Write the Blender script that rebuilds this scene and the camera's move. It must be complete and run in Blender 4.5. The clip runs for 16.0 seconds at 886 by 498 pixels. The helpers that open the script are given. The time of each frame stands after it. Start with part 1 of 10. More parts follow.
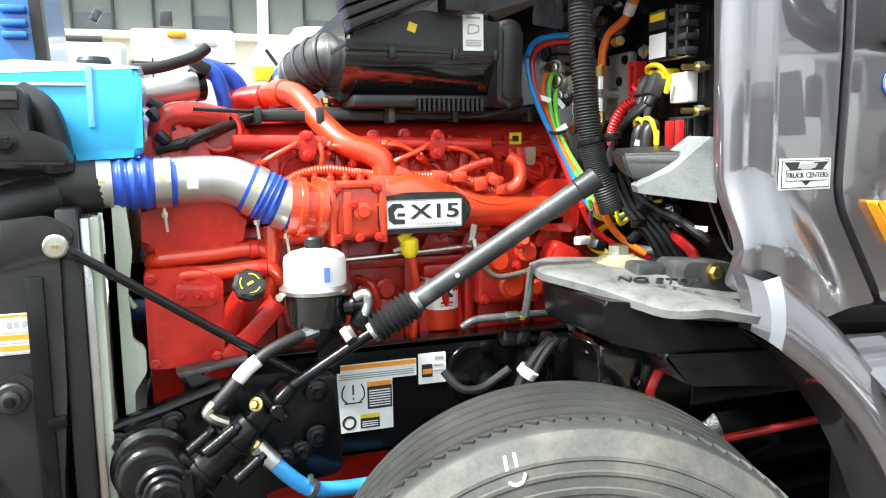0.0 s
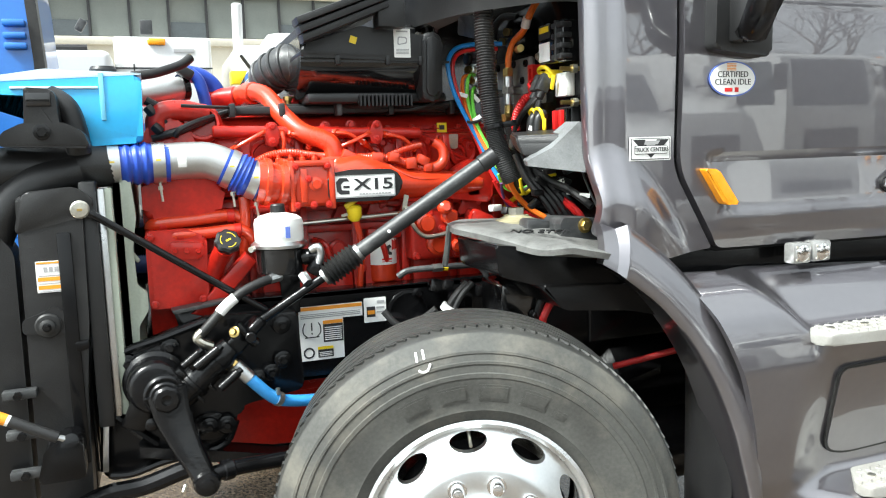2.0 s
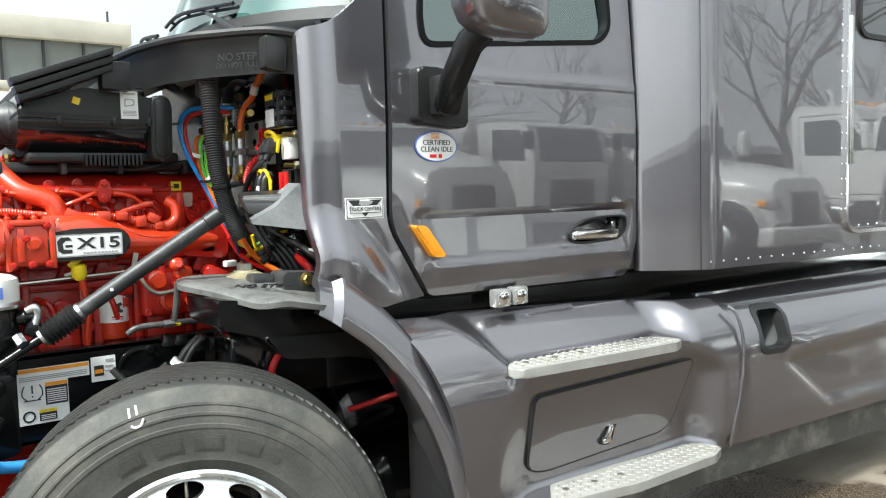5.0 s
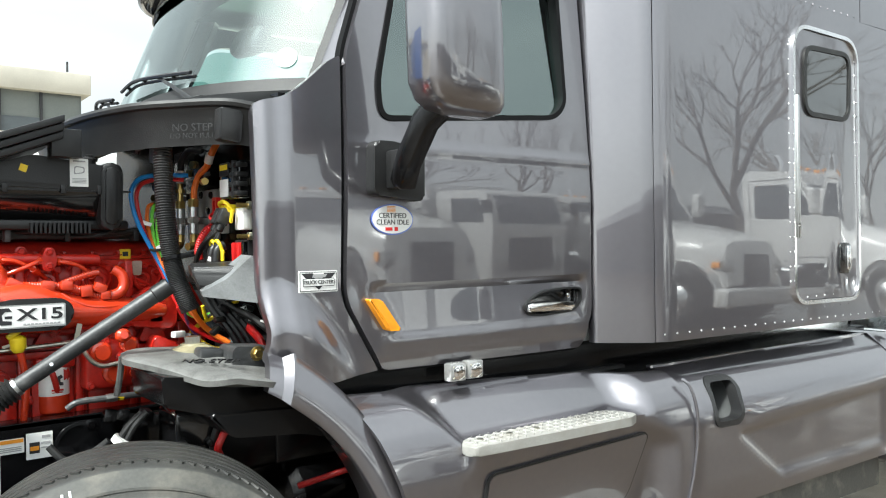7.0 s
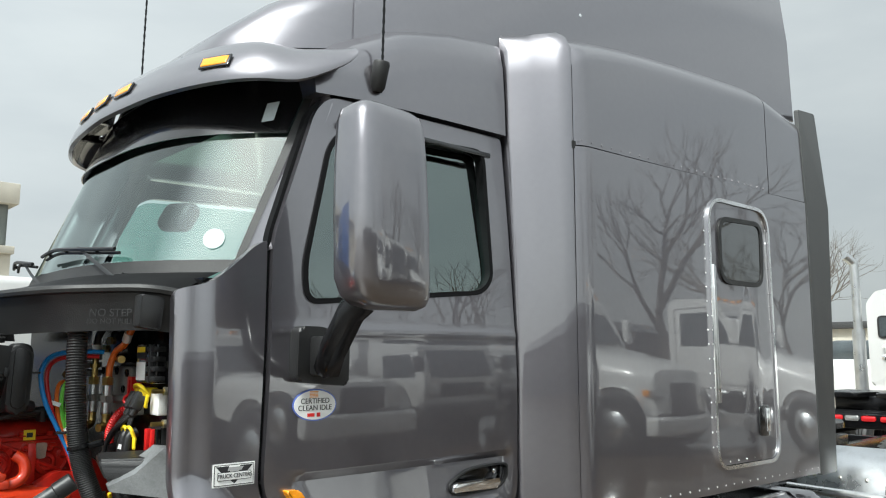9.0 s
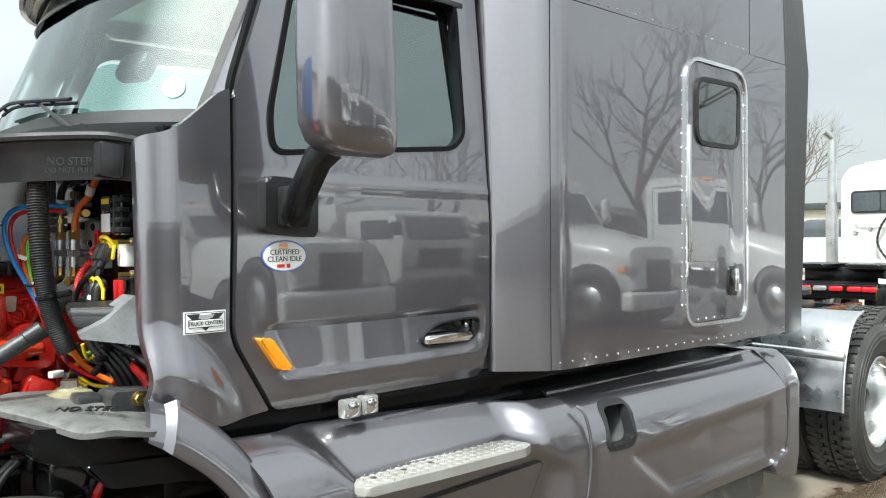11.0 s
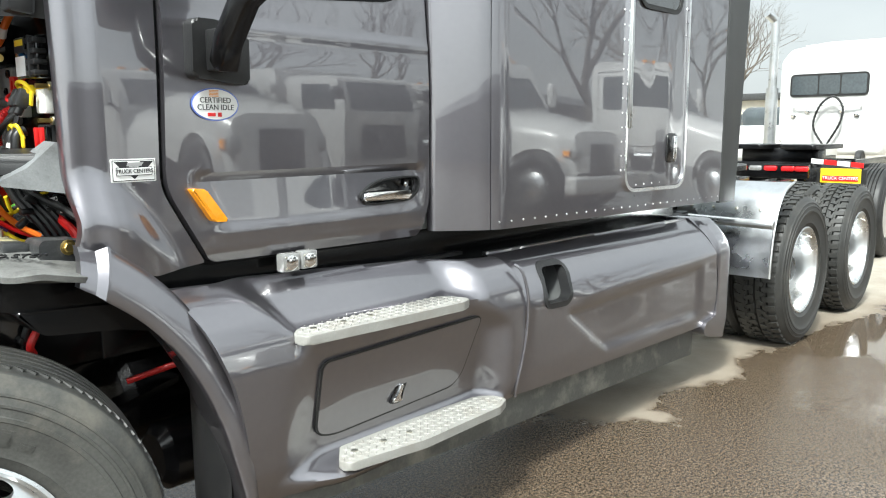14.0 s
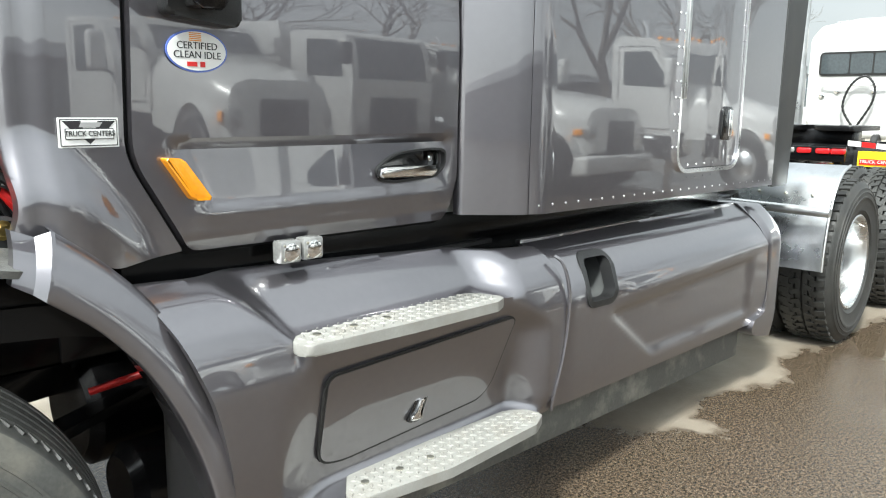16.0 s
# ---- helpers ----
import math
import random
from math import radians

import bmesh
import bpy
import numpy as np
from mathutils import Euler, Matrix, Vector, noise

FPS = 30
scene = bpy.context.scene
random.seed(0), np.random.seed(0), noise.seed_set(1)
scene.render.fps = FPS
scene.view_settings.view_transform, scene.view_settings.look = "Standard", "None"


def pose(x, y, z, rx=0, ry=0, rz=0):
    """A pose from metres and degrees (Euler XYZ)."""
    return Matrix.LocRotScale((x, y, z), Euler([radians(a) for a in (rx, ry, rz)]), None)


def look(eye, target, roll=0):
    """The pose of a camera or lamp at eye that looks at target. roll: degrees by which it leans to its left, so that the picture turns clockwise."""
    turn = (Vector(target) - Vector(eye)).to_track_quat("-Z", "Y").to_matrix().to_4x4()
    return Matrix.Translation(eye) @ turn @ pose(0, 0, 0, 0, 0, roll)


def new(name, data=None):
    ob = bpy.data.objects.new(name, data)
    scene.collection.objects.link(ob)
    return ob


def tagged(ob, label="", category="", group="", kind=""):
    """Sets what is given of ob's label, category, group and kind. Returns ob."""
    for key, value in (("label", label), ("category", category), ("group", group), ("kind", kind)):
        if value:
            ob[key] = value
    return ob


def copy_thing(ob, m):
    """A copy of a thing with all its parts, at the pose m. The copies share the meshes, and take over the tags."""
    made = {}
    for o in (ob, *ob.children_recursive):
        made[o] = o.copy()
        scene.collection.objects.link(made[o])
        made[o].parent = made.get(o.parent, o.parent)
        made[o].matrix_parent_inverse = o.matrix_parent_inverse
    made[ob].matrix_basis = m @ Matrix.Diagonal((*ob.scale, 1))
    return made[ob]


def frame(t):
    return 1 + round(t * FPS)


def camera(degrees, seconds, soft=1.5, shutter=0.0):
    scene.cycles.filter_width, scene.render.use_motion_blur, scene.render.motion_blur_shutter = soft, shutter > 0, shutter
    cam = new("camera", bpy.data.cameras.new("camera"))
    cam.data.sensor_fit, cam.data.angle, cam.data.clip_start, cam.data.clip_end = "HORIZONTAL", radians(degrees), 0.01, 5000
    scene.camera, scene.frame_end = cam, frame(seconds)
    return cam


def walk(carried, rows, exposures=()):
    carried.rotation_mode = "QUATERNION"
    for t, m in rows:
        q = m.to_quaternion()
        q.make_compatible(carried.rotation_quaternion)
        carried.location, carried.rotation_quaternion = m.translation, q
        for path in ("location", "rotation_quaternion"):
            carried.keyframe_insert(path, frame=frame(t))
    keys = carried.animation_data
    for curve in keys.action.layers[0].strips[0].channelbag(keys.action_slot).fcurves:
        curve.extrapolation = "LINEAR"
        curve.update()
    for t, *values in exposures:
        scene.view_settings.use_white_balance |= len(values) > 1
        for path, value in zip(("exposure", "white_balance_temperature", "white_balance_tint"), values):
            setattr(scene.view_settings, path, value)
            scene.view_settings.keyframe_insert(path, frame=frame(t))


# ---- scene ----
cam = camera(59.0, 16.0, soft=1.1)
PATH = [
    (0, (0.482, 0.532, 1.418), (1.112, 2.413, 1.163), -1.0),
    (0.5, (0.547, 0.363, 1.393), (1.215, 2.232, 1.15), -1.2),
    (1, (0.572, 0.226, 1.376), (1.231, 2.093, 1.094), -2.3),
    (1.5, (0.531, 0.126, 1.372), (1.177, 2.0, 1.107), -2.4),
    (2, (0.439, 0.027, 1.37), (1.116, 1.892, 1.118), -1.8),
    (2.5, (0.407, -0.052, 1.356), (1.308, 1.718, 1.124), -0.4),
    (3, (0.468, -0.115, 1.382), (1.438, 1.62, 1.162), -0.1),
    (3.5, (0.523, -0.167, 1.379), (1.592, 1.512, 1.174), -0.3),
    (3.7, (0.53, -0.182, 1.382), (1.645, 1.466, 1.182), -0.5),
    (5.8, (0.561, -0.209, 1.41), (1.725, 1.412, 1.284), -2.5),
    (6, (0.567, -0.208, 1.417), (1.774, 1.382, 1.292), -2.1),
    (6.5, (0.573, -0.203, 1.432), (1.797, 1.378, 1.389), -1.2),
    (7, (0.57, -0.201, 1.454), (1.8, 1.376, 1.444), -0.8),
    (7.5, (0.599, -0.216, 1.587), (1.937, 1.267, 1.687), -0.3),
    (8, (0.588, -0.229, 1.654), (1.936, 1.229, 1.889), -0.2),
    (8.2, (0.581, -0.237, 1.682), (1.924, 1.219, 1.956), 0.1),
    (10.3, (0.599, -0.234, 1.64), (1.944, 1.233, 1.835), -0.8),
    (10.5, (0.604, -0.234, 1.623), (1.954, 1.236, 1.743), -0.8),
    (11, (0.634, -0.232, 1.577), (2.024, 1.206, 1.555), -0.4),
    (11.5, (0.655, -0.223, 1.526), (2.084, 1.165, 1.35), -0.2),
    (12, (0.659, -0.22, 1.506), (2.072, 1.18, 1.301), -0.6),
    (12.5, (0.66, -0.224, 1.498), (2.07, 1.181, 1.297), -0.7),
    (13, (0.66, -0.231, 1.481), (2.066, 1.178, 1.285), -0.8),
    (13.5, (0.658, -0.24, 1.462), (2.114, 1.111, 1.23), -0.5),
    (14, (0.655, -0.246, 1.454), (2.122, 1.08, 1.157), -0.3),
    (14.5, (0.639, -0.251, 1.45), (2.1, 1.081, 1.151), -0.4),
    (15, (0.642, -0.226, 1.432), (2.094, 1.113, 1.113), -0.3),
    (15.5, (0.743, -0.067, 1.401), (2.194, 1.263, 1.048), 0.6),
    (16, (0.945, 0.129, 1.416), (2.401, 1.453, 1.061), 0.8),
]
walk(cam, [(t, look(eye, target, roll)) for t, eye, target, roll in PATH],
     exposures=[(t, stops, 6300, 2) for t, stops in ((0, 1.30), (0.5, 1.05), (1.0, 1.55), (1.5, 1.50), (2.0, 0.95), (3.0, 0.65), (3.5, 0.65), (6.0, 0.60), (7.0, 0.68), (7.5, 0.30), (8.0, 0.10), (10.5, 0.08), (11.0, 0.55), (11.5, 0.48), (12.0, 0.50), (13.0, 0.62), (14.0, 0.70), (15.5, 0.74), (16, 0.64))])

# ---- world, sun, exposure ----
world = bpy.data.worlds.new("sky")
scene.world = world
world.use_nodes = True
wn, wl = world.node_tree.nodes, world.node_tree.links
wn.clear()
sky = wn.new("ShaderNodeTexSky")
sky.sky_type, sky.sun_disc = "NISHITA", False
SUN_DIR = Vector((-0.60, -0.20, 0.78)).normalized()
sky.sun_elevation = math.asin(SUN_DIR.z)
sky.sun_rotation = math.atan2(SUN_DIR.x, SUN_DIR.y)
sky.air_density, sky.dust_density, sky.ozone_density = 1.0, 2.5, 1.0
sky_out, sky_bg = wn.new("ShaderNodeOutputWorld"), wn.new("ShaderNodeBackground")
sky_co, sky_map = wn.new("ShaderNodeTexCoord"), wn.new("ShaderNodeMapping")
sky_map.inputs["Scale"].default_value = (1.0, 1.0, 3.2)
cloud = wn.new("ShaderNodeTexNoise")
cloud.inputs["Scale"].default_value, cloud.inputs["Detail"].default_value = 2.6, 6.0
cloud_ramp = wn.new("ShaderNodeValToRGB")
cloud_ramp.color_ramp.elements[0].position, cloud_ramp.color_ramp.elements[0].color = 0.30, (8.5, 8.75, 9.1, 1)
cloud_ramp.color_ramp.elements[1].position, cloud_ramp.color_ramp.elements[1].color = 0.72, (11.0, 11.1, 11.2, 1)
sky_mix = wn.new("ShaderNodeMixRGB")
sky_mix.inputs["Fac"].default_value = 0.82
wl.new(sky_co.outputs["Generated"], sky_map.inputs["Vector"])
wl.new(sky_map.outputs["Vector"], cloud.inputs["Vector"])
wl.new(cloud.outputs["Fac"], cloud_ramp.inputs["Fac"])
wl.new(sky.outputs["Color"], sky_mix.inputs["Color1"])
wl.new(cloud_ramp.outputs["Color"], sky_mix.inputs["Color2"])
glow = wn.new("ShaderNodeVectorMath")
glow.operation = "DOT_PRODUCT"
glow.inputs[1].default_value = SUN_DIR
glow_rng = wn.new("ShaderNodeMapRange")
for key, value in (("From Min", -0.6), ("From Max", 1.0), ("To Min", 0.64), ("To Max", 1.55)):
    glow_rng.inputs[key].default_value = value
sky_scale = wn.new("ShaderNodeVectorMath")
sky_scale.operation = "SCALE"
wl.new(sky_co.outputs["Generated"], glow.inputs[0])
wl.new(glow.outputs["Value"], glow_rng.inputs["Value"])
aureole = wn.new("ShaderNodeMapRange")
aureole.interpolation_type = "SMOOTHSTEP"
for key, value in (("From Min", 0.86), ("From Max", 1.0), ("To Min", 0.0), ("To Max", 3.6)):
    aureole.inputs[key].default_value = value
glow_sum = wn.new("ShaderNodeMath")
wl.new(glow.outputs["Value"], aureole.inputs["Value"])
wl.new(glow_rng.outputs["Result"], glow_sum.inputs[0])
wl.new(aureole.outputs["Result"], glow_sum.inputs[1])
wl.new(sky_mix.outputs["Color"], sky_scale.inputs[0])
wl.new(glow_sum.outputs["Value"], sky_scale.inputs["Scale"])
wl.new(sky_scale.outputs["Vector"], sky_bg.inputs["Color"])
sky_bg.inputs["Strength"].default_value = 0.088
wl.new(sky_bg.outputs["Background"], sky_out.inputs["Surface"])

sun = new("sun", bpy.data.lights.new("sun", "SUN"))
sun.data.energy, sun.data.angle, sun.data.color = 4.2, radians(7), (1.0, 0.98, 0.955)
sun.matrix_world = look(SUN_DIR * 30, (0, 0, 0))


# ---- materials ----
def mat(name, col, rough=0.5, metal=0.0, var=0.12, scale=6.0, bump=0.1, bscale=60.0, coat=0.0, rvar=0.1, dirt=None, dirt_amt=0.0, dirt_scale=3.0, emit=None, spec=0.5):
    m = bpy.data.materials.new(name)
    m.use_nodes = True
    n, l = m.node_tree.nodes, m.node_tree.links
    b = n["Principled BSDF"]
    b.inputs["Metallic"].default_value = metal
    b.inputs["Coat Weight"].default_value, b.inputs["Coat Roughness"].default_value = coat, 0.03
    b.inputs["Specular IOR Level"].default_value = spec
    co = n.new("ShaderNodeTexCoord")
    big, fine = n.new("ShaderNodeTexNoise"), n.new("ShaderNodeTexNoise")
    big.inputs["Scale"].default_value, big.inputs["Detail"].default_value = scale, 6
    fine.inputs["Scale"].default_value, fine.inputs["Detail"].default_value = bscale, 4
    l.new(co.outputs["Object"], big.inputs["Vector"])
    l.new(co.outputs["Object"], fine.inputs["Vector"])
    lo = n.new("ShaderNodeMapRange")
    lo.inputs["From Min"].default_value, lo.inputs["From Max"].default_value = 0.25, 0.75
    lo.inputs["To Min"].default_value, lo.inputs["To Max"].default_value = 1 - var, 1 + var
    l.new(big.outputs["Fac"], lo.inputs["Value"])
    f2 = n.new("ShaderNodeMapRange")
    f2.inputs["From Min"].default_value, f2.inputs["From Max"].default_value = 0.3, 0.7
    f2.inputs["To Min"].default_value, f2.inputs["To Max"].default_value = 1 - var * 0.5, 1 + var * 0.5
    l.new(fine.outputs["Fac"], f2.inputs["Value"])
    mu = n.new("ShaderNodeMath")
    mu.operation = "MULTIPLY"
    l.new(lo.outputs["Result"], mu.inputs[0])
    l.new(f2.outputs["Result"], mu.inputs[1])
    sc = n.new("ShaderNodeVectorMath")
    sc.operation = "SCALE"
    sc.inputs[0].default_value = col
    l.new(mu.outputs["Value"], sc.inputs["Scale"])
    colour = sc.outputs["Vector"]
    if dirt:
        dn = n.new("ShaderNodeTexNoise")
        dn.inputs["Scale"].default_value, dn.inputs["Detail"].default_value = dirt_scale, 9
        dn.inputs["Roughness"].default_value = 0.65
        l.new(co.outputs["Object"], dn.inputs["Vector"])
        dr = n.new("ShaderNodeMapRange")
        dr.inputs["From Min"].default_value, dr.inputs["From Max"].default_value = 0.48, 0.70
        dr.inputs["To Max"].default_value = dirt_amt
        l.new(dn.outputs["Fac"], dr.inputs["Value"])
        mx = n.new("ShaderNodeMixRGB")
        mx.inputs["Color2"].default_value = (*dirt, 1)
        l.new(dr.outputs["Result"], mx.inputs["Fac"])
        l.new(colour, mx.inputs["Color1"])
        colour = mx.outputs["Color"]
    l.new(colour, b.inputs["Base Color"])
    rr = n.new("ShaderNodeMapRange")
    rr.inputs["From Min"].default_value, rr.inputs["From Max"].default_value = 0.25, 0.75
    rr.inputs["To Min"].default_value, rr.inputs["To Max"].default_value = max(0.02, rough * (1 - rvar)), min(1, rough * (1 + rvar))
    l.new(big.outputs["Fac"], rr.inputs["Value"])
    l.new(rr.outputs["Result"], b.inputs["Roughness"])
    if bump:
        bp = n.new("ShaderNodeBump")
        bp.inputs["Strength"].default_value, bp.inputs["Distance"].default_value = bump, 0.002
        l.new(fine.outputs["Fac"], bp.inputs["Height"])
        l.new(bp.outputs["Normal"], b.inputs["Normal"])
    if emit:
        b.inputs["Emission Color"].default_value, b.inputs["Emission Strength"].default_value = (*emit[:3], 1), emit[3]
    return m


PAINT = mat("grey_metallic_paint", (0.167, 0.158, 0.173), 0.34, 0.85, 0.04, 1.5, 0.0, 40, coat=1.0)
PAINT.node_tree.nodes["Principled BSDF"].inputs["Coat IOR"].default_value = 2.05
PAINT.node_tree.nodes["Principled BSDF"].inputs["Coat Roughness"].default_value = 0.02
PAINT_W = mat("white_truck_paint", (0.58, 0.58, 0.57), 0.30, 0, 0.04, 2, 0, 60, coat=0.6, dirt=(0.5, 0.48, 0.44), dirt_amt=0.15)
PAINT_B = mat("blue_truck_paint", (0.02, 0.16, 0.55), 0.30, 0, 0.06, 3, 0, 60, coat=0.8)
RED = mat("red_engine_enamel", (0.46, 0.016, 0.009), 0.30, 0, 0.24, 9, 0.18, 70, coat=0.20, dirt=(0.20, 0.012, 0.008), dirt_amt=0.45, dirt_scale=11, spec=0.4)
RED2 = mat("orange_red_pipe_enamel", (0.58, 0.042, 0.012), 0.26, 0, 0.10, 8, 0.06, 90, coat=0.5)
BLACK = mat("black_satin_paint", (0.0045, 0.0045, 0.005), 0.20, 0, 0.25, 7, 0.06, 110, spec=0.28, dirt=(0.025, 0.024, 0.023), dirt_amt=0.12, dirt_scale=9)
CAST = mat("black_cast_iron", (0.004, 0.004, 0.0045), 0.22, 0.0, 0.30, 8, 0.30, 140, spec=0.32, dirt=(0.035, 0.033, 0.030), dirt_amt=0.20, dirt_scale=14)
PLAST = mat("black_grained_plastic", (0.015, 0.015, 0.0155), 0.40, 0, 0.18, 7, 0.3, 260, spec=0.42, dirt=(0.05, 0.05, 0.048), dirt_amt=0.25, dirt_scale=8)
GLOSSB = mat("glossy_black_plastic", (0.007, 0.007, 0.0075), 0.14, 0, 0.15, 6, 0.04, 80, coat=0.6)
RUBBER = mat("black_rubber", (0.015, 0.015, 0.015), 0.50, 0, 0.2, 8, 0.2, 120, spec=0.4, dirt=(0.05, 0.048, 0.044), dirt_amt=0.35, dirt_scale=9)
TYRE = mat("tyre_rubber", (0.055, 0.055, 0.050), 0.72, 0, 0.30, 9, 0.3, 120, dirt=(0.17, 0.155, 0.125), dirt_amt=0.55, dirt_scale=6)
TYRE_D = mat("dark_tyre_rubber", (0.030, 0.030, 0.028), 0.50, 0, 0.25, 7, 0.25, 120, dirt=(0.07, 0.065, 0.055), dirt_amt=0.4, dirt_scale=6)
ALU = mat("polished_aluminium", (0.74, 0.75, 0.75), 0.30, 1.0, 0.05, 6, 0.05, 140, rvar=0.3)
ALUR = mat("brushed_aluminium", (0.62, 0.63, 0.63), 0.34, 1.0, 0.10, 8, 0.12, 160, rvar=0.3, dirt=(0.35, 0.34, 0.32), dirt_amt=0.4)
PIPEM = mat("cast_aluminium_pipe", (0.50, 0.50, 0.49), 0.42, 0.9, 0.07, 10, 0.15, 200)
STEP = mat("light_step_tread", (0.275, 0.270, 0.250), 0.55, 0.05, 0.10, 14, 0.25, 160, dirt=(0.22, 0.20, 0.17), dirt_amt=0.55, dirt_scale=10)
CHROME = mat("chrome", (0.90, 0.90, 0.90), 0.08, 1.0, 0.03, 6, 0, 60)
ZINC = mat("zinc_plated_steel", (0.60, 0.58, 0.50), 0.35, 1.0, 0.15, 30, 0.1, 200)
BRASS = mat("brass_fitting", (0.62, 0.45, 0.16), 0.32, 1.0, 0.12, 30, 0.1, 200)
SILI = mat("blue_silicone_hose", (0.018, 0.066, 0.42), 0.38, 0, 0.12, 12, 0.15, 220)
BLUEH = mat("light_blue_hose", (0.05, 0.30, 0.70), 0.42, 0, 0.10, 20, 0.1, 200)
TANKB = mat("blue_coolant_in_plastic_tank", (0.05, 0.42, 0.78), 0.22, 0, 0.06, 5, 0.05, 90, coat=0.3)
TANKW = mat("translucent_tank_plastic", (0.62, 0.76, 0.84), 0.30, 0, 0.06, 6, 0.05, 90)
WPLAST = mat("white_plastic", (0.80, 0.80, 0.77), 0.32, 0, 0.04, 10, 0.05, 120)
WHITE = mat("white_label", (0.80, 0.80, 0.78), 0.45, 0, 0.03, 20, 0, 60)
INK = mat("black_print", (0.02, 0.02, 0.022), 0.5, 0, 0.05, 20, 0, 60)
GREYINK = mat("grey_print", (0.35, 0.35, 0.35), 0.5, 0, 0.05, 20, 0, 60)
ORANGE = mat("orange_print", (0.80, 0.30, 0.02), 0.5, 0, 0.05, 20, 0, 60)
YELLOW = mat("yellow_plastic", (0.85, 0.62, 0.02), 0.38, 0, 0.06, 20, 0.05, 150)
REDP = mat("red_plastic", (0.60, 0.015, 0.015), 0.35, 0, 0.08, 20, 0.05, 150)
BLUEP = mat("blue_print", (0.10, 0.16, 0.50), 0.5, 0, 0.05, 20, 0, 60)
GREENW = mat("green_wire", (0.22, 0.75, 0.08), 0.4, 0, 0.08, 20, 0, 60)
ORANGEW = mat("orange_wire", (0.85, 0.18, 0.02), 0.4, 0, 0.08, 20, 0, 60)
BLUEW = mat("blue_air_line", (0.02, 0.27, 0.72), 0.35, 0, 0.08, 20, 0, 60)
AMBER = mat("amber_lens", (0.90, 0.33, 0.01), 0.22, 0, 0.08, 30, 0.3, 120, coat=0.5)
LENS = mat("clear_lens_housing", (0.34, 0.34, 0.33), 0.18, 0.4, 0.25, 40, 0.2, 150, coat=0.5)
REDL = mat("red_lens", (0.55, 0.015, 0.02), 0.2, 0, 0.08, 30, 0.2, 120, coat=0.4)
GREYP = mat("grey_moulded_plastic", (0.028, 0.029, 0.030), 0.45, 0, 0.15, 9, 0.3, 200, dirt=(0.16, 0.16, 0.155), dirt_amt=0.5, dirt_scale=16)
SILV = mat("silver_heat_shield", (0.26, 0.27, 0.275), 0.45, 0.5, 0.15, 14, 0.4, 180, dirt=(0.07, 0.07, 0.068), dirt_amt=0.5, dirt_scale=18)
MATT = mat("matt_black_shade", (0.006, 0.006, 0.0065), 0.55, 0, 0.1, 6, 0, 60, spec=0.12)
PLATF = mat("weathered_cast_step", (0.15, 0.15, 0.143), 0.62, 0.25, 0.18, 16, 0.7, 240, dirt=(0.045, 0.044, 0.04), dirt_amt=0.7, dirt_scale=22)
SHROUD = mat("pale_fan_shroud", (0.42, 0.46, 0.38), 0.5, 0, 0.10, 8, 0.15, 150)
EXTEND = mat("dark_grey_flexible_panel", (0.060, 0.062, 0.062), 0.55, 0, 0.08, 5, 0.1, 150)
SKIRT = mat("dusty_rubber_skirt", (0.10, 0.10, 0.09), 0.7, 0, 0.20, 6, 0.3, 90, dirt=(0.28, 0.27, 0.23), dirt_amt=0.8, dirt_scale=7)
INTER = mat("grey_cab_trim", (0.18, 0.195, 0.195), 0.7, 0, 0.12, 6, 0.2, 120)
BEIGE = mat("beige_concrete_band", (0.52, 0.49, 0.42), 0.8, 0, 0.08, 2, 0.2, 30, dirt=(0.35, 0.33, 0.28), dirt_amt=0.4, dirt_scale=1.2)
SIDING = mat("grey_green_metal_siding", (0.145, 0.160, 0.150), 0.55, 0.1, 0.10, 0.7, 0.1, 30, dirt=(0.22, 0.22, 0.2), dirt_amt=0.3, dirt_scale=0.8)
BARK = mat("grey_brown_bark", (0.11, 0.095, 0.080), 0.85, 0, 0.25, 4, 0.5, 40)
FENDER = mat("scuffed_mirror_aluminium", (0.62, 0.64, 0.66), 0.34, 1.0, 0.10, 5, 0.05, 160, rvar=0.5, dirt=(0.36, 0.36, 0.35), dirt_amt=0.5, dirt_scale=6)
FARW = mat("dim_window_glass", (0.05, 0.06, 0.065), 0.12, 0, 0.25, 1.3, 0, 30, coat=0.5)


def glass_mat(name, tint, rough=0.0, ior=1.85, sheen=(1.0, 1.0, 1.0)):
    m = bpy.data.materials.new(name)
    m.use_nodes = True
    n, l = m.node_tree.nodes, m.node_tree.links
    n.clear()
    out, tr, gl, fr, mx = n.new("ShaderNodeOutputMaterial"), n.new("ShaderNodeBsdfTransparent"), n.new("ShaderNodeBsdfGlossy"), n.new("ShaderNodeFresnel"), n.new("ShaderNodeMixShader")
    tr.inputs["Color"].default_value = (*tint, 1)
    gl.inputs["Roughness"].default_value = rough
    gl.inputs["Color"].default_value = (*sheen, 1)
    fr.inputs["IOR"].default_value = ior
    l.new(fr.outputs["Fac"], mx.inputs["Fac"])
    l.new(tr.outputs["BSDF"], mx.inputs[1])
    l.new(gl.outputs["BSDF"], mx.inputs[2])
    l.new(mx.outputs["Shader"], out.inputs["Surface"])
    return m


GLASS = glass_mat("green_tinted_glass", (0.62, 0.78, 0.74), 0.0, 1.95, (0.92, 1.0, 0.98))
GLASS_S = glass_mat("green_double_glass", (0.66, 0.80, 0.76), 0.0, 2.75, (0.84, 0.97, 0.94))


# ---- building tools ----
ROOTS = {}


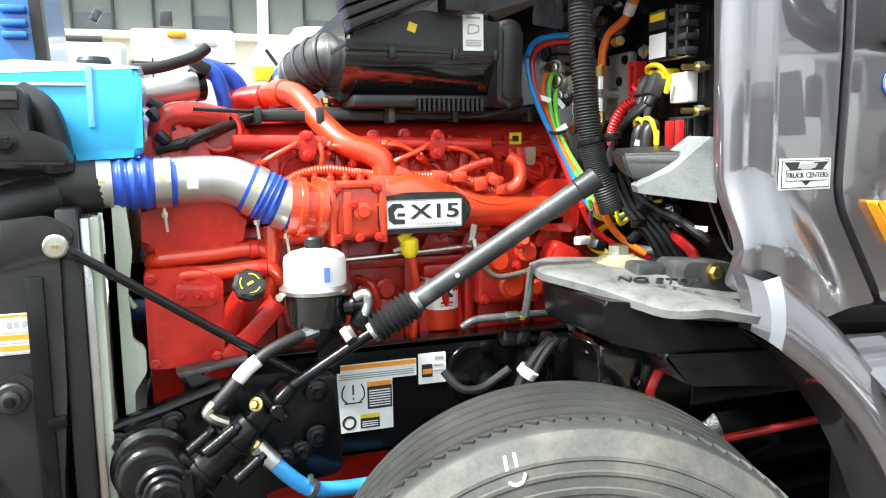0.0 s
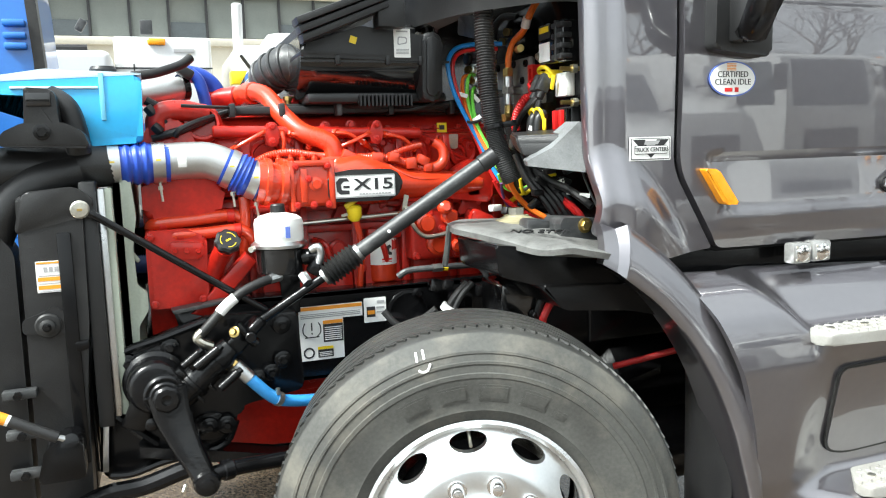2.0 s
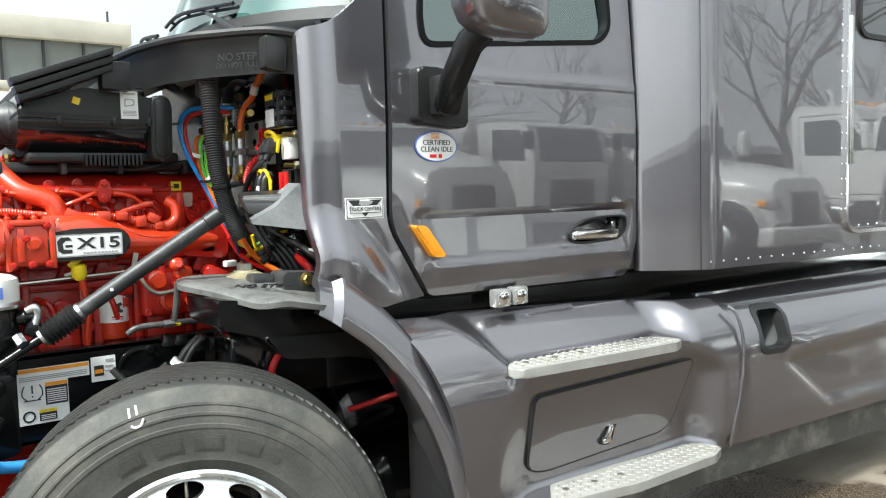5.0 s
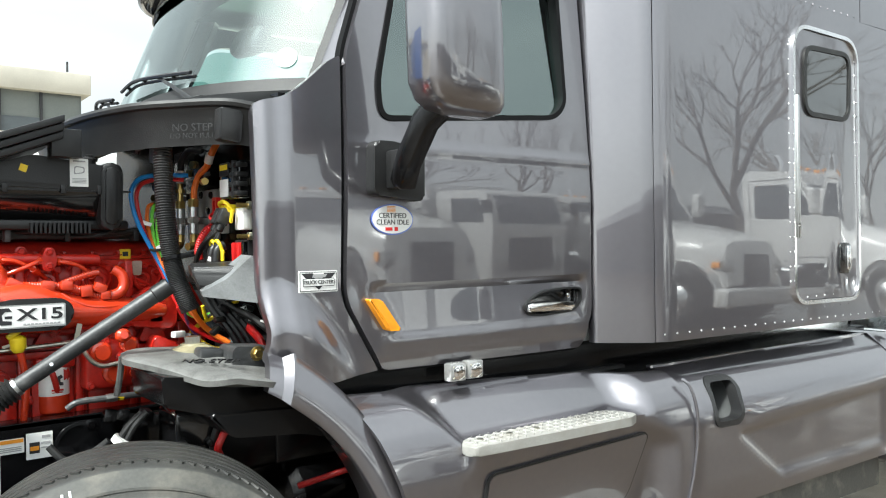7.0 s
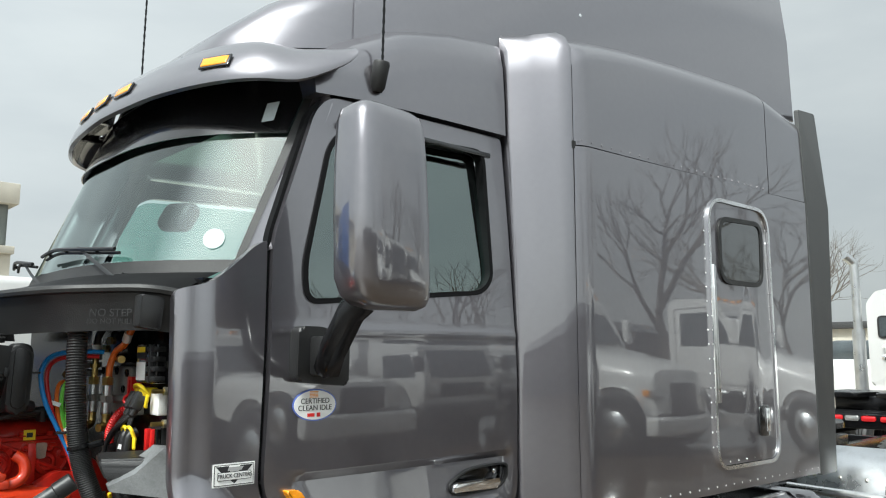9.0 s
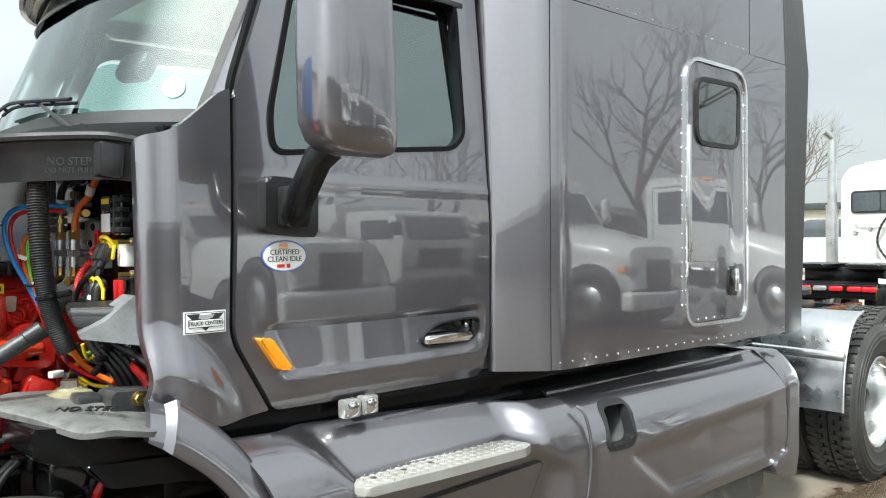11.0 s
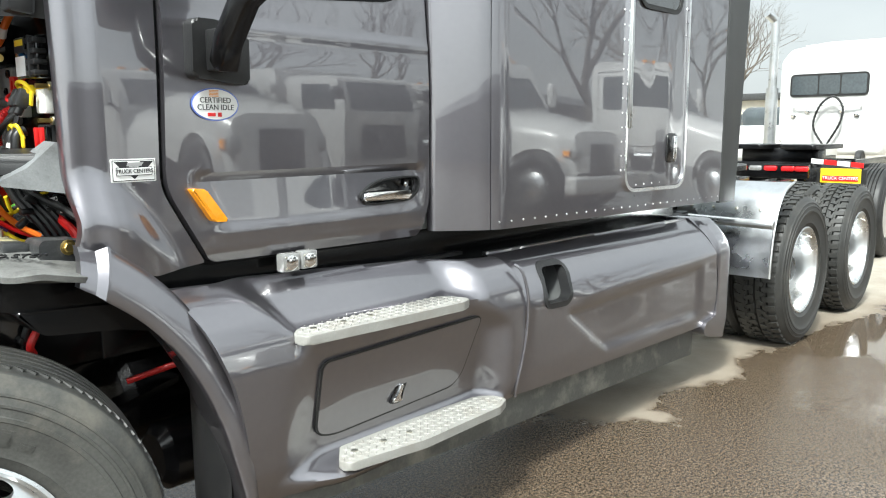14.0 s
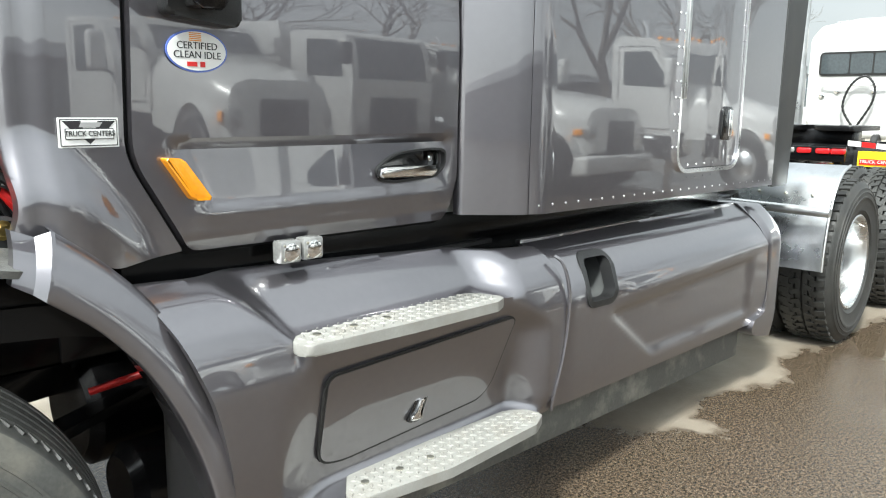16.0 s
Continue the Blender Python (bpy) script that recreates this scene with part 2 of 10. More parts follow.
def thing(name, at, label, category, group="", kind=""):
    ob = new(name)
    ob.location = at
    ob.empty_display_size = 0.1
    ROOTS[ob.name] = Vector(at)
    return tagged(ob, label, category, group, kind)


def part(name, bm, material, parent=None, label="", angle=35, local=False):
    me = bpy.data.meshes.new(name)
    bmesh.ops.recalc_face_normals(bm, faces=bm.faces[:])
    bm.to_mesh(me)
    bm.free()
    return attach(name, me, material, parent, label, angle, local)


def attach(name, me, material, parent=None, label="", angle=35, local=False):
    me.materials.clear()
    me.materials.append(material)
    if angle:
        me.polygons.foreach_set("use_smooth", [True] * len(me.polygons))
        me.set_sharp_from_angle(angle=radians(angle))
    ob = new(name, me)
    if parent:
        ob.parent = parent
        if parent.name in ROOTS and not local:
            ob.matrix_parent_inverse = Matrix.Translation(ROOTS[parent.name]).inverted()
    if label:
        ob["label"] = label
    return ob


def piece(name, me, parent, m):
    """One more object on a shared mesh, placed at the world pose m."""
    ob = new(name, me)
    ob.parent = parent
    if parent.name in ROOTS:
        ob.matrix_parent_inverse = Matrix.Translation(ROOTS[parent.name]).inverted()
    ob.matrix_basis = m
    return ob


def shared(name, bm, material, angle=35):
    me = bpy.data.meshes.new(name)
    bmesh.ops.recalc_face_normals(bm, faces=bm.faces[:])
    bm.to_mesh(me)
    bm.free()
    me.materials.append(material)
    me.polygons.foreach_set("use_smooth", [True] * len(me.polygons))
    me.set_sharp_from_angle(angle=radians(angle))
    return me


def BM():
    return bmesh.new()


def box(bm, x0, x1, y0, y1, z0, z1, bev=0.0, seg=2):
    r = bmesh.ops.create_cube(bm, size=1.0, matrix=Matrix.LocRotScale(((x0 + x1) / 2, (y0 + y1) / 2, (z0 + z1) / 2), None, (x1 - x0, y1 - y0, z1 - z0)))
    if bev:
        ed = {e for v in r["verts"] for e in v.link_edges}
        bmesh.ops.bevel(bm, geom=list(ed), offset=bev, segments=seg, affect="EDGES", profile=0.5)
    return bm


def obox(bm, m, sx, sy, sz, bev=0.0, seg=2):
    """A bevelled box of that size centred at the pose m."""
    r = bmesh.ops.create_cube(bm, size=1.0, matrix=m @ Matrix.Diagonal((sx, sy, sz, 1)))
    if bev:
        ed = {e for v in r["verts"] for e in v.link_edges}
        bmesh.ops.bevel(bm, geom=list(ed), offset=bev, segments=seg, affect="EDGES", profile=0.5)
    return bm


def rounded(pts, r, n=5):
    """Round the corners of a closed 2D outline; r may be one radius or one each."""
    out, k = [], len(pts)
    for i in range(k):
        p, a, b = Vector(pts[i]), Vector(pts[i - 1]), Vector(pts[(i + 1) % k])
        rr = r[i] if isinstance(r, (list, tuple)) else r
        u, w = a - p, b - p
        d = min(rr, u.length * 0.49, w.length * 0.49)
        if d < 1e-5:
            out.append(tuple(p))
            continue
        s, e = p + u.normalized() * d, p + w.normalized() * d
        for j in range(n + 1):
            t = j / n
            out.append(tuple(s * (1 - t) ** 2 + p * 2 * t * (1 - t) + e * t * t))
    return out


def prism(bm, pts, a, b, axis="y", bev=0.0, seg=2):
    """A 2D outline (x,z for axis y; y,z for x; x,y for z) drawn out from a to b."""
    def to3(p, d):
        return (p[0], d, p[1]) if axis == "y" else (d, p[0], p[1]) if axis == "x" else (p[0], p[1], d)
    va, vb = [bm.verts.new(to3(p, a)) for p in pts], [bm.verts.new(to3(p, b)) for p in pts]
    fa, fb = bm.faces.new(va), bm.faces.new(vb[::-1])
    k = len(pts)
    for i in range(k):
        bm.faces.new((va[i], vb[i], vb[(i + 1) % k], va[(i + 1) % k]))
    if bev:
        bmesh.ops.bevel(bm, geom=list(fa.edges) + list(fb.edges), offset=bev, segments=seg, affect="EDGES", profile=0.5)
    return bm


def curve(pts, n=6):
    """A smooth line through points."""
    p = [Vector(q) for q in pts]
    if len(p) < 3:
        return p
    out = []
    for i in range(len(p) - 1):
        a, b, c, d = p[max(i - 1, 0)], p[i], p[i + 1], p[min(i + 2, len(p) - 1)]
        for j in range(n):
            t = j / n
            out.append(0.5 * ((2 * b) + (c - a) * t + (2 * a - 5 * b + 4 * c - d) * t * t + (3 * b - a - 3 * c + d) * t ** 3))
    return out + [p[-1]]


def tube(bm, pts, r, seg=10, n=6, caps=True, squash=1.0):
    """A round tube along a smooth line; r is one radius or a function of 0..1."""
    line = curve(pts, n) if n > 1 else [Vector(q) for q in pts]
    k = len(line)
    tang = [(line[min(i + 1, k - 1)] - line[max(i - 1, 0)]).normalized() for i in range(k)]
    side = tang[0].orthogonal().normalized()
    rings = []
    for i in range(k):
        side = (side - tang[i] * side.dot(tang[i])).normalized()
        up = tang[i].cross(side)
        rad = r(i / (k - 1)) if callable(r) else r
        rings.append([bm.verts.new(line[i] + (side * math.cos(a) + up * math.sin(a) * squash) * rad) for a in (2 * math.pi * j / seg for j in range(seg))])
    for i in range(k - 1):
        for j in range(seg):
            bm.faces.new((rings[i][j], rings[i][(j + 1) % seg], rings[i + 1][(j + 1) % seg], rings[i + 1][j]))
    if caps:
        bm.faces.new(rings[0][::-1]), bm.faces.new(rings[-1])
    return bm


def frame_at(p, d):
    """A pose at p whose z axis points along d."""
    return Matrix.Translation(p) @ Vector(d).to_track_quat("Z", "Y").to_matrix().to_4x4()


def lathe(bm, prof, m=Matrix(), seg=24, caps=True):
    """Turn a profile of (radius, height) about the z axis of the pose m."""
    rings = [[bm.verts.new(m @ Vector((r * math.cos(a), r * math.sin(a), h))) for a in (2 * math.pi * j / seg for j in range(seg))] for r, h in prof]
    for i in range(len(prof) - 1):
        for j in range(seg):
            bm.faces.new((rings[i][j], rings[i][(j + 1) % seg], rings[i + 1][(j + 1) % seg], rings[i + 1][j]))
    if caps:
        bm.faces.new(rings[0][::-1]), bm.faces.new(rings[-1])
    return bm


def rod(bm, a, b, r, seg=12, bev=0.0, r2=None):
    a, b = Vector(a), Vector(b)
    h, r2 = (b - a).length, r if r2 is None else r2
    prof = [(r, 0), (r2, h)] if not bev else [(r - bev, 0), (r, bev), (r2, h - bev), (r2 - bev, h)]
    return lathe(bm, prof, frame_at(a, b - a), seg)


def bolt(bm, p, d, r=0.011, h=0.010, washer=True):
    """A hexagon bolt head on its washer, at p, facing along d."""
    m = frame_at(p, d)
    if washer:
        lathe(bm, [(r * 1.5, 0), (r * 1.5, h * 0.25), (r * 1.3, h * 0.32)], m, 12)
    lathe(bm, [(r, h * 0.2), (r, h * 0.9), (r * 0.82, h * 1.1)], m, 6)
    return bm


def loft(bm, rings, caps=True, closed=True):
    vs = [[bm.verts.new(p) for p in ring] for ring in rings]
    k = len(rings[0])
    for i in range(len(rings) - 1):
        for j in range(k if closed else k - 1):
            bm.faces.new((vs[i][j], vs[i][(j + 1) % k], vs[i + 1][(j + 1) % k], vs[i + 1][j]))
    if caps and closed:
        bm.faces.new(vs[0][::-1]), bm.faces.new(vs[-1])
    return bm


def step01(a, b, v):
    t = max(0.0, min(1.0, (v - a) / (b - a)))
    return t * t * (3 - 2 * t)


def applied(ob):
    """The mesh of an object with its modifiers applied; the object is removed."""
    dg = bpy.context.evaluated_depsgraph_get()
    me = bpy.data.meshes.new_from_object(ob.evaluated_get(dg))
    bpy.data.objects.remove(ob)
    return me


def cutter(outline, a, b, axis="y"):
    bm = prism(BM(), outline, a, b, axis)
    bmesh.ops.recalc_face_normals(bm, faces=bm.faces[:])
    me = bpy.data.meshes.new("cutter")
    bm.to_mesh(me)
    bm.free()
    return new("cutter", me)


def panel(outline, yfun, thick=0.03, holes=(), step=0.03):
    """A shaped sheet over the outline (x, z), at y = yfun(x, z), with openings cut through it."""
    xs, zs = [p[0] for p in outline], [p[1] for p in outline]
    x0, x1, z0, z1 = min(xs) - 0.02, max(xs) + 0.02, min(zs) - 0.02, max(zs) + 0.02
    nx, nz = max(2, int((x1 - x0) / step)), max(2, int((z1 - z0) / step))
    bm = BM()
    front, back = {}, {}
    for i in range(nx + 1):
        for j in range(nz + 1):
            x, z = x0 + (x1 - x0) * i / nx, z0 + (z1 - z0) * j / nz
            y = yfun(x, z)
            front[i, j], back[i, j] = bm.verts.new((x, y, z)), bm.verts.new((x, y + thick, z))
    for i in range(nx):
        for j in range(nz):
            bm.faces.new((front[i, j], front[i + 1, j], front[i + 1, j + 1], front[i, j + 1]))
            bm.faces.new((back[i, j], back[i, j + 1], back[i + 1, j + 1], back[i + 1, j]))
    for i in range(nx):
        bm.faces.new((front[i, 0], back[i, 0], back[i + 1, 0], front[i + 1, 0]))
        bm.faces.new((front[i, nz], front[i + 1, nz], back[i + 1, nz], back[i, nz]))
    for j in range(nz):
        bm.faces.new((front[0, j], front[0, j + 1], back[0, j + 1], back[0, j]))
        bm.faces.new((front[nx, j], back[nx, j], back[nx, j + 1], front[nx, j + 1]))
    bmesh.ops.recalc_face_normals(bm, faces=bm.faces[:])
    me = bpy.data.meshes.new("sheet")
    bm.to_mesh(me)
    bm.free()
    ob = new("sheet", me)
    tools = [(cutter(outline, -2, 8), "INTERSECT")] + [(cutter(h, -2, 8), "DIFFERENCE") for h in holes]
    for c, op in tools:
        md = ob.modifiers.new("cut", "BOOLEAN")
        md.operation, md.object, md.solver = op, c, "EXACT"
    bpy.context.view_layer.update()
    me = applied(ob)
    for c, op in tools:
        bpy.data.objects.remove(c)
    return me


def words(text, size, m, material, parent, name="lettering", depth=0.0006, align="CENTER", label="", bold=0.0):
    cu = bpy.data.curves.new("text", "FONT")
    cu.body, cu.size, cu.align_x, cu.align_y, cu.extrude = text, size, align, "CENTER", depth
    cu.offset = bold
    ob = new("text", cu)
    bpy.context.view_layer.update()
    me = applied(ob)
    me.transform(m)
    return attach(name, me, material, parent, label, 0)


FACE = Matrix.Rotation(radians(90), 4, "X")    # stands a drawing upright, facing the near side


def plaque(name, x0, x1, z0, z1, y, material, parent, r=0.003, t=0.0015, label="", tilt=None):
    bm = prism(BM(), rounded([(x0, z0), (x1, z0), (x1, z1), (x0, z1)], r, 3), y - t, y + t)
    ob = part(name, bm, material, parent, label, 0)
    return ob


def bars(rows, y, material, parent, name="fine_print", t=0.0008):
    """Plain bars (x0, x1, z0, z1) for print, as one flat piece; coloured bands one by one."""
    if name == "label_band":
        for x0, x1, z0, z1 in rows:
            part(name, box(BM(), x0, x1, y - t, y + t, z0, z1), material, parent, "", 0)
        return None
    bm = BM()
    for x0, x1, z0, z1 in rows:
        box(bm, x0, x1, y - t, y + t, z0, z1)
    return part(name, bm, material, parent, "", 0)



# ---- the grey road tractor ----
YC = 2.67


def along(z, table):
    """Straight-line lookup of y for a height, eased between the table's rows."""
    for (z0, y0), (z1, y1) in zip(table, table[1:]):
        if z <= z1:
            t = max(0.0, min(1.0, (z - z0) / (z1 - z0)))
            return y0 + (y1 - y0) * t
    return table[-1][1]


def eased(z, table):
    """As along(), but rounded over the table's corners."""
    return sum(along(z + d, table) for d in (-0.014, -0.009, -0.004, 0, 0.004, 0.009, 0.014)) / 7

truck = thing("semi_truck", (4.0, YC, 0), "grey metallic sleeper-cab road tractor with its bonnet tilted open", "truck")


def tumble(z):
    """How far the cab side leans inwards at a height."""
    return 0.062 * max(0.0, (z - 1.58) / 0.97) ** 1.5


def door_y(x, z):
    y = 1.772 + tumble(z) + 0.010 * ((x - 2.3) / 0.5) ** 2 * 0.5
    y -= 0.006 * math.exp(-((z - 1.62) / 0.22) ** 2)
    edge = 1.818 + (1.345 - z) * 0.55
    inside = step01(edge, edge + 0.045, x) * (1 - step01(2.755, 2.795, x))
    ramp = max(0.0, min(1.0, (z - 1.165) / 0.158)) ** 0.85
    y += inside * 0.021 * ramp * (1 - step01(1.316, 1.334, z))
    y -= 0.004 * math.exp(-((z - 1.160) / 0.012) ** 2) * step01(1.86, 1.93, x) * (1 - step01(2.66, 2.76, x))
    y += 0.02 * step01(1.12, 1.05, z) if z < 1.12 else 0.0
    y -= 0.004 * math.exp(-((z - 1.755) / 0.015) ** 2)
    return y


DOOR = rounded([(1.752, 1.30), (1.882, 1.075), (2.768, 1.066), (2.818, 1.20), (2.806, 2.535), (1.990, 2.520), (1.930, 2.46), (1.772, 2.02)],
               [0.05, 0.03, 0.02, 0.03, 0.03, 0.10, 0.08, 0.06])
WINDOW = rounded([(1.880, 1.835), (2.640, 1.905), (2.700, 1.96), (2.695, 2.462), (2.060, 2.435), (1.975, 2.36), (1.872, 1.95)],
                 [0.05, 0.05, 0.05, 0.05, 0.06, 0.10, 0.05])


def shrink(pts, d):
    c = Vector((sum(p[0] for p in pts) / len(pts), sum(p[1] for p in pts) / len(pts)))
    out, k = [], len(pts)
    for i in range(k):
        a, b = Vector(pts[i - 1]), Vector(pts[(i + 1) % k])
        t = (b - a)
        nrm = Vector((-t.y, t.x)).normalized()
        p = Vector(pts[i])
        if nrm.dot(c - p) < 0:
            nrm = -nrm
        out.append(tuple(p + nrm * d))
    return out


def ring_panel(outer, inner, y0, y1):
    """A flat frame between two outlines with the same number of points."""
    bm = BM()
    k = len(outer)
    rows = [[bm.verts.new((p[0], y, p[1])) for p in pts] for pts, y in ((outer, y1), (outer, y0), (inner, y0), (inner, y1))]
    for a in range(4):
        for i in range(k):
            bm.faces.new((rows[a][i], rows[a][(i + 1) % k], rows[(a + 1) % 4][(i + 1) % k], rows[(a + 1) % 4][i]))
    return bm


GRIP = rounded([(2.466, 1.240), (2.482, 1.208), (2.545, 1.200), (2.715, 1.207), (2.758, 1.240), (2.758, 1.282), (2.740, 1.291), (2.645, 1.292), (2.540, 1.282)],
               [0.02, 0.018, 0.03, 0.03, 0.02, 0.012, 0.012, 0.05, 0.05], 4)


def scaled(pts, fx, fz):
    cx, cz = (min(p[0] for p in pts) + max(p[0] for p in pts)) / 2, (min(p[1] for p in pts) + max(p[1] for p in pts)) / 2
    return [(cx + (x - cx) * fx, cz + (z - cz) * fz) for x, z in pts]


door = attach("door", panel(DOOR, door_y, 0.035, [WINDOW, scaled(GRIP, 0.97, 0.92)], 0.0133), PAINT, truck, "grey metallic cab door, closed", 30)


def lean(ob, off):
    """Lets a flat piece follow the door's outward curve."""
    for vert in ob.data.vertices:
        vert.co.y += door_y(2.3, vert.co.z) + off
    return ob


lean(part("window_seal", ring_panel(shrink(WINDOW, -0.004), shrink(WINDOW, 0.013), 0.0, 0.04), MATT, door), -0.003)
lean(part("window_glass", prism(BM(), shrink(WINDOW, 0.012), 0.0, 0.004), GLASS_S, door, "green-tinted side window glass", 0), 0.012)
side_glass = bpy.data.objects["window_glass"]
side_glass.visible_shadow = False
for vert in side_glass.data.vertices:
    vert.co.y += 0.050 * (vert.co.z - 1.83)
part("window_rail", box(BM(), 2.02, 2.70, 1.790, 1.806, 2.428, 2.448, 0.004), GLOSSB, door)

# the dark joint behind the door's edges
lean(part("door_seal", ring_panel(shrink(DOOR, -0.012), shrink(DOOR, 0.03), 0.0, 0.03), MATT, truck), 0.026)

# far side of the cab, so that daylight passes through its window
FAR = Matrix.Translation((0, 2 * YC, 0)) @ Matrix.Diagonal((1, -1, 1, 1))


def mirrored(ob, name, material, parent, label=""):
    me = ob.data.copy()
    me.transform(FAR)
    me.flip_normals()
    return attach(name, me, material, parent, label, 30)


far_door = mirrored(door, "far_door", PAINT, truck)
far_glass = part("window_glass", prism(BM(), shrink(WINDOW, 0.012), 2 * YC - 1.811, 2 * YC - 1.806), GLASS, far_door, "", 0)
far_glass.visible_shadow = False

# handle in its recess
bowl = BM()
loft(bowl, [[Vector((x, y, z)) for x, z in scaled(GRIP, fx, fz)] for fx, fz, y in ((0.99, 0.97, 1.779), (0.98, 0.94, 1.796), (0.93, 0.82, 1.815), (0.84, 0.60, 1.822))], False)
bowl.faces.new([v for v in bowl.verts[-len(GRIP):]])
handle_cup = part("handle_cup", bowl, GLOSSB, door, "dark recessed handle cup")
part("cup_rim", ring_panel(scaled(GRIP, 1.02, 1.07), scaled(GRIP, 0.975, 0.93), 1.772, 1.790), PLAST, handle_cup)
bar = prism(BM(), rounded([(2.470, 1.216), (2.698, 1.211), (2.706, 1.240), (2.690, 1.245), (2.478, 1.246)], 0.012, 4), 1.756, 1.780, bev=0.007, seg=3)
part("handle_grip", bar, CHROME, handle_cup, "chrome pull handle")
part("grip_root", box(BM(), 2.470, 2.500, 1.765, 1.815, 1.216, 1.244, 0.005), GLOSSB, handle_cup)
part("keyhole", lathe(BM(), [(0.010, 0), (0.010, 0.004), (0.006, 0.006)], frame_at((2.726, 1.812, 1.262), (0, -1, 0)), 14), CHROME, handle_cup)

# amber side marker
ab = prism(BM(), rounded([(1.812, 1.298), (1.858, 1.296), (1.932, 1.196), (1.880, 1.198)], 0.010, 4), 1.752, 1.79, bev=0.006, seg=3)
marker = part("side_marker", ab, AMBER, door, "amber side marker lamp")
part("marker_ribs", prism(BM(), rounded([(1.835, 1.283), (1.852, 1.283), (1.905, 1.210), (1.886, 1.210)], 0.004, 2), 1.7508, 1.754), AMBER, marker)

# stickers
oval = [(1.912 + 0.077 * math.cos(a), 1.534 + 0.047 * math.sin(a)) for a in (2 * math.pi * k / 40 for k in range(40))]
sticker = part("oval_sticker", prism(BM(), oval, 1.7665, 1.7690), BLUEP, door, "white oval clean-idle sticker with a blue rim", 0)
part("sticker_face", prism(BM(), shrink(oval, 0.004), 1.7655, 1.7667), WHITE, sticker, "", 0)
words("CERTIFIED", 0.022, Matrix.Translation((1.912, 1.7650, 1.545)) @ FACE, INK, sticker)
words("CLEAN IDLE", 0.022, Matrix.Translation((1.912, 1.7650, 1.525)) @ FACE, INK, sticker)
bars([(1.892 + 0.0, 1.922, 1.556 + 0.004 * k, 1.558 + 0.004 * k) for k in range(5)], 1.7652, ORANGE, sticker, "sticker_flag")
bars([(1.885, 1.910, 1.500, 1.510), (1.918, 1.930, 1.499, 1.511)], 1.7652, REDP, sticker, "sticker_bars")

# joint seam where cab side meets the cowl and the cowl's own panel
def cowl_y(x, z):
    y = 1.790 + 0.016 * (1 - step01(1.540, 1.592, x)) + 0.030 * (1 - step01(1.490, 1.535, x)) ** 2
    y += tumble(z)
    crest = along(x, CREST)
    rise = max(0.0, z - crest) / along(x, FLARE)
    if rise < 1:
        y -= 0.044 * (1 - step01(1.62, 1.83, x)) * (1 - step01(0.0, 1.0, rise))
    return y


CREST = ((1.48, 1.185), (1.515, 1.198), (1.548, 1.212), (1.62, 1.193), (1.68, 1.151), (1.74, 1.097), (1.80, 1.035))
FLARE = ((1.48, 0.170), (1.53, 0.170), (1.62, 0.150), (1.72, 0.110), (1.80, 0.07))


COWL = rounded([(1.497, 1.86), (1.500, 1.45), (1.503, 1.31), (1.514, 1.21), (1.498, 1.135), (1.700, 1.062), (1.868, 1.078), (1.740, 1.30), (1.760, 2.02), (1.720, 1.998), (1.64, 1.925), (1.585, 1.882)],
               [0.02, 0.1, 0.05, 0.03, 0.02, 0.02, 0.01, 0.05, 0.01, 0.02, 0.04, 0.04])
cowl = attach("cowl_side_panel", panel(COWL, cowl_y, 0.03, (), 0.010), PAINT, truck, "grey metallic cowl side panel", 40)
# hole-like rubber bumper at the panel's top corner
part("cowl_grommet", lathe(BM(), [(0.013, 0), (0.013, 0.003), (0.009, 0.004)], frame_at((1.508, 1.842, 1.835), (-0.5, -0.8, 0.1)), 16), RUBBER, cowl)

# dealer badge
def badge_x(u):
    return 1.602 + 0.126 * u


def badge_z(v):
    return 1.324 + 0.062 * v


def badge_box(name, u0, u1, v0, v1, y, material, par, label=""):
    return plaque(name, badge_x(u0), badge_x(u1), badge_z(v0), badge_z(v1), y, material, par, 0.002, 0.0012, label)


badge = badge_box("dealer_badge", 0, 1, 0, 1, 1.7860, WHITE, cowl, "white dealer badge with black lettering")
badge_box("badge_line", 0.03, 0.97, 0.055, 0.945, 1.7846, INK, badge)
badge_box("badge_field", 0.045, 0.955, 0.085, 0.915, 1.7838, WHITE, badge)
for side in (-1, 1):
    part("badge_chevron", prism(BM(), [(badge_x(0.5 + side * u), badge_z(v)) for u, v in ((0.44, 0.89), (0.14, 0.89), (0.10, 0.60), (0.30, 0.60))], 1.7818, 1.7832), INK, badge, "", 0)
part("badge_script_bar", prism(BM(), [(badge_x(u), badge_z(v)) for u, v in ((0.33, 0.68), (0.66, 0.68), (0.72, 0.84), (0.36, 0.84))], 1.7812, 1.7826), GREYINK, badge, "", 0)
part("badge_arrow", prism(BM(), [(badge_x(u), badge_z(v)) for u, v in ((0.40, 0.30), (0.60, 0.30), (0.50, 0.12))], 1.7818, 1.7832), INK, badge, "", 0)
badge_box("badge_box", 0.10, 0.90, 0.28, 0.64, 1.7822, INK, badge)
badge_box("badge_box_field", 0.112, 0.888, 0.305, 0.615, 1.7810, WHITE, badge)
words("TRUCK CENTERS", 0.0158, Matrix.Translation((badge_x(0.5), 1.7790, badge_z(0.465))) @ FACE @ Matrix.Diagonal((0.86, 1, 1, 1)), INK, badge)

# windscreen and its pillars
def ws_x(y, base):
    return base + 0.29 * abs((y - YC) / 0.76) ** 3


def ws_point(y, t):
    return Vector((ws_x(y, 1.415) + 0.275 * t, y, 1.945 + 0.665 * t))


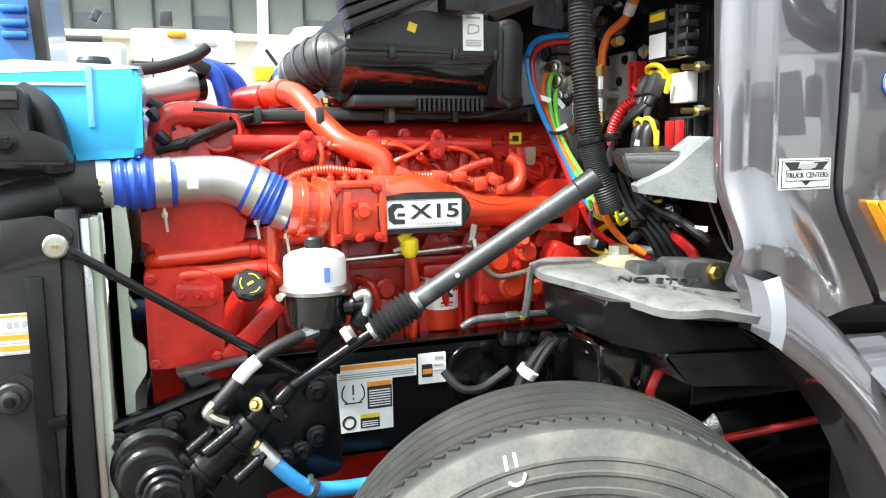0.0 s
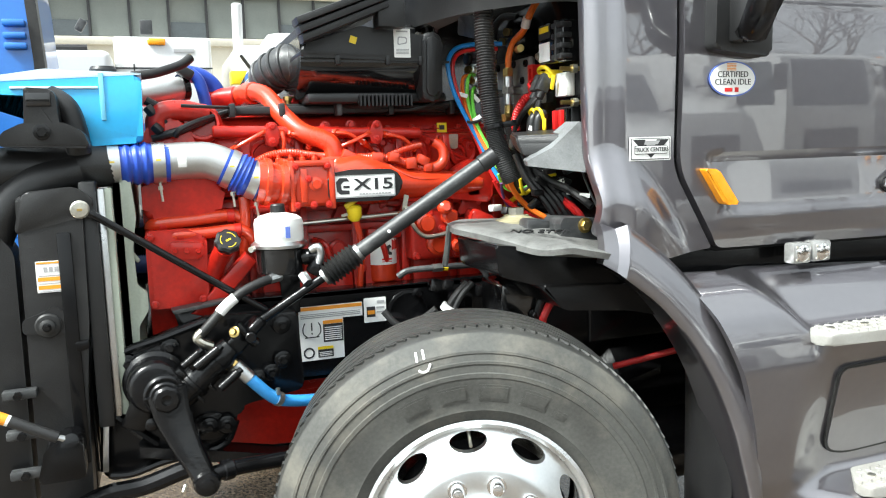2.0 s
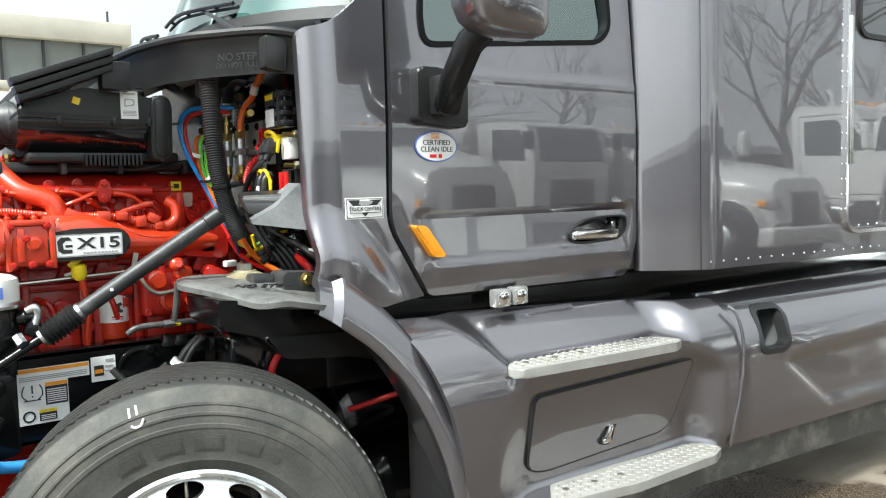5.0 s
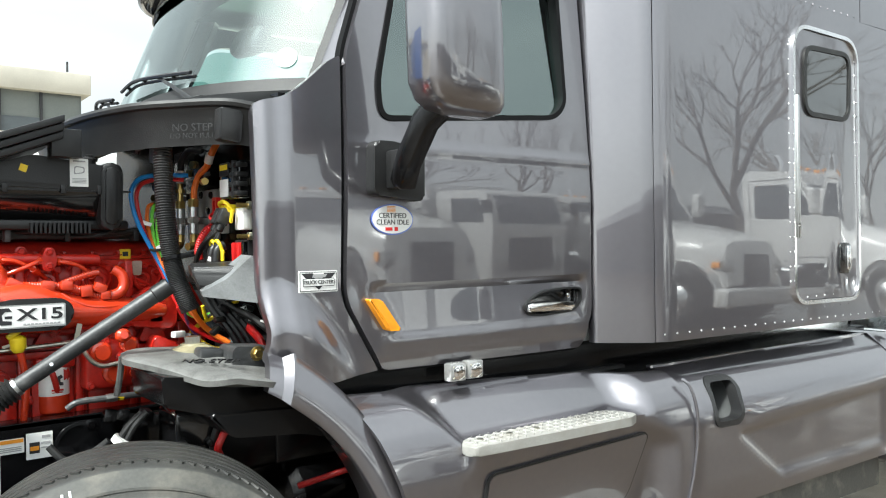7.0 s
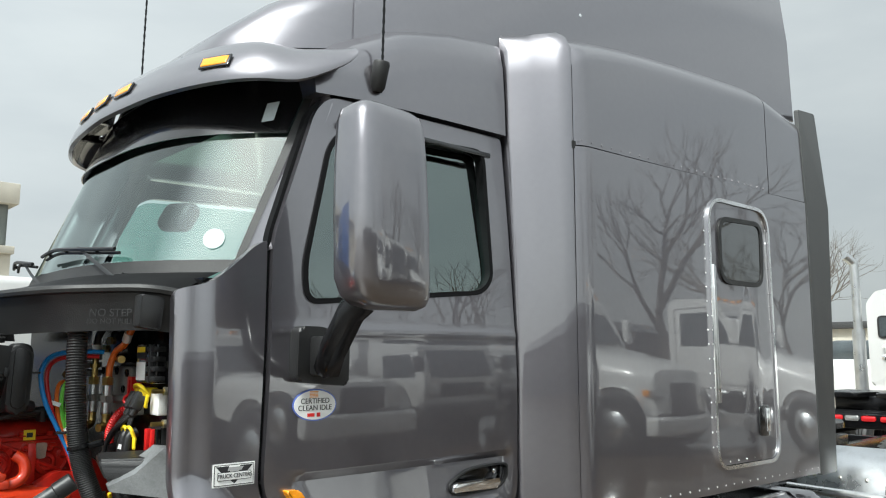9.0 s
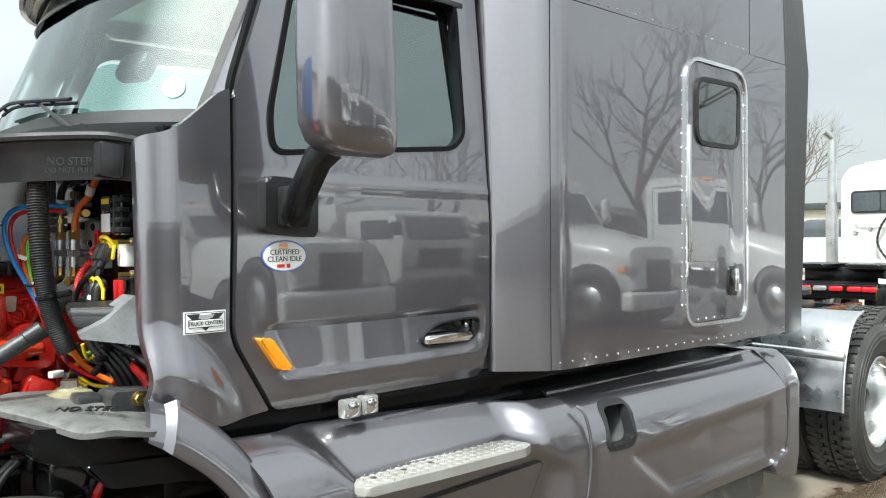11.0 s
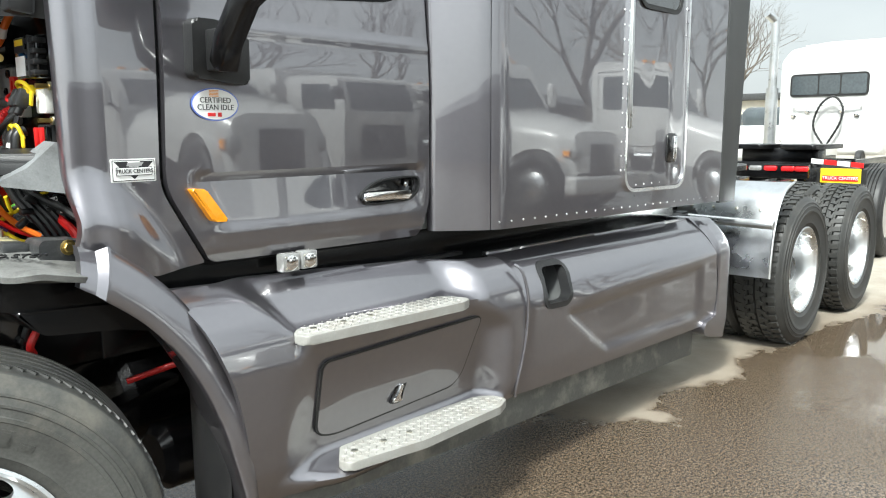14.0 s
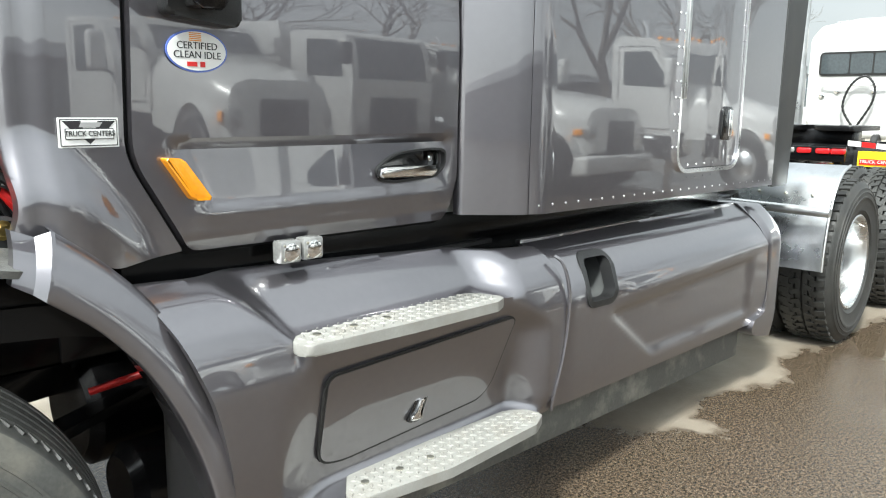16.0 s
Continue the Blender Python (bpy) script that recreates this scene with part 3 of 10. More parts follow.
rows = [[ws_point(1.90 + (2 * (YC - 1.90)) * i / 40, j / 6) for i in range(41)] for j in range(7)]
wsb = loft(BM(), rows, False, False)
glass = part("windscreen", wsb, GLASS, truck, "green-tinted curved windscreen", 60)
glass.visible_shadow = False
# dark printed border
for rows2 in ([[ws_point(1.895 + (2 * (YC - 1.895)) * i / 40, t) + Vector((-0.002, 0, 0.001)) for i in range(41)] for t in (-0.03, 0.03)],
              [[ws_point(1.895 + (2 * (YC - 1.895)) * i / 40, t) + Vector((-0.002, 0, 0.001)) for i in range(41)] for t in (0.93, 1.03)],
              [[ws_point(y, j / 6) + Vector((-0.002, 0, 0.001)) for j in range(7)] for y in (1.892, 1.912)],
              [[ws_point(y, j / 6) + Vector((-0.002, 0, 0.001)) for j in range(7)] for y in (2 * YC - 1.892, 2 * YC - 1.912)]):
    part("windscreen_border", loft(BM(), rows2, False, False), RUBBER, glass, "", 60)
def ws_out(y, t):
    return (ws_point(y + 0.01, t) - ws_point(y - 0.01, t)).cross(ws_point(y, t + 0.02) - ws_point(y, t - 0.02)).normalized() * -1


part("windscreen_sticker", lathe(BM(), [(0.034, 0), (0.034, 0.0006)], frame_at(ws_point(1.975, 0.13) + ws_out(1.975, 0.13) * 0.004, ws_out(1.975, 0.13)), 24), mat("faded_sticker", (0.42, 0.50, 0.48), 0.5), glass, "round white sticker")
part("windscreen_tag", obox(BM(), frame_at(ws_point(1.955, 0.775) + Vector((-0.036, -0.012, 0.0)), Vector((-0.88, -0.32, 0.36))), 0.05, 0.075, 0.001), mat("tag_paper", (0.40, 0.44, 0.44), 0.6), glass, "white paper tag", 0)


def pillar(sgn):
    bm = BM()
    rings = []
    for j in range(9):
        t = j / 8
        q = ws_point(1.905, t)
        edge = Vector((q.x + 0.003, 1.905, q.z))
        b = Vector((1.772 + 0.225 * t, 1.802 + 0.026 * t, 1.994 + 0.498 * t))
        a = edge.lerp(b, 0.14)
        ring = [edge + Vector((0.006, 0.012, 0))] + [a.lerp(b, s / 8) + Vector((-0.42, -0.86, 0.25)) * (0.003 + 0.010 * t) * math.sin(math.pi * s / 8) for s in range(9)]
        ring += [b + Vector((0.055, 0.06, 0.0)), edge + Vector((0.06, 0.06, 0))]
        rings.append([FAR @ p for p in ring] if sgn < 0 else ring)
    return loft(bm, rings)


part("windscreen_pillar", pillar(1), PAINT, truck, "", 50)
part("windscreen_pillar", pillar(-1), PAINT, truck, "", 50)

# cab roof cap, from the door tops up
def mirror_half(half):
    return half + [Vector((p.x, 2 * YC - p.y, p.z)) for p in half[::-1]]


rings = []
for x, side, zb, zt, zc in ((1.93, 1.828, 2.520, 2.60, 2.68), (2.10, 1.815, 2.530, 2.74, 2.84), (2.30, 1.813, 2.536, 2.84, 2.95), (2.55, 1.813, 2.540, 2.905, 3.05), (2.812, 1.815, 2.544, 2.945, 3.10)):
    h = zt - zb
    half = [Vector((x, side, zb)), Vector((x, side + 0.004, zb + h * 0.35)), Vector((x, side + 0.012, zb + h * 0.7)), Vector((x, side + 0.03, zb + h * 0.92)), Vector((x + 0.0, side + 0.06, zt)), Vector((x, side + 0.16, zt + (zc - zt) * 0.4)), Vector((x, side + 0.45, zc))]
    rings.append(mirror_half(half))
part("roof_cap", loft(BM(), rings, True), PAINT, truck, "", 50)
# header above the windscreen
hd = [[ws_point(1.88 + 2 * (YC - 1.88) * i / 24, 1.0) + Vector((dx, 0, dz)) for i in range(25)] for dx, dz in ((0, 0), (0.02, 0.06), (0.16, 0.12), (0.45, 0.18))]
part("roof_header", loft(BM(), hd[1:], False, False), PAINT, truck, "", 60)
part("header_strip", loft(BM(), hd[:2], False, False), GLOSSB, truck, "glossy black strip over the windscreen", 60)

# outside sun visor, wrapped round the roof's corners
VPATH = [(1.550, 2.67), (1.556, 2.50), (1.580, 2.26), (1.638, 2.04), (1.715, 1.89), (1.815, 1.81), (1.920, 1.765), (2.030, 1.740)]
vhalf = [Vector((p.x, p.y)) for p in curve([(x, y, 0) for x, y in VPATH], 4)]


def vis(y, back, dz):
    d = YC - abs(y - YC)
    for a, b in zip(vhalf, vhalf[1:]):
        if b.y <= d <= a.y:
            x = a.x + (b.x - a.x) * (a.y - d) / max(1e-6, a.y - b.y)
            return Vector((x + back, y, 2.555 + dz))
    return Vector((1.55 + back, y, 2.555 + dz))


def visor_rows(profile):
    out = []
    for back, dz in profile:
        row = []
        for k, p in enumerate(vhalf):
            f = k / (len(vhalf) - 1)
            q = vhalf[min(k + 1, len(vhalf) - 1)] - vhalf[max(k - 1, 0)]
            nrm = Vector((-q.y, q.x)).normalized()
            o = p + nrm * back * (1 - 0.72 * f ** 3)
            lift = 0.115 * max(0.0, (f - 0.72) / 0.28) ** 1.6 - 0.02 * f
            row.append(Vector((o.x, o.y, 2.555 + lift + dz * (1 - 0.80 * f ** 4))))
        out.append([Vector((v.x, 2 * YC - v.y, v.z)) for v in row[:0:-1]] + row)
    return out


visor = part("sun_visor", loft(BM(), visor_rows(((0.018, -0.012), (0.010, -0.022), (-0.004, -0.016), (-0.006, 0.0), (0.002, 0.030), (0.026, 0.080), (0.070, 0.132), (0.125, 0.165), (0.180, 0.185), (0.182, 0.178))), False, False), PAINT, truck, "grey painted outside sun visor", 50)
part("visor_underside", loft(BM(), visor_rows(((0.012, -0.016), (0.014, 0.010), (0.040, 0.066), (0.084, 0.114), (0.132, 0.145), (0.180, 0.172))), False, False), GLOSSB, visor, "glossy black visor underside", 50)
for y in (2.03, 2.34, YC + 0.33, YC + 0.64):
    a, b = vis(y, 0.045, 0.062), ws_point(max(1.93, min(2 * YC - 1.93, YC + (y - YC) * 0.97)), 0.99) + Vector((-0.008, 0, 0.012))
    strut = part("visor_strut", loft(BM(), [[p + Vector((0, dy, dz)) for dy, dz in ((-0.012, 0.0), (0.012, 0.0), (0.012, h), (-0.012, h))] for p, h in ((a, 0.022), (a.lerp(b, 0.5), 0.034), (b, 0.030))]), GLOSSB, visor, "black visor bracket")
    part("strut_bolt", bolt(BM(), a.lerp(b, 0.5) + Vector((0, -0.012, 0.02)), (0, -1, 0), 0.008, 0.008), CHROME, strut)
drop = [[ws_point(1.908 + 2 * (YC - 1.908) * i / 30, t) + Vector((o, 0, 0)) for i in range(31)] for t, o in ((1.0, -0.012), (0.84, -0.018), (0.67, -0.022), (0.67, -0.017), (0.84, -0.013), (1.0, -0.007))]
part("visor_drop", loft(BM(), drop, False, False), GLOSSB, visor, "black drop visor strip", 60)
for y in (2.00, 2.52, YC + 0.02, 2.87, 2 * YC - 2.00):
    d = YC - abs(y - YC)
    k = min(range(1, len(vhalf) - 1), key=lambda q: abs(vhalf[q].y - d))
    rows3 = visor_rows(((0.002, 0.030), (0.026, 0.080)))
    mid = len(vhalf) - 1
    idx = mid + k if y <= YC else mid - k
    low_p, top_p = rows3[0][idx], rows3[1][idx]
    tang = (rows3[0][idx + 1] - rows3[0][idx - 1]).normalized()
    up_v = (top_p - low_p).normalized()
    nrm = tang.cross(up_v).normalized()
    if nrm.x > 0:
        nrm = -nrm
    m = Matrix((tang, up_v, tang.cross(up_v))).transposed().to_4x4()
    m.translation = low_p.lerp(top_p, 0.5) + nrm * 0.004
    lamp = part("roof_marker", obox(BM(), m, 0.105, 0.036, 0.014, 0.005, 3), AMBER, visor, "amber roof marker lamp")
    part("marker_base", obox(BM(), m, 0.118, 0.048, 0.008, 0.003), GLOSSB, lamp)

# aerial bracket with its braided whip
aer = part("aerial_mount", lathe(BM(), [(0.018, -0.075), (0.026, -0.06), (0.030, 0.02), (0.026, 0.03), (0.006, 0.034)], frame_at((2.165, 1.795, 2.645), (0.0, -0.25, 1)), 16), RUBBER, truck, "black rubber aerial mount")
part("aerial_whip", tube(BM(), [(2.168, 1.788, 2.675), (2.175, 1.78, 3.2), (2.19, 1.775, 3.8), (2.20, 1.77, 4.4)], lambda t: 0.0048 + 0.0012 * math.sin(t * 500), 6, 40), BLACK, aer)
aer2 = part("aerial_mount", lathe(BM(), [(0.018, -0.075), (0.026, -0.06), (0.030, 0.02), (0.026, 0.03), (0.006, 0.034)], frame_at((2.045, 3.60, 2.645), (0.0, 0.25, 1)), 16), RUBBER, truck)
part("aerial_whip", tube(BM(), [(2.048, 3.606, 2.675), (2.05, 3.61, 3.2), (2.06, 3.615, 3.8), (2.07, 3.62, 4.4)], lambda t: 0.0048 + 0.0012 * math.sin(t * 500), 6, 40), BLACK, aer2)

# cab floor, back wall and inner trim
part("cab_floor", box(BM(), 1.62, 2.95, 1.83, 2 * YC - 1.83, 1.08, 1.14), INTER, truck)
part("firewall", prism(BM(), [(1.86, 1.33), (2 * YC - 1.86, 1.33), (2 * YC - 1.86, 1.90), (1.86, 1.90)], 1.585, 1.62, "x"), BLACK, truck)
part("firewall_foot", prism(BM(), [(1.585, 1.325), (1.620, 1.325), (1.735, 1.30), (1.735, 0.99), (1.700, 0.99), (1.700, 1.29)], 1.86, 2 * YC - 1.86), BLACK, truck)
part("dashboard", prism(BM(), rounded([(1.63, 1.50), (1.98, 1.52), (2.00, 1.72), (1.90, 1.86), (1.70, 1.925), (1.45, 1.93), (1.60, 1.86)], 0.03), 2.17, 2 * YC - 2.17, bev=0.01), EXTEND, truck)
part("headliner", prism(BM(), [(2.95, 1.86), (2.95, 2 * YC - 1.86)] + [(ws_x(y, 1.700), y) for y in (2 * YC - 1.90 - 2 * (YC - 1.90) * k / 16 for k in range(17))], 2.592, 2.625, "z"), mat("dark_headliner", (0.07, 0.075, 0.075), 0.8), truck)
part("bulkhead_curtain", prism(BM(), [(2 * YC - 1.86, 1.14), (2 * YC - 2.25, 1.14), (2 * YC - 2.25, 2.60), (2 * YC - 1.86, 2.60)], 2.86, 2.90, "x"), INTER, truck)
part("sleeper_back_wall", box(BM(), 4.90, 4.95, 1.66, 2 * YC - 1.66, 1.1, 3.0), INTER, truck)
for cy in (2.20, 2 * YC - 2.20):
    seat = part("cab_seat", obox(BM(), pose(2.42, cy, 1.50), 0.50, 0.48, 0.14, 0.05, 3), INTER, truck, "dark upholstered cab seat")
    part("seat_back", obox(BM(), pose(2.66, cy, 1.85, 0, 10, 0), 0.13, 0.48, 0.66, 0.05, 3), INTER, seat)
    part("head_rest", obox(BM(), pose(2.70, cy, 2.24, 0, 10, 0), 0.09, 0.28, 0.18, 0.03, 3), INTER, seat)
    part("seat_base", box(BM(), 2.25, 2.60, cy - 0.16, cy + 0.16, 1.13, 1.45, 0.02), BLACK, seat)
wheel_bm = BM()
m = frame_at((2.06, 2.20, 1.84), (-0.75, 0, 0.66))
tube(wheel_bm, [m @ Vector((0.215 * math.cos(a), 0.215 * math.sin(a), 0)) for a in (2 * math.pi * k / 30 for k in range(31))], 0.014, 8, 1)
swheel = part("steering_wheel", wheel_bm, INTER, truck, "dark steering wheel")
part("wheel_hub", obox(BM(), m, 0.16, 0.36, 0.04, 0.015, 2), INTER, swheel)
part("rear_view_mirror", obox(BM(), pose(1.655, 2.20, 2.125, 8, 25, 0), 0.06, 0.21, 0.10, 0.029, 4), PLAST, truck, "dark round-cornered device behind the windscreen")

# wipers
for pts, arm_top, arm_foot in ((((1.420, 2.745, 2.014), (1.412, 2.58, 2.020), (1.425, 2.408, 2.008), (1.475, 2.205, 1.994)), (1.420, 2.42, 2.026), (1.456, 2.14, 1.895)),
                               (((1.455, 3.24, 2.012), (1.412, 3.05, 2.018), (1.402, 2.90, 2.004), (1.405, 2.80, 1.992)), (1.400, 2.96, 2.022), (1.42, 2.72, 1.895))):
    w = part("wiper_blade", tube(BM(), pts, 0.0055, 6, 8), RUBBER, truck, "black windscreen wiper blade")
    part("blade_bridge", tube(BM(), [Vector(p) + Vector((-0.016, 0, 0.010)) for p in pts], 0.0065, 6, 8), PLAST, w)
    for a, b in zip(pts, pts[1:]):
        mid = (Vector(a) + Vector(b)) / 2
        part("blade_claw", rod(BM(), mid, mid + Vector((-0.016, 0, 0.010)), 0.006, 6), PLAST, w)
    a, b = Vector(arm_top), Vector(arm_foot)
    strip = [[p + Vector((0, dy, dz)) for dy, dz in ((-s, -0.003), (s, -0.003), (s, 0.004), (-s, 0.004))] for p, s in ((a, 0.006), (a.lerp(b, 0.5) + Vector((-0.012, 0, 0.008)), 0.011), (b, 0.015))]
    part("wiper_arm", loft(BM(), strip), EXTEND, w, "flat grey wiper arm")
    part("arm_pivot", rod(BM(), b + Vector((0, 0, -0.02)), b + Vector((0, 0, 0.012)), 0.017, 12, 0.003), PLAST, w)

# black cowl rim that runs round the bonnet opening, and its tray
rim = [(1.510, 1.865, 1.852), (1.44, 1.90, 1.862), (1.34, 2.00, 1.862), (1.24, 2.12, 1.858), (1.17, 2.35, 1.853), (1.15, 2.67, 1.850), (1.17, 3.0, 1.853), (1.25, 3.25, 1.858), (1.49, 3.46, 1.852)]
lip = part("cowl_rim", tube(BM(), rim, 0.013, 8, 6), RUBBER, truck, "black rubber rim of the bonnet opening")
tray_rows = [[Vector(p) + d for p in curve(rim, 5)] for d in (Vector((0.0, 0.0, -0.008)), Vector((0.02, 0.01, -0.06)), Vector((0.03, 0.012, -0.115)))]
tray = part("cowl_tray", loft(BM(), tray_rows, False, False), PLAST, truck, "black plastic cowl tray", 50)
tt = [[Vector(p) + Vector((0.0, 0, 0.0)) for p in curve(rim, 5)], [Vector((ws_x(YC + (p.y - YC) * 0.93, 1.40) - 0.012, YC + (p.y - YC) * 0.93, 1.925)) for p in curve(rim, 5)]]
part("cowl_top", loft(BM(), tt, False, False), MATT, tray, "", 50)
words("NO STEP", 0.030, Matrix.Translation((1.374, 1.972, 1.795)) @ Matrix.Rotation(radians(-43), 4, "Z") @ FACE, PLAST, tray, depth=0.0008)
words("DO NOT PULL", 0.020, Matrix.Translation((1.374, 1.972, 1.772)) @ Matrix.Rotation(radians(-43), 4, "Z") @ FACE, PLAST, tray, depth=0.0008)
blk = part("cowl_end_block", prism(BM(), rounded([(1.418, 1.756), (1.478, 1.748), (1.486, 1.838), (1.422, 1.846)], 0.006), 1.878, 1.925, bev=0.005), PLAST, truck, "black moulded end block")

# door mirror on its arm
base = part("mirror_base", prism(BM(), rounded([(1.822, 1.605), (2.004, 1.588), (2.006, 1.735), (1.905, 1.765), (1.826, 1.765)], 0.018), 1.725, 1.776, bev=0.010, seg=3), PLAST, door, "black mirror mounting base")
arm = BM()
sect = []
for p, w, h in (((1.912, 1.715, 1.640), 0.085, 0.055), ((1.878, 1.655, 1.640), 0.095, 0.060), ((1.852, 1.59, 1.70), 0.088, 0.070), ((1.868, 1.53, 1.80), 0.088, 0.070), ((1.905, 1.47, 1.86), 0.100, 0.070), ((1.940, 1.43, 1.90), 0.11, 0.07)):
    p = Vector(p)
    u = Vector((1, 0.15, 0.05)).normalized() * w / 2
    v = Vector((0.0, 0.65, 0.75)).normalized() * h / 2
    sect.append([p + u * cu + v * cv for cu, cv in ((1, 0.4), (0.6, 1), (-0.6, 1), (-1, 0.4), (-1, -0.4), (-0.6, -1), (0.6, -1), (1, -0.4))])
part("mirror_arm", loft(arm, sect), BLACK, base, "black mirror arm", 50)
part("arm_hinge", box(BM(), 1.862, 1.905, 1.655, 1.728, 1.622, 1.735, 0.008), PLAST, base)
head = BM()
hrings = []
for z, sx, sy, ox in ((1.800, 0.150, 0.080, 0.03), (1.812, 0.235, 0.120, 0.02), (1.835, 0.272, 0.150, 0.01), (1.88, 0.285, 0.170, 0.0), (2.05, 0.283, 0.176, -0.005), (2.22, 0.272, 0.172, -0.010), (2.305, 0.262, 0.160, -0.012), (2.335, 0.245, 0.140, -0.012), (2.350, 0.205, 0.100, -0.012), (2.354, 0.12, 0.05, -0.012)):
    cx, cy = 1.890 + ox, 1.420
    pts = []
    for k in range(32):
        a = 2 * math.pi * k / 32
        c, s = math.cos(a), math.sin(a)
        pw = 0.52
        pts.append(Vector((cx + 0.97 * sx / 2 * math.copysign(abs(c) ** pw, c), cy + sy / 2 * math.copysign(abs(s) ** pw, s) + 0.10 * math.copysign(abs(c) ** pw, c) * sx / 2, z)))
    hrings.append(pts)
part("mirror_head", loft(head, hrings), PAINT, base, "grey painted mirror housing", 60)

# panel between door and sleeper, then the sleeper itself
rings = []
for z in (1.078, 1.5, 2.0, 2.55, 2.80, 2.90, 2.955, 2.985):
    k = 0.0 if z < 2.9 else (z - 2.9) / 0.085
    top = 0.06 * k * k
    tl = tumble(z)
    rings.append([Vector((2.828, 1.80 + top + min(tl, 0.06), z)), Vector((2.828, 1.772 + top + min(tl, 0.05), z)), Vector((2.835, 1.762 + top + min(tl, 0.045), z)), Vector((2.90, 1.70 + top + tl * 0.45, z)), Vector((2.955, 1.652 + top + tl * 0.2, z)),
                  Vector((2.984, 1.629 + top, z)), Vector((2.996, 1.625 + top, z)), Vector((3.00, 1.660 + top, z)), Vector((2.93, 1.76 + top, z))])
part("sleeper_fairing", loft(BM(), rings), PAINT, truck, "grey metallic panel between door and sleeper", 50)


def sleeper_y(x, z):
    y = 1.600 + 0.003 * math.sin((x - 3.0) * 2.1 + z) + 0.0007 * math.sin(x * 5.3 + z * 3.1)
    return y + 0.024 * (max(0.0, 3.075 - x) / 0.075) ** 2


LOW = [(3.002, 1.078), (5.075, 1.048), (5.100, 2.548), (3.002, 2.500)]
SDOOR = rounded([(3.960, 1.170), (4.585, 1.163), (4.582, 2.430), (3.968, 2.425)], [0.10, 0.10, 0.13, 0.13], 7)
side = attach("sleeper_side", panel(LOW, sleeper_y, 0.03, [SDOOR], 0.025), PAINT, truck, "grey metallic riveted sleeper side", 30)


def upper_y(x, z):
    top = 2.975 + 0.20 * math.sqrt(max(0.0, min(1.0, (x - 3.0) / 1.5))) - 0.06 * step01(4.6, 5.1, x)
    d = top - z
    return 1.604 + (0.30 * (1 - math.sqrt(max(0.0, 1 - (1 - d / 0.16) ** 2))) if 0 < d < 0.16 else 0.0 if d >= 0.16 else 0.30 + (-d) * 1.2) + 0.024 * (max(0.0, 3.075 - x) / 0.075) ** 2


UPPER = [(3.002, 2.506), (4.646, 2.540), (4.646, 3.22), (3.9, 3.20), (3.3, 3.10), (3.002, 3.00)]
up = attach("sleeper_upper_side", panel(UPPER, upper_y, 0.02, (), 0.02), PAINT, truck, "", 40)
UPPER2 = [(4.654, 2.541), (5.100, 2.553), (5.080, 3.12), (4.654, 3.19)]
attach("sleeper_rear_upper", panel(UPPER2, upper_y, 0.02, (), 0.02), PAINT, truck, "", 40)
part("seam_filler", prism(BM(), [(2.99, 2.49), (5.09, 2.53), (5.09, 2.565), (2.99, 2.52)], 1.622, 1.635), RUBBER, truck)
part("seam_filler", prism(BM(), [(4.63, 2.53), (4.67, 2.53), (4.67, 3.00), (4.63, 3.00)], 1.63, 1.65), RUBBER, truck)

# tall roof fairing over the sleeper
rings = []
for x, zb, zt, sd in ((1.74, 2.70, 2.73, 2.32), (1.80, 2.71, 2.83, 2.16), (1.93, 2.73, 2.94, 2.03), (2.12, 2.76, 3.06, 1.96), (2.40, 2.83, 3.21, 1.90), (2.80, 2.90, 3.42, 1.86), (3.25, 2.98, 3.68, 1.84), (3.9, 3.05, 3.92, 1.79), (4.6, 3.08, 4.02, 1.72), (5.15, 3.05, 4.05, 1.66)):
    h = zt - zb
    half = [Vector((x, sd, zb)), Vector((x, sd + 0.01, zb + h * 0.5)), Vector((x, sd + 0.04, zb + h * 0.8)), Vector((x, sd + 0.12, zb + h * 0.95)), Vector((x, sd + 0.30, zt))]
    rings.append(mirror_half(half))
part("roof_fairing", loft(BM(), rings), PAINT, truck, "tall grey metallic roof fairing", 50)
for p in ((3.35, 1.846, 3.22), (3.38, 1.846, 3.17)):
    part("fairing_bolt", lathe(BM(), [(0.012, 0), (0.011, 0.006), (0.006, 0.009)], frame_at(p, (0, -1, 0.1)), 12), CHROME, truck)
# far wall, floor, roof skin and back of the sleeper
part("sleeper_far_side", box(BM(), 2.83, 5.1, 2 * YC - 1.63, 2 * YC - 1.60, 1.05, 3.05), PAINT, truck)
part("sleeper_floor", box(BM(), 3.03, 5.05, 1.66, 2 * YC - 1.66, 1.085, 1.125), BLACK, truck)
part("sleeper_roof", box(BM(), 2.85, 5.05, 1.9, 2 * YC - 1.9, 2.98, 3.02), PAINT, truck)
part("rear_extender", prism(BM(), rounded([(5.085, 1.035), (5.30, 1.035), (5.420, 2.545), (5.300, 3.115), (5.070, 3.095), (5.112, 2.545)], 0.01), 1.598, 1.622, bev=0.004), EXTEND, truck, "dark grey flexible rear extender panel")

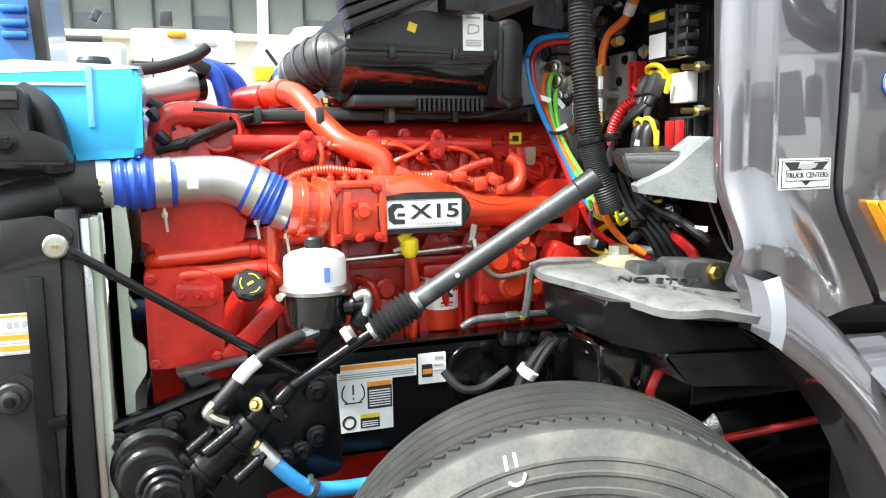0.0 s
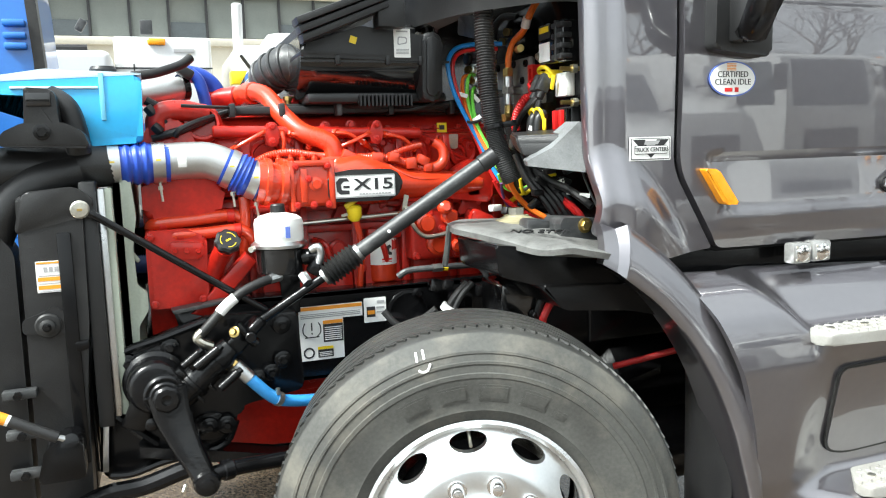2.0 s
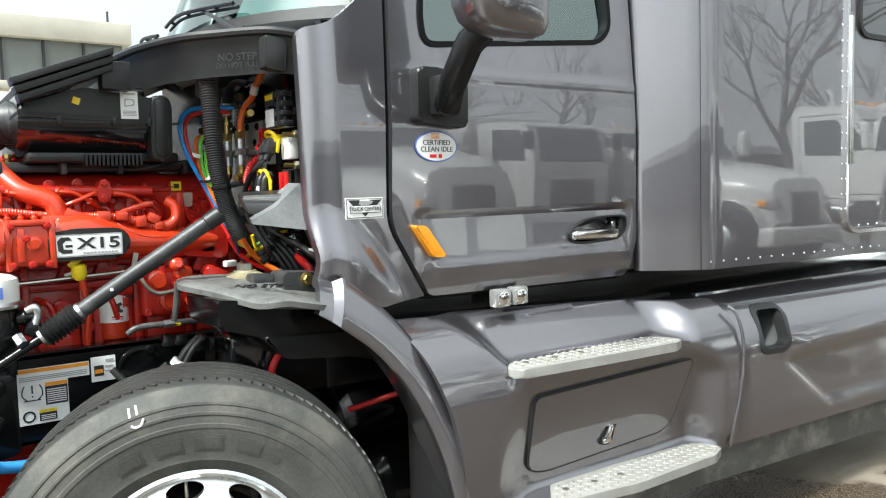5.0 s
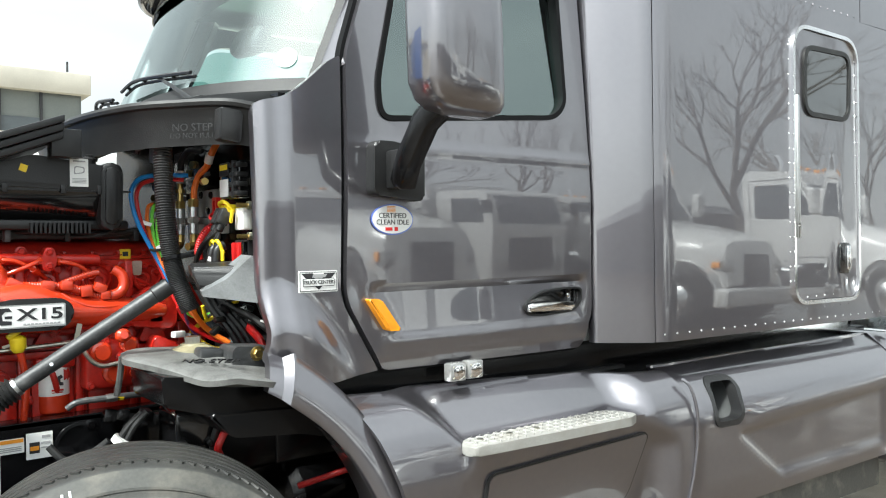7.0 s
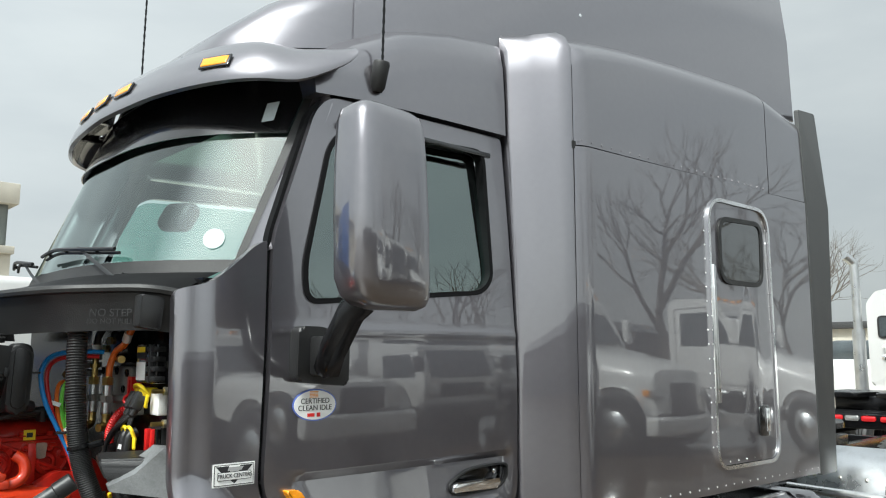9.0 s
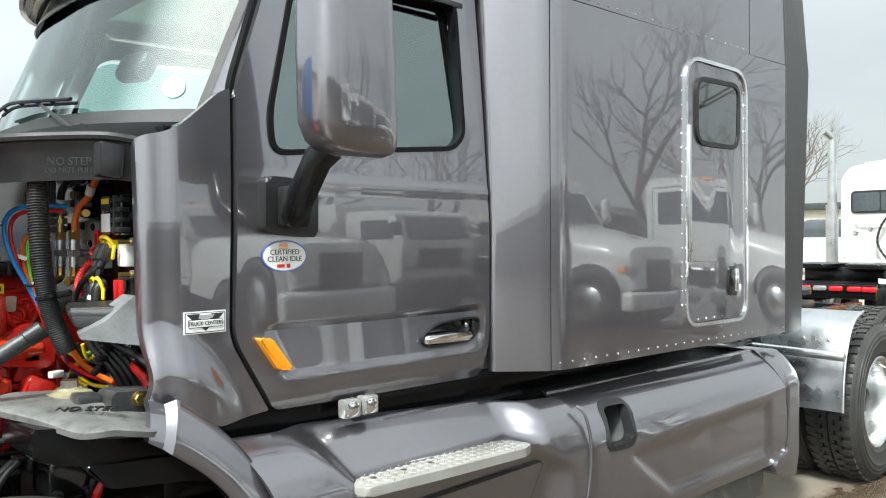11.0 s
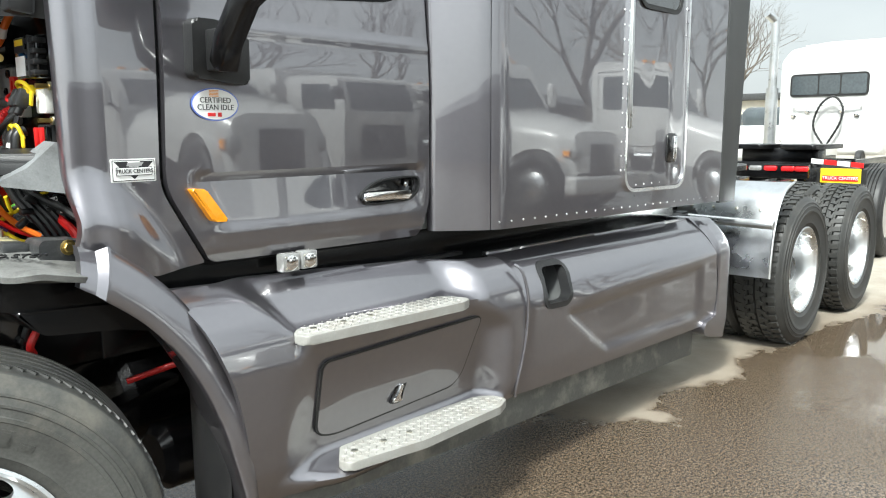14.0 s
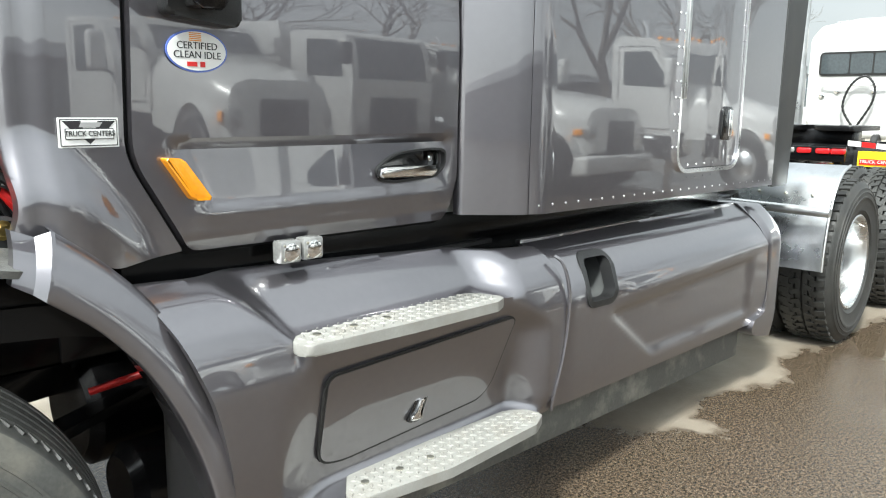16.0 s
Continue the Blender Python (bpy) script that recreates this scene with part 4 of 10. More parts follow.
# sleeper hatch with bright frame, hinge, window and handle
HATCH_GLASS = mat("black_hatch_glass", (0.012, 0.013, 0.013), 0.03, 0, 0, 5, 0, 60, coat=1.0, spec=0.5)
HATCH_GLASS.node_tree.nodes["Principled BSDF"].inputs["Coat IOR"].default_value = 1.75
hatch = attach("sleeper_hatch", panel(shrink(SDOOR, 0.012), lambda x, z: 1.5975 + 0.003 * math.sin(x * 3 + z * 2.5) - 0.006 * math.exp(-((x - 4.4) / 0.1) ** 2), 0.02, (), 0.04), PAINT, truck, "grey sleeper side hatch with a bright metal frame", 30)
part("hatch_frame", ring_panel(shrink(SDOOR, -0.008), shrink(SDOOR, 0.010), 1.586, 1.60), CHROME, hatch, "bright metal hatch frame", 30)
part("hatch_hinge", box(BM(), 3.976, 3.996, 1.578, 1.596, 1.465, 2.105, 0.003), ALUR, hatch)
HW = rounded([(4.052, 2.020), (4.492, 2.022), (4.508, 2.362), (4.052, 2.345)], 0.09, 7)
part("hatch_window_seal", ring_panel(HW, shrink(HW, 0.022), 1.584, 1.60), RUBBER, hatch)
part("hatch_window", prism(BM(), shrink(HW, 0.010), 1.5895, 1.5945), HATCH_GLASS, hatch, "dark hatch window", 0)
cup = part("hatch_lock", prism(BM(), rounded([(4.365, 1.292), (4.475, 1.288), (4.480, 1.438), (4.370, 1.440)], 0.03), 1.582, 1.600, bev=0.004), GLOSSB, hatch, "dark recessed hatch latch")
part("hatch_paddle", box(BM(), 4.43, 4.462, 1.572, 1.585, 1.31, 1.425, 0.005), CHROME, cup)

# rivets
rv = shared("rivet", lathe(BM(), [(0.0046, 0), (0.0040, 0.0018), (0.0022, 0.0028)], Matrix(), 8), ALUR)
rv_grey = shared("rivet", lathe(BM(), [(0.0044, 0), (0.0038, 0.0016), (0.0020, 0.0024)], Matrix(), 8), PAINT)
def rivet(x, y, z, par, me=None):
    piece("rivet", me or rv, par, frame_at((x, y, z), (0, -1, 0)))
for k in range(27):
    x = 3.02 + 0.078 * k
    rivet(x, 1.5985, 1.108 - (x - 3.0) * 0.0145, side)
for k in range(24):
    x = 3.02 + 0.068 * k
    rivet(x, 1.603, 2.522 + (x - 3.0) * 0.0206, up, rv_grey)
for k in range(17):
    z = 1.27 + 0.066 * k
    rivet(3.936, 1.5985, z, side)
    rivet(4.606, 1.5985, z, side, rv_grey)
    rivet(4.560, 1.5955, z, hatch, rv_grey)
for k in range(6):
    rivet(4.08 + 0.08 * k, 1.5985, 1.142, side, rv_grey)
    rivet(4.08 + 0.08 * k, 1.5955, 1.195, hatch)

# raised bright edge where the two fairings meet
part("fairing_joint", tube(BM(), [(3.082, 1.572, 0.938), (3.098, 1.546, 0.91), (3.113, 1.528, 0.82), (3.112, 1.527, 0.70), (3.090, 1.530, 0.58), (3.062, 1.540, 0.46), (3.066, 1.55, 0.41)], 0.0065, 8, 6), PAINT, truck)
# dark chassis band under the cab
part("under_cab_band", box(BM(), 1.74, 5.0, 1.84, 1.88, 0.92, 1.10, 0.005), BLACK, truck)
part("under_cab_shelf", box(BM(), 1.72, 5.0, 1.72, 2.30, 0.915, 0.94, 0.004), BLACK, truck)
for k in range(2):
    x = 2.105 + 0.072 * k
    lampb = part("step_lamp", box(BM(), x, x + 0.066, 1.735, 1.775, 1.018 + 0.002 * k, 1.078 + 0.002 * k, 0.008), LENS, truck, "clear step lamp under the door")
    part("lamp_reflector", lathe(BM(), [(0.024, 0), (0.024, 0.003), (0.012, 0.006), (0.004, 0.006)], frame_at((x + 0.033, 1.735, 1.048), (0, -1, 0)), 20), CHROME, lampb)
    for dx, dz in ((0.012, 0.012), (0.054, 0.012), (0.012, 0.048)):
        part("lamp_screw", lathe(BM(), [(0.004, 0), (0.003, 0.002)], frame_at((x + dx, 1.735, 1.018 + dz), (0, -1, 0)), 8), ZINC, lampb)

# ---- wing and step fairing ----
INNER = [Vector(p) for p in ((1.508, 1.040), (1.603, 0.964), (1.685, 0.865), (1.745, 0.753), (1.786, 0.640), (1.806, 0.552), (1.835, 0.420), (1.850, 0.300))]
OUTER = [Vector(p) for p in ((1.545, 1.168), (1.645, 1.090), (1.725, 1.005), (1.780, 0.910), (1.825, 0.790), (1.858, 0.670), (1.876, 0.500), (1.885, 0.300))]
YFR = [1.662, 1.652, 1.640, 1.622, 1.607, 1.595, 1.585, 1.580]
ic = curve([(p.x, y, p.y) for p, y in zip(INNER, YFR)], 5)
oc = curve([(p.x, y + o, p.y) for p, y, o in zip(OUTER, YFR, (0.050, 0.050, 0.045, 0.034, 0.022, 0.012, 0.006, 0.006))], 5)
wrows = [[p + Vector((0.02, 0.16, 0.015)) for p in ic], [p + Vector((0.004, 0.03, 0.003)) for p in ic], ic, [i + (o - i) * 0.06 + Vector((0, -0.009, 0)) for i, o in zip(ic, oc)],
         [i.lerp(o, 0.45) + Vector((0, -0.016, 0)) for i, o in zip(ic, oc)], [i.lerp(o, 0.80) + Vector((0, -0.009, 0)) for i, o in zip(ic, oc)], oc, [p + Vector((0.006, 0.05, 0.005)) for p in oc]]
wing = part("wing_arch", loft(BM(), wrows, False, False), PAINT, truck, "grey painted wheel-arch lip", 55)
# joggled end of the lip, where the opened bonnet meets it when shut
tip = []
for k in range(7):
    t = k / 6
    y = YFR[0] + 0.050 * t - 0.016 * math.sin(math.pi * min(1.0, t * 0.98 + 0.04)) ** 0.7
    skin, facet, flange = ((a[0] + (b[0] - a[0]) * t, a[1] + (b[1] - a[1]) * t) for a, b in (((1.509, 1.040), (1.546, 1.168)), ((1.490, 1.056), (1.519, 1.158)), ((1.456, 1.077), (1.480, 1.174))))
    tip.append([Vector((flange[0] + 0.004, y + 0.060, flange[1])), Vector((flange[0], y + 0.022, flange[1])), Vector((facet[0], y + 0.013, facet[1])), Vector((skin[0], y, skin[1])), Vector((skin[0] + 0.008, y + 0.001, skin[1] - 0.003))])
part("wing_tip", loft(BM(), tip, False, False), PAINT, wing, "stepped grey end of the wheel-arch lip", 12)
# black splash liner inside the arch
liner = [[p + Vector((0.03, d, 0.02)) for p in ic] for d in (0.02, 0.10)]
part("arch_liner", loft(BM(), liner, False, False), MATT, wing, "", 60)
flap = [[Vector((1.845 + 0.035 * math.cos(a), 1.76 + 0.10 * math.sin(a), z)) for a in (math.pi * (0.55 + 0.9 * q / 8) for q in range(9))] for z in (0.24, 0.40, 0.62, 0.74)]
part("mud_shield", loft(BM(), flap, False, False), PLAST, wing, "black rolled splash shield behind the wheel", 60)


BODY_F = ((0.34, 1.625), (0.40, 1.598), (0.47, 1.584), (0.60, 1.580), (0.78, 1.584), (0.86, 1.600), (0.92, 1.622), (0.97, 1.668), (1.00, 1.715), (1.03, 1.78))
BODY_R = ((0.34, 1.600), (0.40, 1.565), (0.47, 1.540), (0.60, 1.532), (0.78, 1.534), (0.86, 1.552), (0.91, 1.580), (0.95, 1.625), (0.975, 1.67), (1.03, 1.80))
POCK_1 = ((0.835, 1.545), (0.858, 1.640), (0.875, 1.665), (0.93, 1.708), (0.965, 1.745), (1.03, 1.83))
RIDGE = ((0.34, 1.58), (0.375, 1.530), (0.398, 1.500), (0.412, 1.498), (0.420, 1.52), (0.432, 1.61), (0.448, 1.634), (0.51, 1.638), (0.765, 1.586), (0.80, 1.578), (0.84, 1.568))


def fair_y(x, z):
    skin = eased(z, BODY_F) + (eased(z, BODY_R) - eased(z, BODY_F)) * step01(1.95, 3.0, x)
    if z > 0.842:
        m = step01(2.03 - (z - 0.86) * 1.1, 2.085 - (z - 0.86) * 0.5, x) * (1 - step01(2.760, 2.905, x))
        return skin + (eased(z, POCK_1) - skin) * m
    low = 1 - step01(0.44, 0.53, z)
    high = step01(0.70, 0.842, z)
    left, right = 1.960 - 0.02 * low + 0.09 * high, 2.125 + 0.065 * low - 0.031 * high
    m = step01(left, right, x) * (1 - step01(2.900 - 0.14 * high, 3.03 - 0.125 * high, x))
    y = skin + (eased(z, RIDGE) - skin) * m
    return y


FAIR = rounded([(1.866, 0.36), (3.070, 0.405), (3.055, 0.46), (3.105, 0.70), (3.110, 0.85), (3.068, 0.962), (2.40, 0.996), (1.712, 1.022), (1.765, 0.90), (1.822, 0.745), (1.850, 0.60)],
               [0.01, 0.01, 0.05, 0.06, 0.05, 0.01, 0.1, 0.005, 0.05, 0.05, 0.05])
fairing = attach("step_fairing", panel(FAIR, fair_y, 0.02, (), 0.0125), PAINT, truck, "grey metallic step fairing below the door", 50)
part("fairing_top", prism(BM(), [(1.80, 1.82), (3.06, 1.82), (3.06, 1.98), (1.80, 1.98)], 0.955, 0.968, "z"), PLAST, fairing)


def tread(outline, z, par, label, t=0.030):
    st = part("step_plate", prism(BM(), rounded(outline, 0.014, 4), z - t, z, "z", bev=0.006, seg=3), STEP, par, label)
    bm = BM()
    xs, ysr = [p[0] for p in outline], [p[1] for p in outline]
    poly = [Vector(p) for p in outline]

    def inside(q, margin):
        k, ok = len(poly), False
        for i in range(k):
            a, b = poly[i], poly[(i + 1) % k]
            e = (b - a).normalized()
            if abs(e.x * (q.y - a.y) - e.y * (q.x - a.x)) < margin and -0.01 < (q - a).dot(e) < (b - a).length + 0.01:
                return False
            if (a.y > q.y) != (b.y > q.y) and q.x < (b.x - a.x) * (q.y - a.y) / (b.y - a.y) + a.x:
                ok = not ok
        return ok
    row, yy = 0, min(ysr)
    while yy < max(ysr):
        xx = min(xs) + (0.017 if row % 2 else 0)
        while xx < max(xs):
            if inside(Vector((xx, yy)), 0.013):
                ang = 48 if row % 2 else -48
                m = pose(xx, yy, z, 0, 0, ang)
                top = [m @ Vector((0.0125 * c * 0.55, 0.0050 * s * 0.5, 0.0036)) for c, s in ((1, 0), (0, 1), (-1, 0), (0, -1))]
                low = [m @ Vector((0.0125 * c, 0.0052 * s, -0.0005)) for c, s in ((1, 0), (0, 1), (-1, 0), (0, -1))]
                loft(bm, [low, top])
            xx += 0.034
        yy += 0.0165
        row += 1
    part("tread_studs", bm, STEP, st, "raised tread pattern", 0)["kind"] = "stuff"
    for fx in (0.12, 0.5, 0.86):
        a, b = poly[0].lerp(poly[-2], 0.5), poly[1].lerp(poly[-3], 0.5)
        q = a.lerp(b, fx)
        part("step_screw", lathe(BM(), [(0.011, 0), (0.011, 0.003), (0.007, 0.0045)], frame_at((q.x, q.y, z), (0, 0, 1)), 12), ZINC, st)
    return st


tread([(2.045, 1.545), (2.37, 1.517), (2.700, 1.500), (2.762, 1.528), (2.735, 1.625), (2.66, 1.655), (2.40, 1.680), (2.105, 1.670), (2.028, 1.592)], 0.862, fairing, "pale metal upper step with a raised tread")
tread([(2.158, 1.500), (2.45, 1.452), (2.86, 1.462), (2.945, 1.500), (2.935, 1.560), (2.885, 1.606), (2.55, 1.622), (2.225, 1.630), (2.145, 1.540)], 0.446, fairing, "pale metal lower step with a raised tread")

LOCK = rounded([(2.130, 0.512), (2.205, 0.492), (2.770, 0.512), (2.818, 0.548), (2.882, 0.752), (2.870, 0.764), (2.145, 0.752), (2.128, 0.738)], [0.04, 0.04, 0.05, 0.05, 0.015, 0.01, 0.015, 0.01])
def lock_y(x, z):
    return 1.628 - 0.21 * (z - 0.51)


locker = attach("locker_door", panel(LOCK, lock_y, 0.012, (), 0.03), PAINT, fairing, "grey locker door between the steps", 30)
seal = part("locker_seal", ring_panel(shrink(LOCK, -0.007), shrink(LOCK, 0.003), 0.0, 0.012), RUBBER, locker)
for vert in seal.data.vertices:
    vert.co.y += lock_y(vert.co.x, vert.co.z) + 0.0022
lat = part("locker_latch", prism(BM(), rounded([(2.436, 0.532), (2.486, 0.526), (2.523, 0.602), (2.474, 0.610)], 0.012), 1.611, 1.630, bev=0.003), GLOSSB, locker, "black and chrome locker latch")
part("latch_paddle", prism(BM(), rounded([(2.446, 0.537), (2.490, 0.535), (2.487, 0.548), (2.479, 0.551), (2.500, 0.590), (2.486, 0.594), (2.466, 0.554), (2.448, 0.551)], 0.005), 1.603, 1.614, bev=0.003), CHROME, lat)

# tank fairing
def tank_y(x, z):
    d = 0.963 - 0.016 * step01(3.1, 4.9, x) - z
    y = 1.540 + 0.010 * step01(3.2, 3.05, x)
    if d < 0.22:
        y += 0.17 * (1 - max(0.0, d) / 0.22) ** 2.0
    low = 0.52 - z
    if low > 0:
        y += 0.35 * low ** 1.6
    # sculpted wedge
    edge = 3.385 + (0.70 - z) * 1.45
    w = step01(edge, edge + 0.035, x) * (1 - step01(0.665 + 0.02 * (x - 3.4), 0.70 + 0.02 * (x - 3.4), z)) * step01(0.415 + 0.02 * (4.8 - x), 0.475 + 0.02 * (4.8 - x), z) * (1 - step01(4.70, 4.80, x))
    y += 0.018 * w
    y -= 0.008 * math.exp(-((z - 0.735 - 0.02 * (x - 3.4)) / 0.018) ** 2) * step01(3.45, 3.6, x)
    y -= 0.006 * math.exp(-((x - 3.07) / 0.012) ** 2)
    return y


TANK = rounded([(3.075, 0.412), (4.955, 0.355), (4.965, 0.60), (4.900, 0.958), (3.078, 0.972), (3.118, 0.85), (3.114, 0.70), (3.064, 0.47)], [0.01, 0.02, 0.05, 0.03, 0.01, 0.05, 0.05, 0.05])
CUP = rounded([(3.250, 0.742), (3.432, 0.735), (3.485, 0.897), (3.300, 0.902)], 0.045, 6)
tank = attach("tank_fairing", panel(TANK, tank_y, 0.02, [CUP], 0.015), PAINT, truck, "long grey metallic fuel tank fairing", 45)
surround = part("filler_surround", ring_panel(shrink(CUP, -0.012), shrink(CUP, 0.010), 0.0, 0.05), PLAST, tank, "black fuel filler surround")
for vert in surround.data.vertices:
    vert.co.y += tank_y(vert.co.x, vert.co.z) - 0.006
part("filler_well", prism(BM(), shrink(CUP, -0.02), 1.70, 1.71), EXTEND, tank, "", 0)
cap = part("filler_cap", lathe(BM(), [(0.05, 0), (0.05, 0.03), (0.042, 0.036), (0.02, 0.038)], frame_at((3.38, 1.70, 0.825), (0, -1, 0)), 24), BLACK, tank, "black fuel filler cap")
part("cap_tab", box(BM(), 3.318, 3.348, 1.625, 1.65, 0.80, 0.855, 0.006), BLUEH, cap, "light blue cap tab")
well = part("filler_well_wall", ring_panel(shrink(CUP, -0.02), shrink(CUP, -0.012), 0.0, 0.15), EXTEND, tank)
for vert in well.data.vertices:
    vert.co.y += tank_y(vert.co.x, vert.co.z) + 0.022
def end_y(x, z):
    y = 1.534 + 0.16 * (max(0.0, z - 0.74) / 0.22) ** 2
    y += 0.30 * max(0.0, 0.38 - z) ** 1.4
    y += 0.016 * (1 - step01(4.93, 4.975, x)) * step01(0.40, 0.50, z)
    return y + 0.11 * (max(0.0, x - 5.08) / 0.165) ** 2.4


END = rounded([(4.905, 0.956), (5.130, 0.944), (5.215, 0.880), (5.245, 0.600), (5.205, 0.270), (5.150, 0.236), (4.870, 0.290), (4.806, 0.330), (4.830, 0.385), (4.960, 0.400), (4.970, 0.620)],
              [0.01, 0.05, 0.05, 0.1, 0.05, 0.05, 0.05, 0.03, 0.02, 0.03, 0.05])
attach("tank_end_cap", panel(END, end_y, 0.22, (), 0.02), PAINT, tank, "rounded grey end of the tank fairing", 50)
part("side_skirt", prism(BM(), rounded([(1.98, 0.30), (4.83, 0.185), (4.83, 0.37), (3.06, 0.43), (1.98, 0.42)], 0.01), 1.615, 1.630, bev=0.003), SKIRT, truck, "dusty rubber side skirt hanging below the fairings")

# ---- ground ----
def ground_mat():
    m = bpy.data.materials.new("patchy_wet_asphalt")
    m.use_nodes = True
    n, l = m.node_tree.nodes, m.node_tree.links
    b = n["Principled BSDF"]
    co, sep = n.new("ShaderNodeTexCoord"), n.new("ShaderNodeSeparateXYZ")
    l.new(co.outputs["Object"], sep.inputs["Vector"])

    def nz(scale, detail=6, rough=0.55):
        t = n.new("ShaderNodeTexNoise")
        t.inputs["Scale"].default_value, t.inputs["Detail"].default_value, t.inputs["Roughness"].default_value = scale, detail, rough
        l.new(co.outputs["Object"], t.inputs["Vector"])
        return t.outputs["Fac"]

    def mth(op, a, b_):
        t = n.new("ShaderNodeMath")
        t.operation = op
        for i, v in enumerate((a, b_)):
            if isinstance(v, (int, float)):
                t.inputs[i].default_value = v
            else:
                l.new(v, t.inputs[i])
        return t.outputs["Value"]

    def rng(v, a, b_, c, d):
        t = n.new("ShaderNodeMapRange")
        for i, q in zip(("From Min", "From Max", "To Min", "To Max"), (a, b_, c, d)):
            t.inputs[i].default_value = q
        l.new(v, t.inputs["Value"])
        return t.outputs["Result"]

    def mix(f, a, b_):
        t = n.new("ShaderNodeMixRGB")
        l.new(f, t.inputs["Fac"])
        for i, q in (("Color1", a), ("Color2", b_)):
            if isinstance(q, tuple):
                t.inputs[i].default_value = (*q, 1)
            else:
                l.new(q, t.inputs[i])
        return t.outputs["Color"]

    # how far beyond the tide line of the puddle a spot lies
    d = mth("ADD", mth("SUBTRACT", sep.outputs["Y"], 1.50), mth("MULTIPLY", mth("SUBTRACT", sep.outputs["X"], 5.0), 0.10))
    d = mth("ADD", d, mth("MAXIMUM", mth("MULTIPLY", mth("MINIMUM", mth("SUBTRACT", sep.outputs["X"], 4.2), 0.0), 0.9), -4.0))
    d = mth("ADD", d, mth("MULTIPLY", mth("SUBTRACT", nz(1.7, 8, 0.6), 0.5), 1.1))
    dry = rng(d, -0.03, 0.05, 0, 1)
    damp = rng(d, -0.03, 0.55, 0, 1)
    wetc = mix(rng(nz(75, 5, 0.7), 0.40, 0.62, 0, 1), (0.012, 0.008, 0.005), (0.130, 0.094, 0.062))
    # pale specks: light gravel, and sun glints painted into the wet colour
    wetc = mix(rng(nz(190, 3), 0.58, 0.66, 0, 0.95), wetc, (0.26, 0.22, 0.17))
    dryc = mix(rng(nz(5, 8), 0.3, 0.7, 0, 1), (0.28, 0.255, 0.21), (0.40, 0.365, 0.305))
    dryc = mix(rng(nz(240, 3), 0.4, 0.7, 0, 0.45), dryc, (0.20, 0.17, 0.13))
    dampc = mix(damp, (0.20, 0.165, 0.125), dryc)
    l.new(mix(dry, wetc, dampc), b.inputs["Base Color"])
    film = rng(mth("ADD", nz(1.3, 6), mth("MULTIPLY", rng(sep.outputs["X"], 4.2, 6.2, 0, 1), 0.16)), 0.56, 0.66, 0, 1)
    b.inputs["Specular IOR Level"].default_value = 0.4
    wr = mth("ADD", mth("MULTIPLY", mth("SUBTRACT", 1.0, film), 0.17), 0.05)
    l.new(mth("ADD", mth("MULTIPLY", dry, 0.70), mth("MULTIPLY", mth("SUBTRACT", 1.0, dry), wr)), b.inputs["Roughness"])
    bp = n.new("ShaderNodeBump")
    bp.inputs["Distance"].default_value = 0.006
    l.new(mth("ADD", nz(85, 5, 0.7), mth("MULTIPLY", nz(30, 4), 0.5)), bp.inputs["Height"])
    l.new(mth("ADD", mth("MULTIPLY", dry, 0.35), mth("MULTIPLY", mth("SUBTRACT", 1.0, film), 0.45)), bp.inputs["Strength"])
    l.new(bp.outputs["Normal"], b.inputs["Normal"])
    return m


gm = BM()
R = [-900, -60, -12, 0, 4, 9, 20, 80, 900]
gv = [[gm.verts.new((x, y, 0)) for y in R] for x in R]
for i in range(len(R) - 1):
    for j in range(len(R) - 1):
        gm.faces.new((gv[i][j], gv[i + 1][j], gv[i + 1][j + 1], gv[i][j + 1]))
ground = part("ground", gm, ground_mat(), None, "", 0)
tagged(ground, "brown wet asphalt yard with a pale dried patch", "ground", kind="structure")

# ---- wheels ----


def disc_holes(me_ob, count, rad, ax, ay, depth):
    cutters = []
    for k in range(count):
        a = 2 * math.pi * (k + 0.25) / count
        pts = [(rad + ax * math.cos(t), ay * math.sin(t)) for t in (2 * math.pi * j / 20 for j in range(20))]
        bm = prism(BM(), pts, -depth, depth, "z")
        bm.transform(Matrix.Rotation(a, 4, "Z"))
        bmesh.ops.recalc_face_normals(bm, faces=bm.faces[:])
        me = bpy.data.meshes.new("cutter")
        bm.to_mesh(me)
        bm.free()
        c = new("cutter", me)
        cutters.append(c)
        md = me_ob.modifiers.new("cut", "BOOLEAN")
        md.operation, md.object, md.solver = "DIFFERENCE", c, "EXACT"
    bpy.context.view_layer.update()
    me = applied(me_ob)
    for c in cutters:
        bpy.data.objects.remove(c)
    return me


def closed_lathe(prof, seg):
    bm = lathe(BM(), prof + [prof[0]], Matrix(), seg, False)
    bmesh.ops.remove_doubles(bm, verts=bm.verts[:], dist=1e-6)
    bmesh.ops.recalc_face_normals(bm, faces=bm.faces[:])
    me = bpy.data.meshes.new("turned")
    bm.to_mesh(me)
    bm.free()
    return new("turned", me)


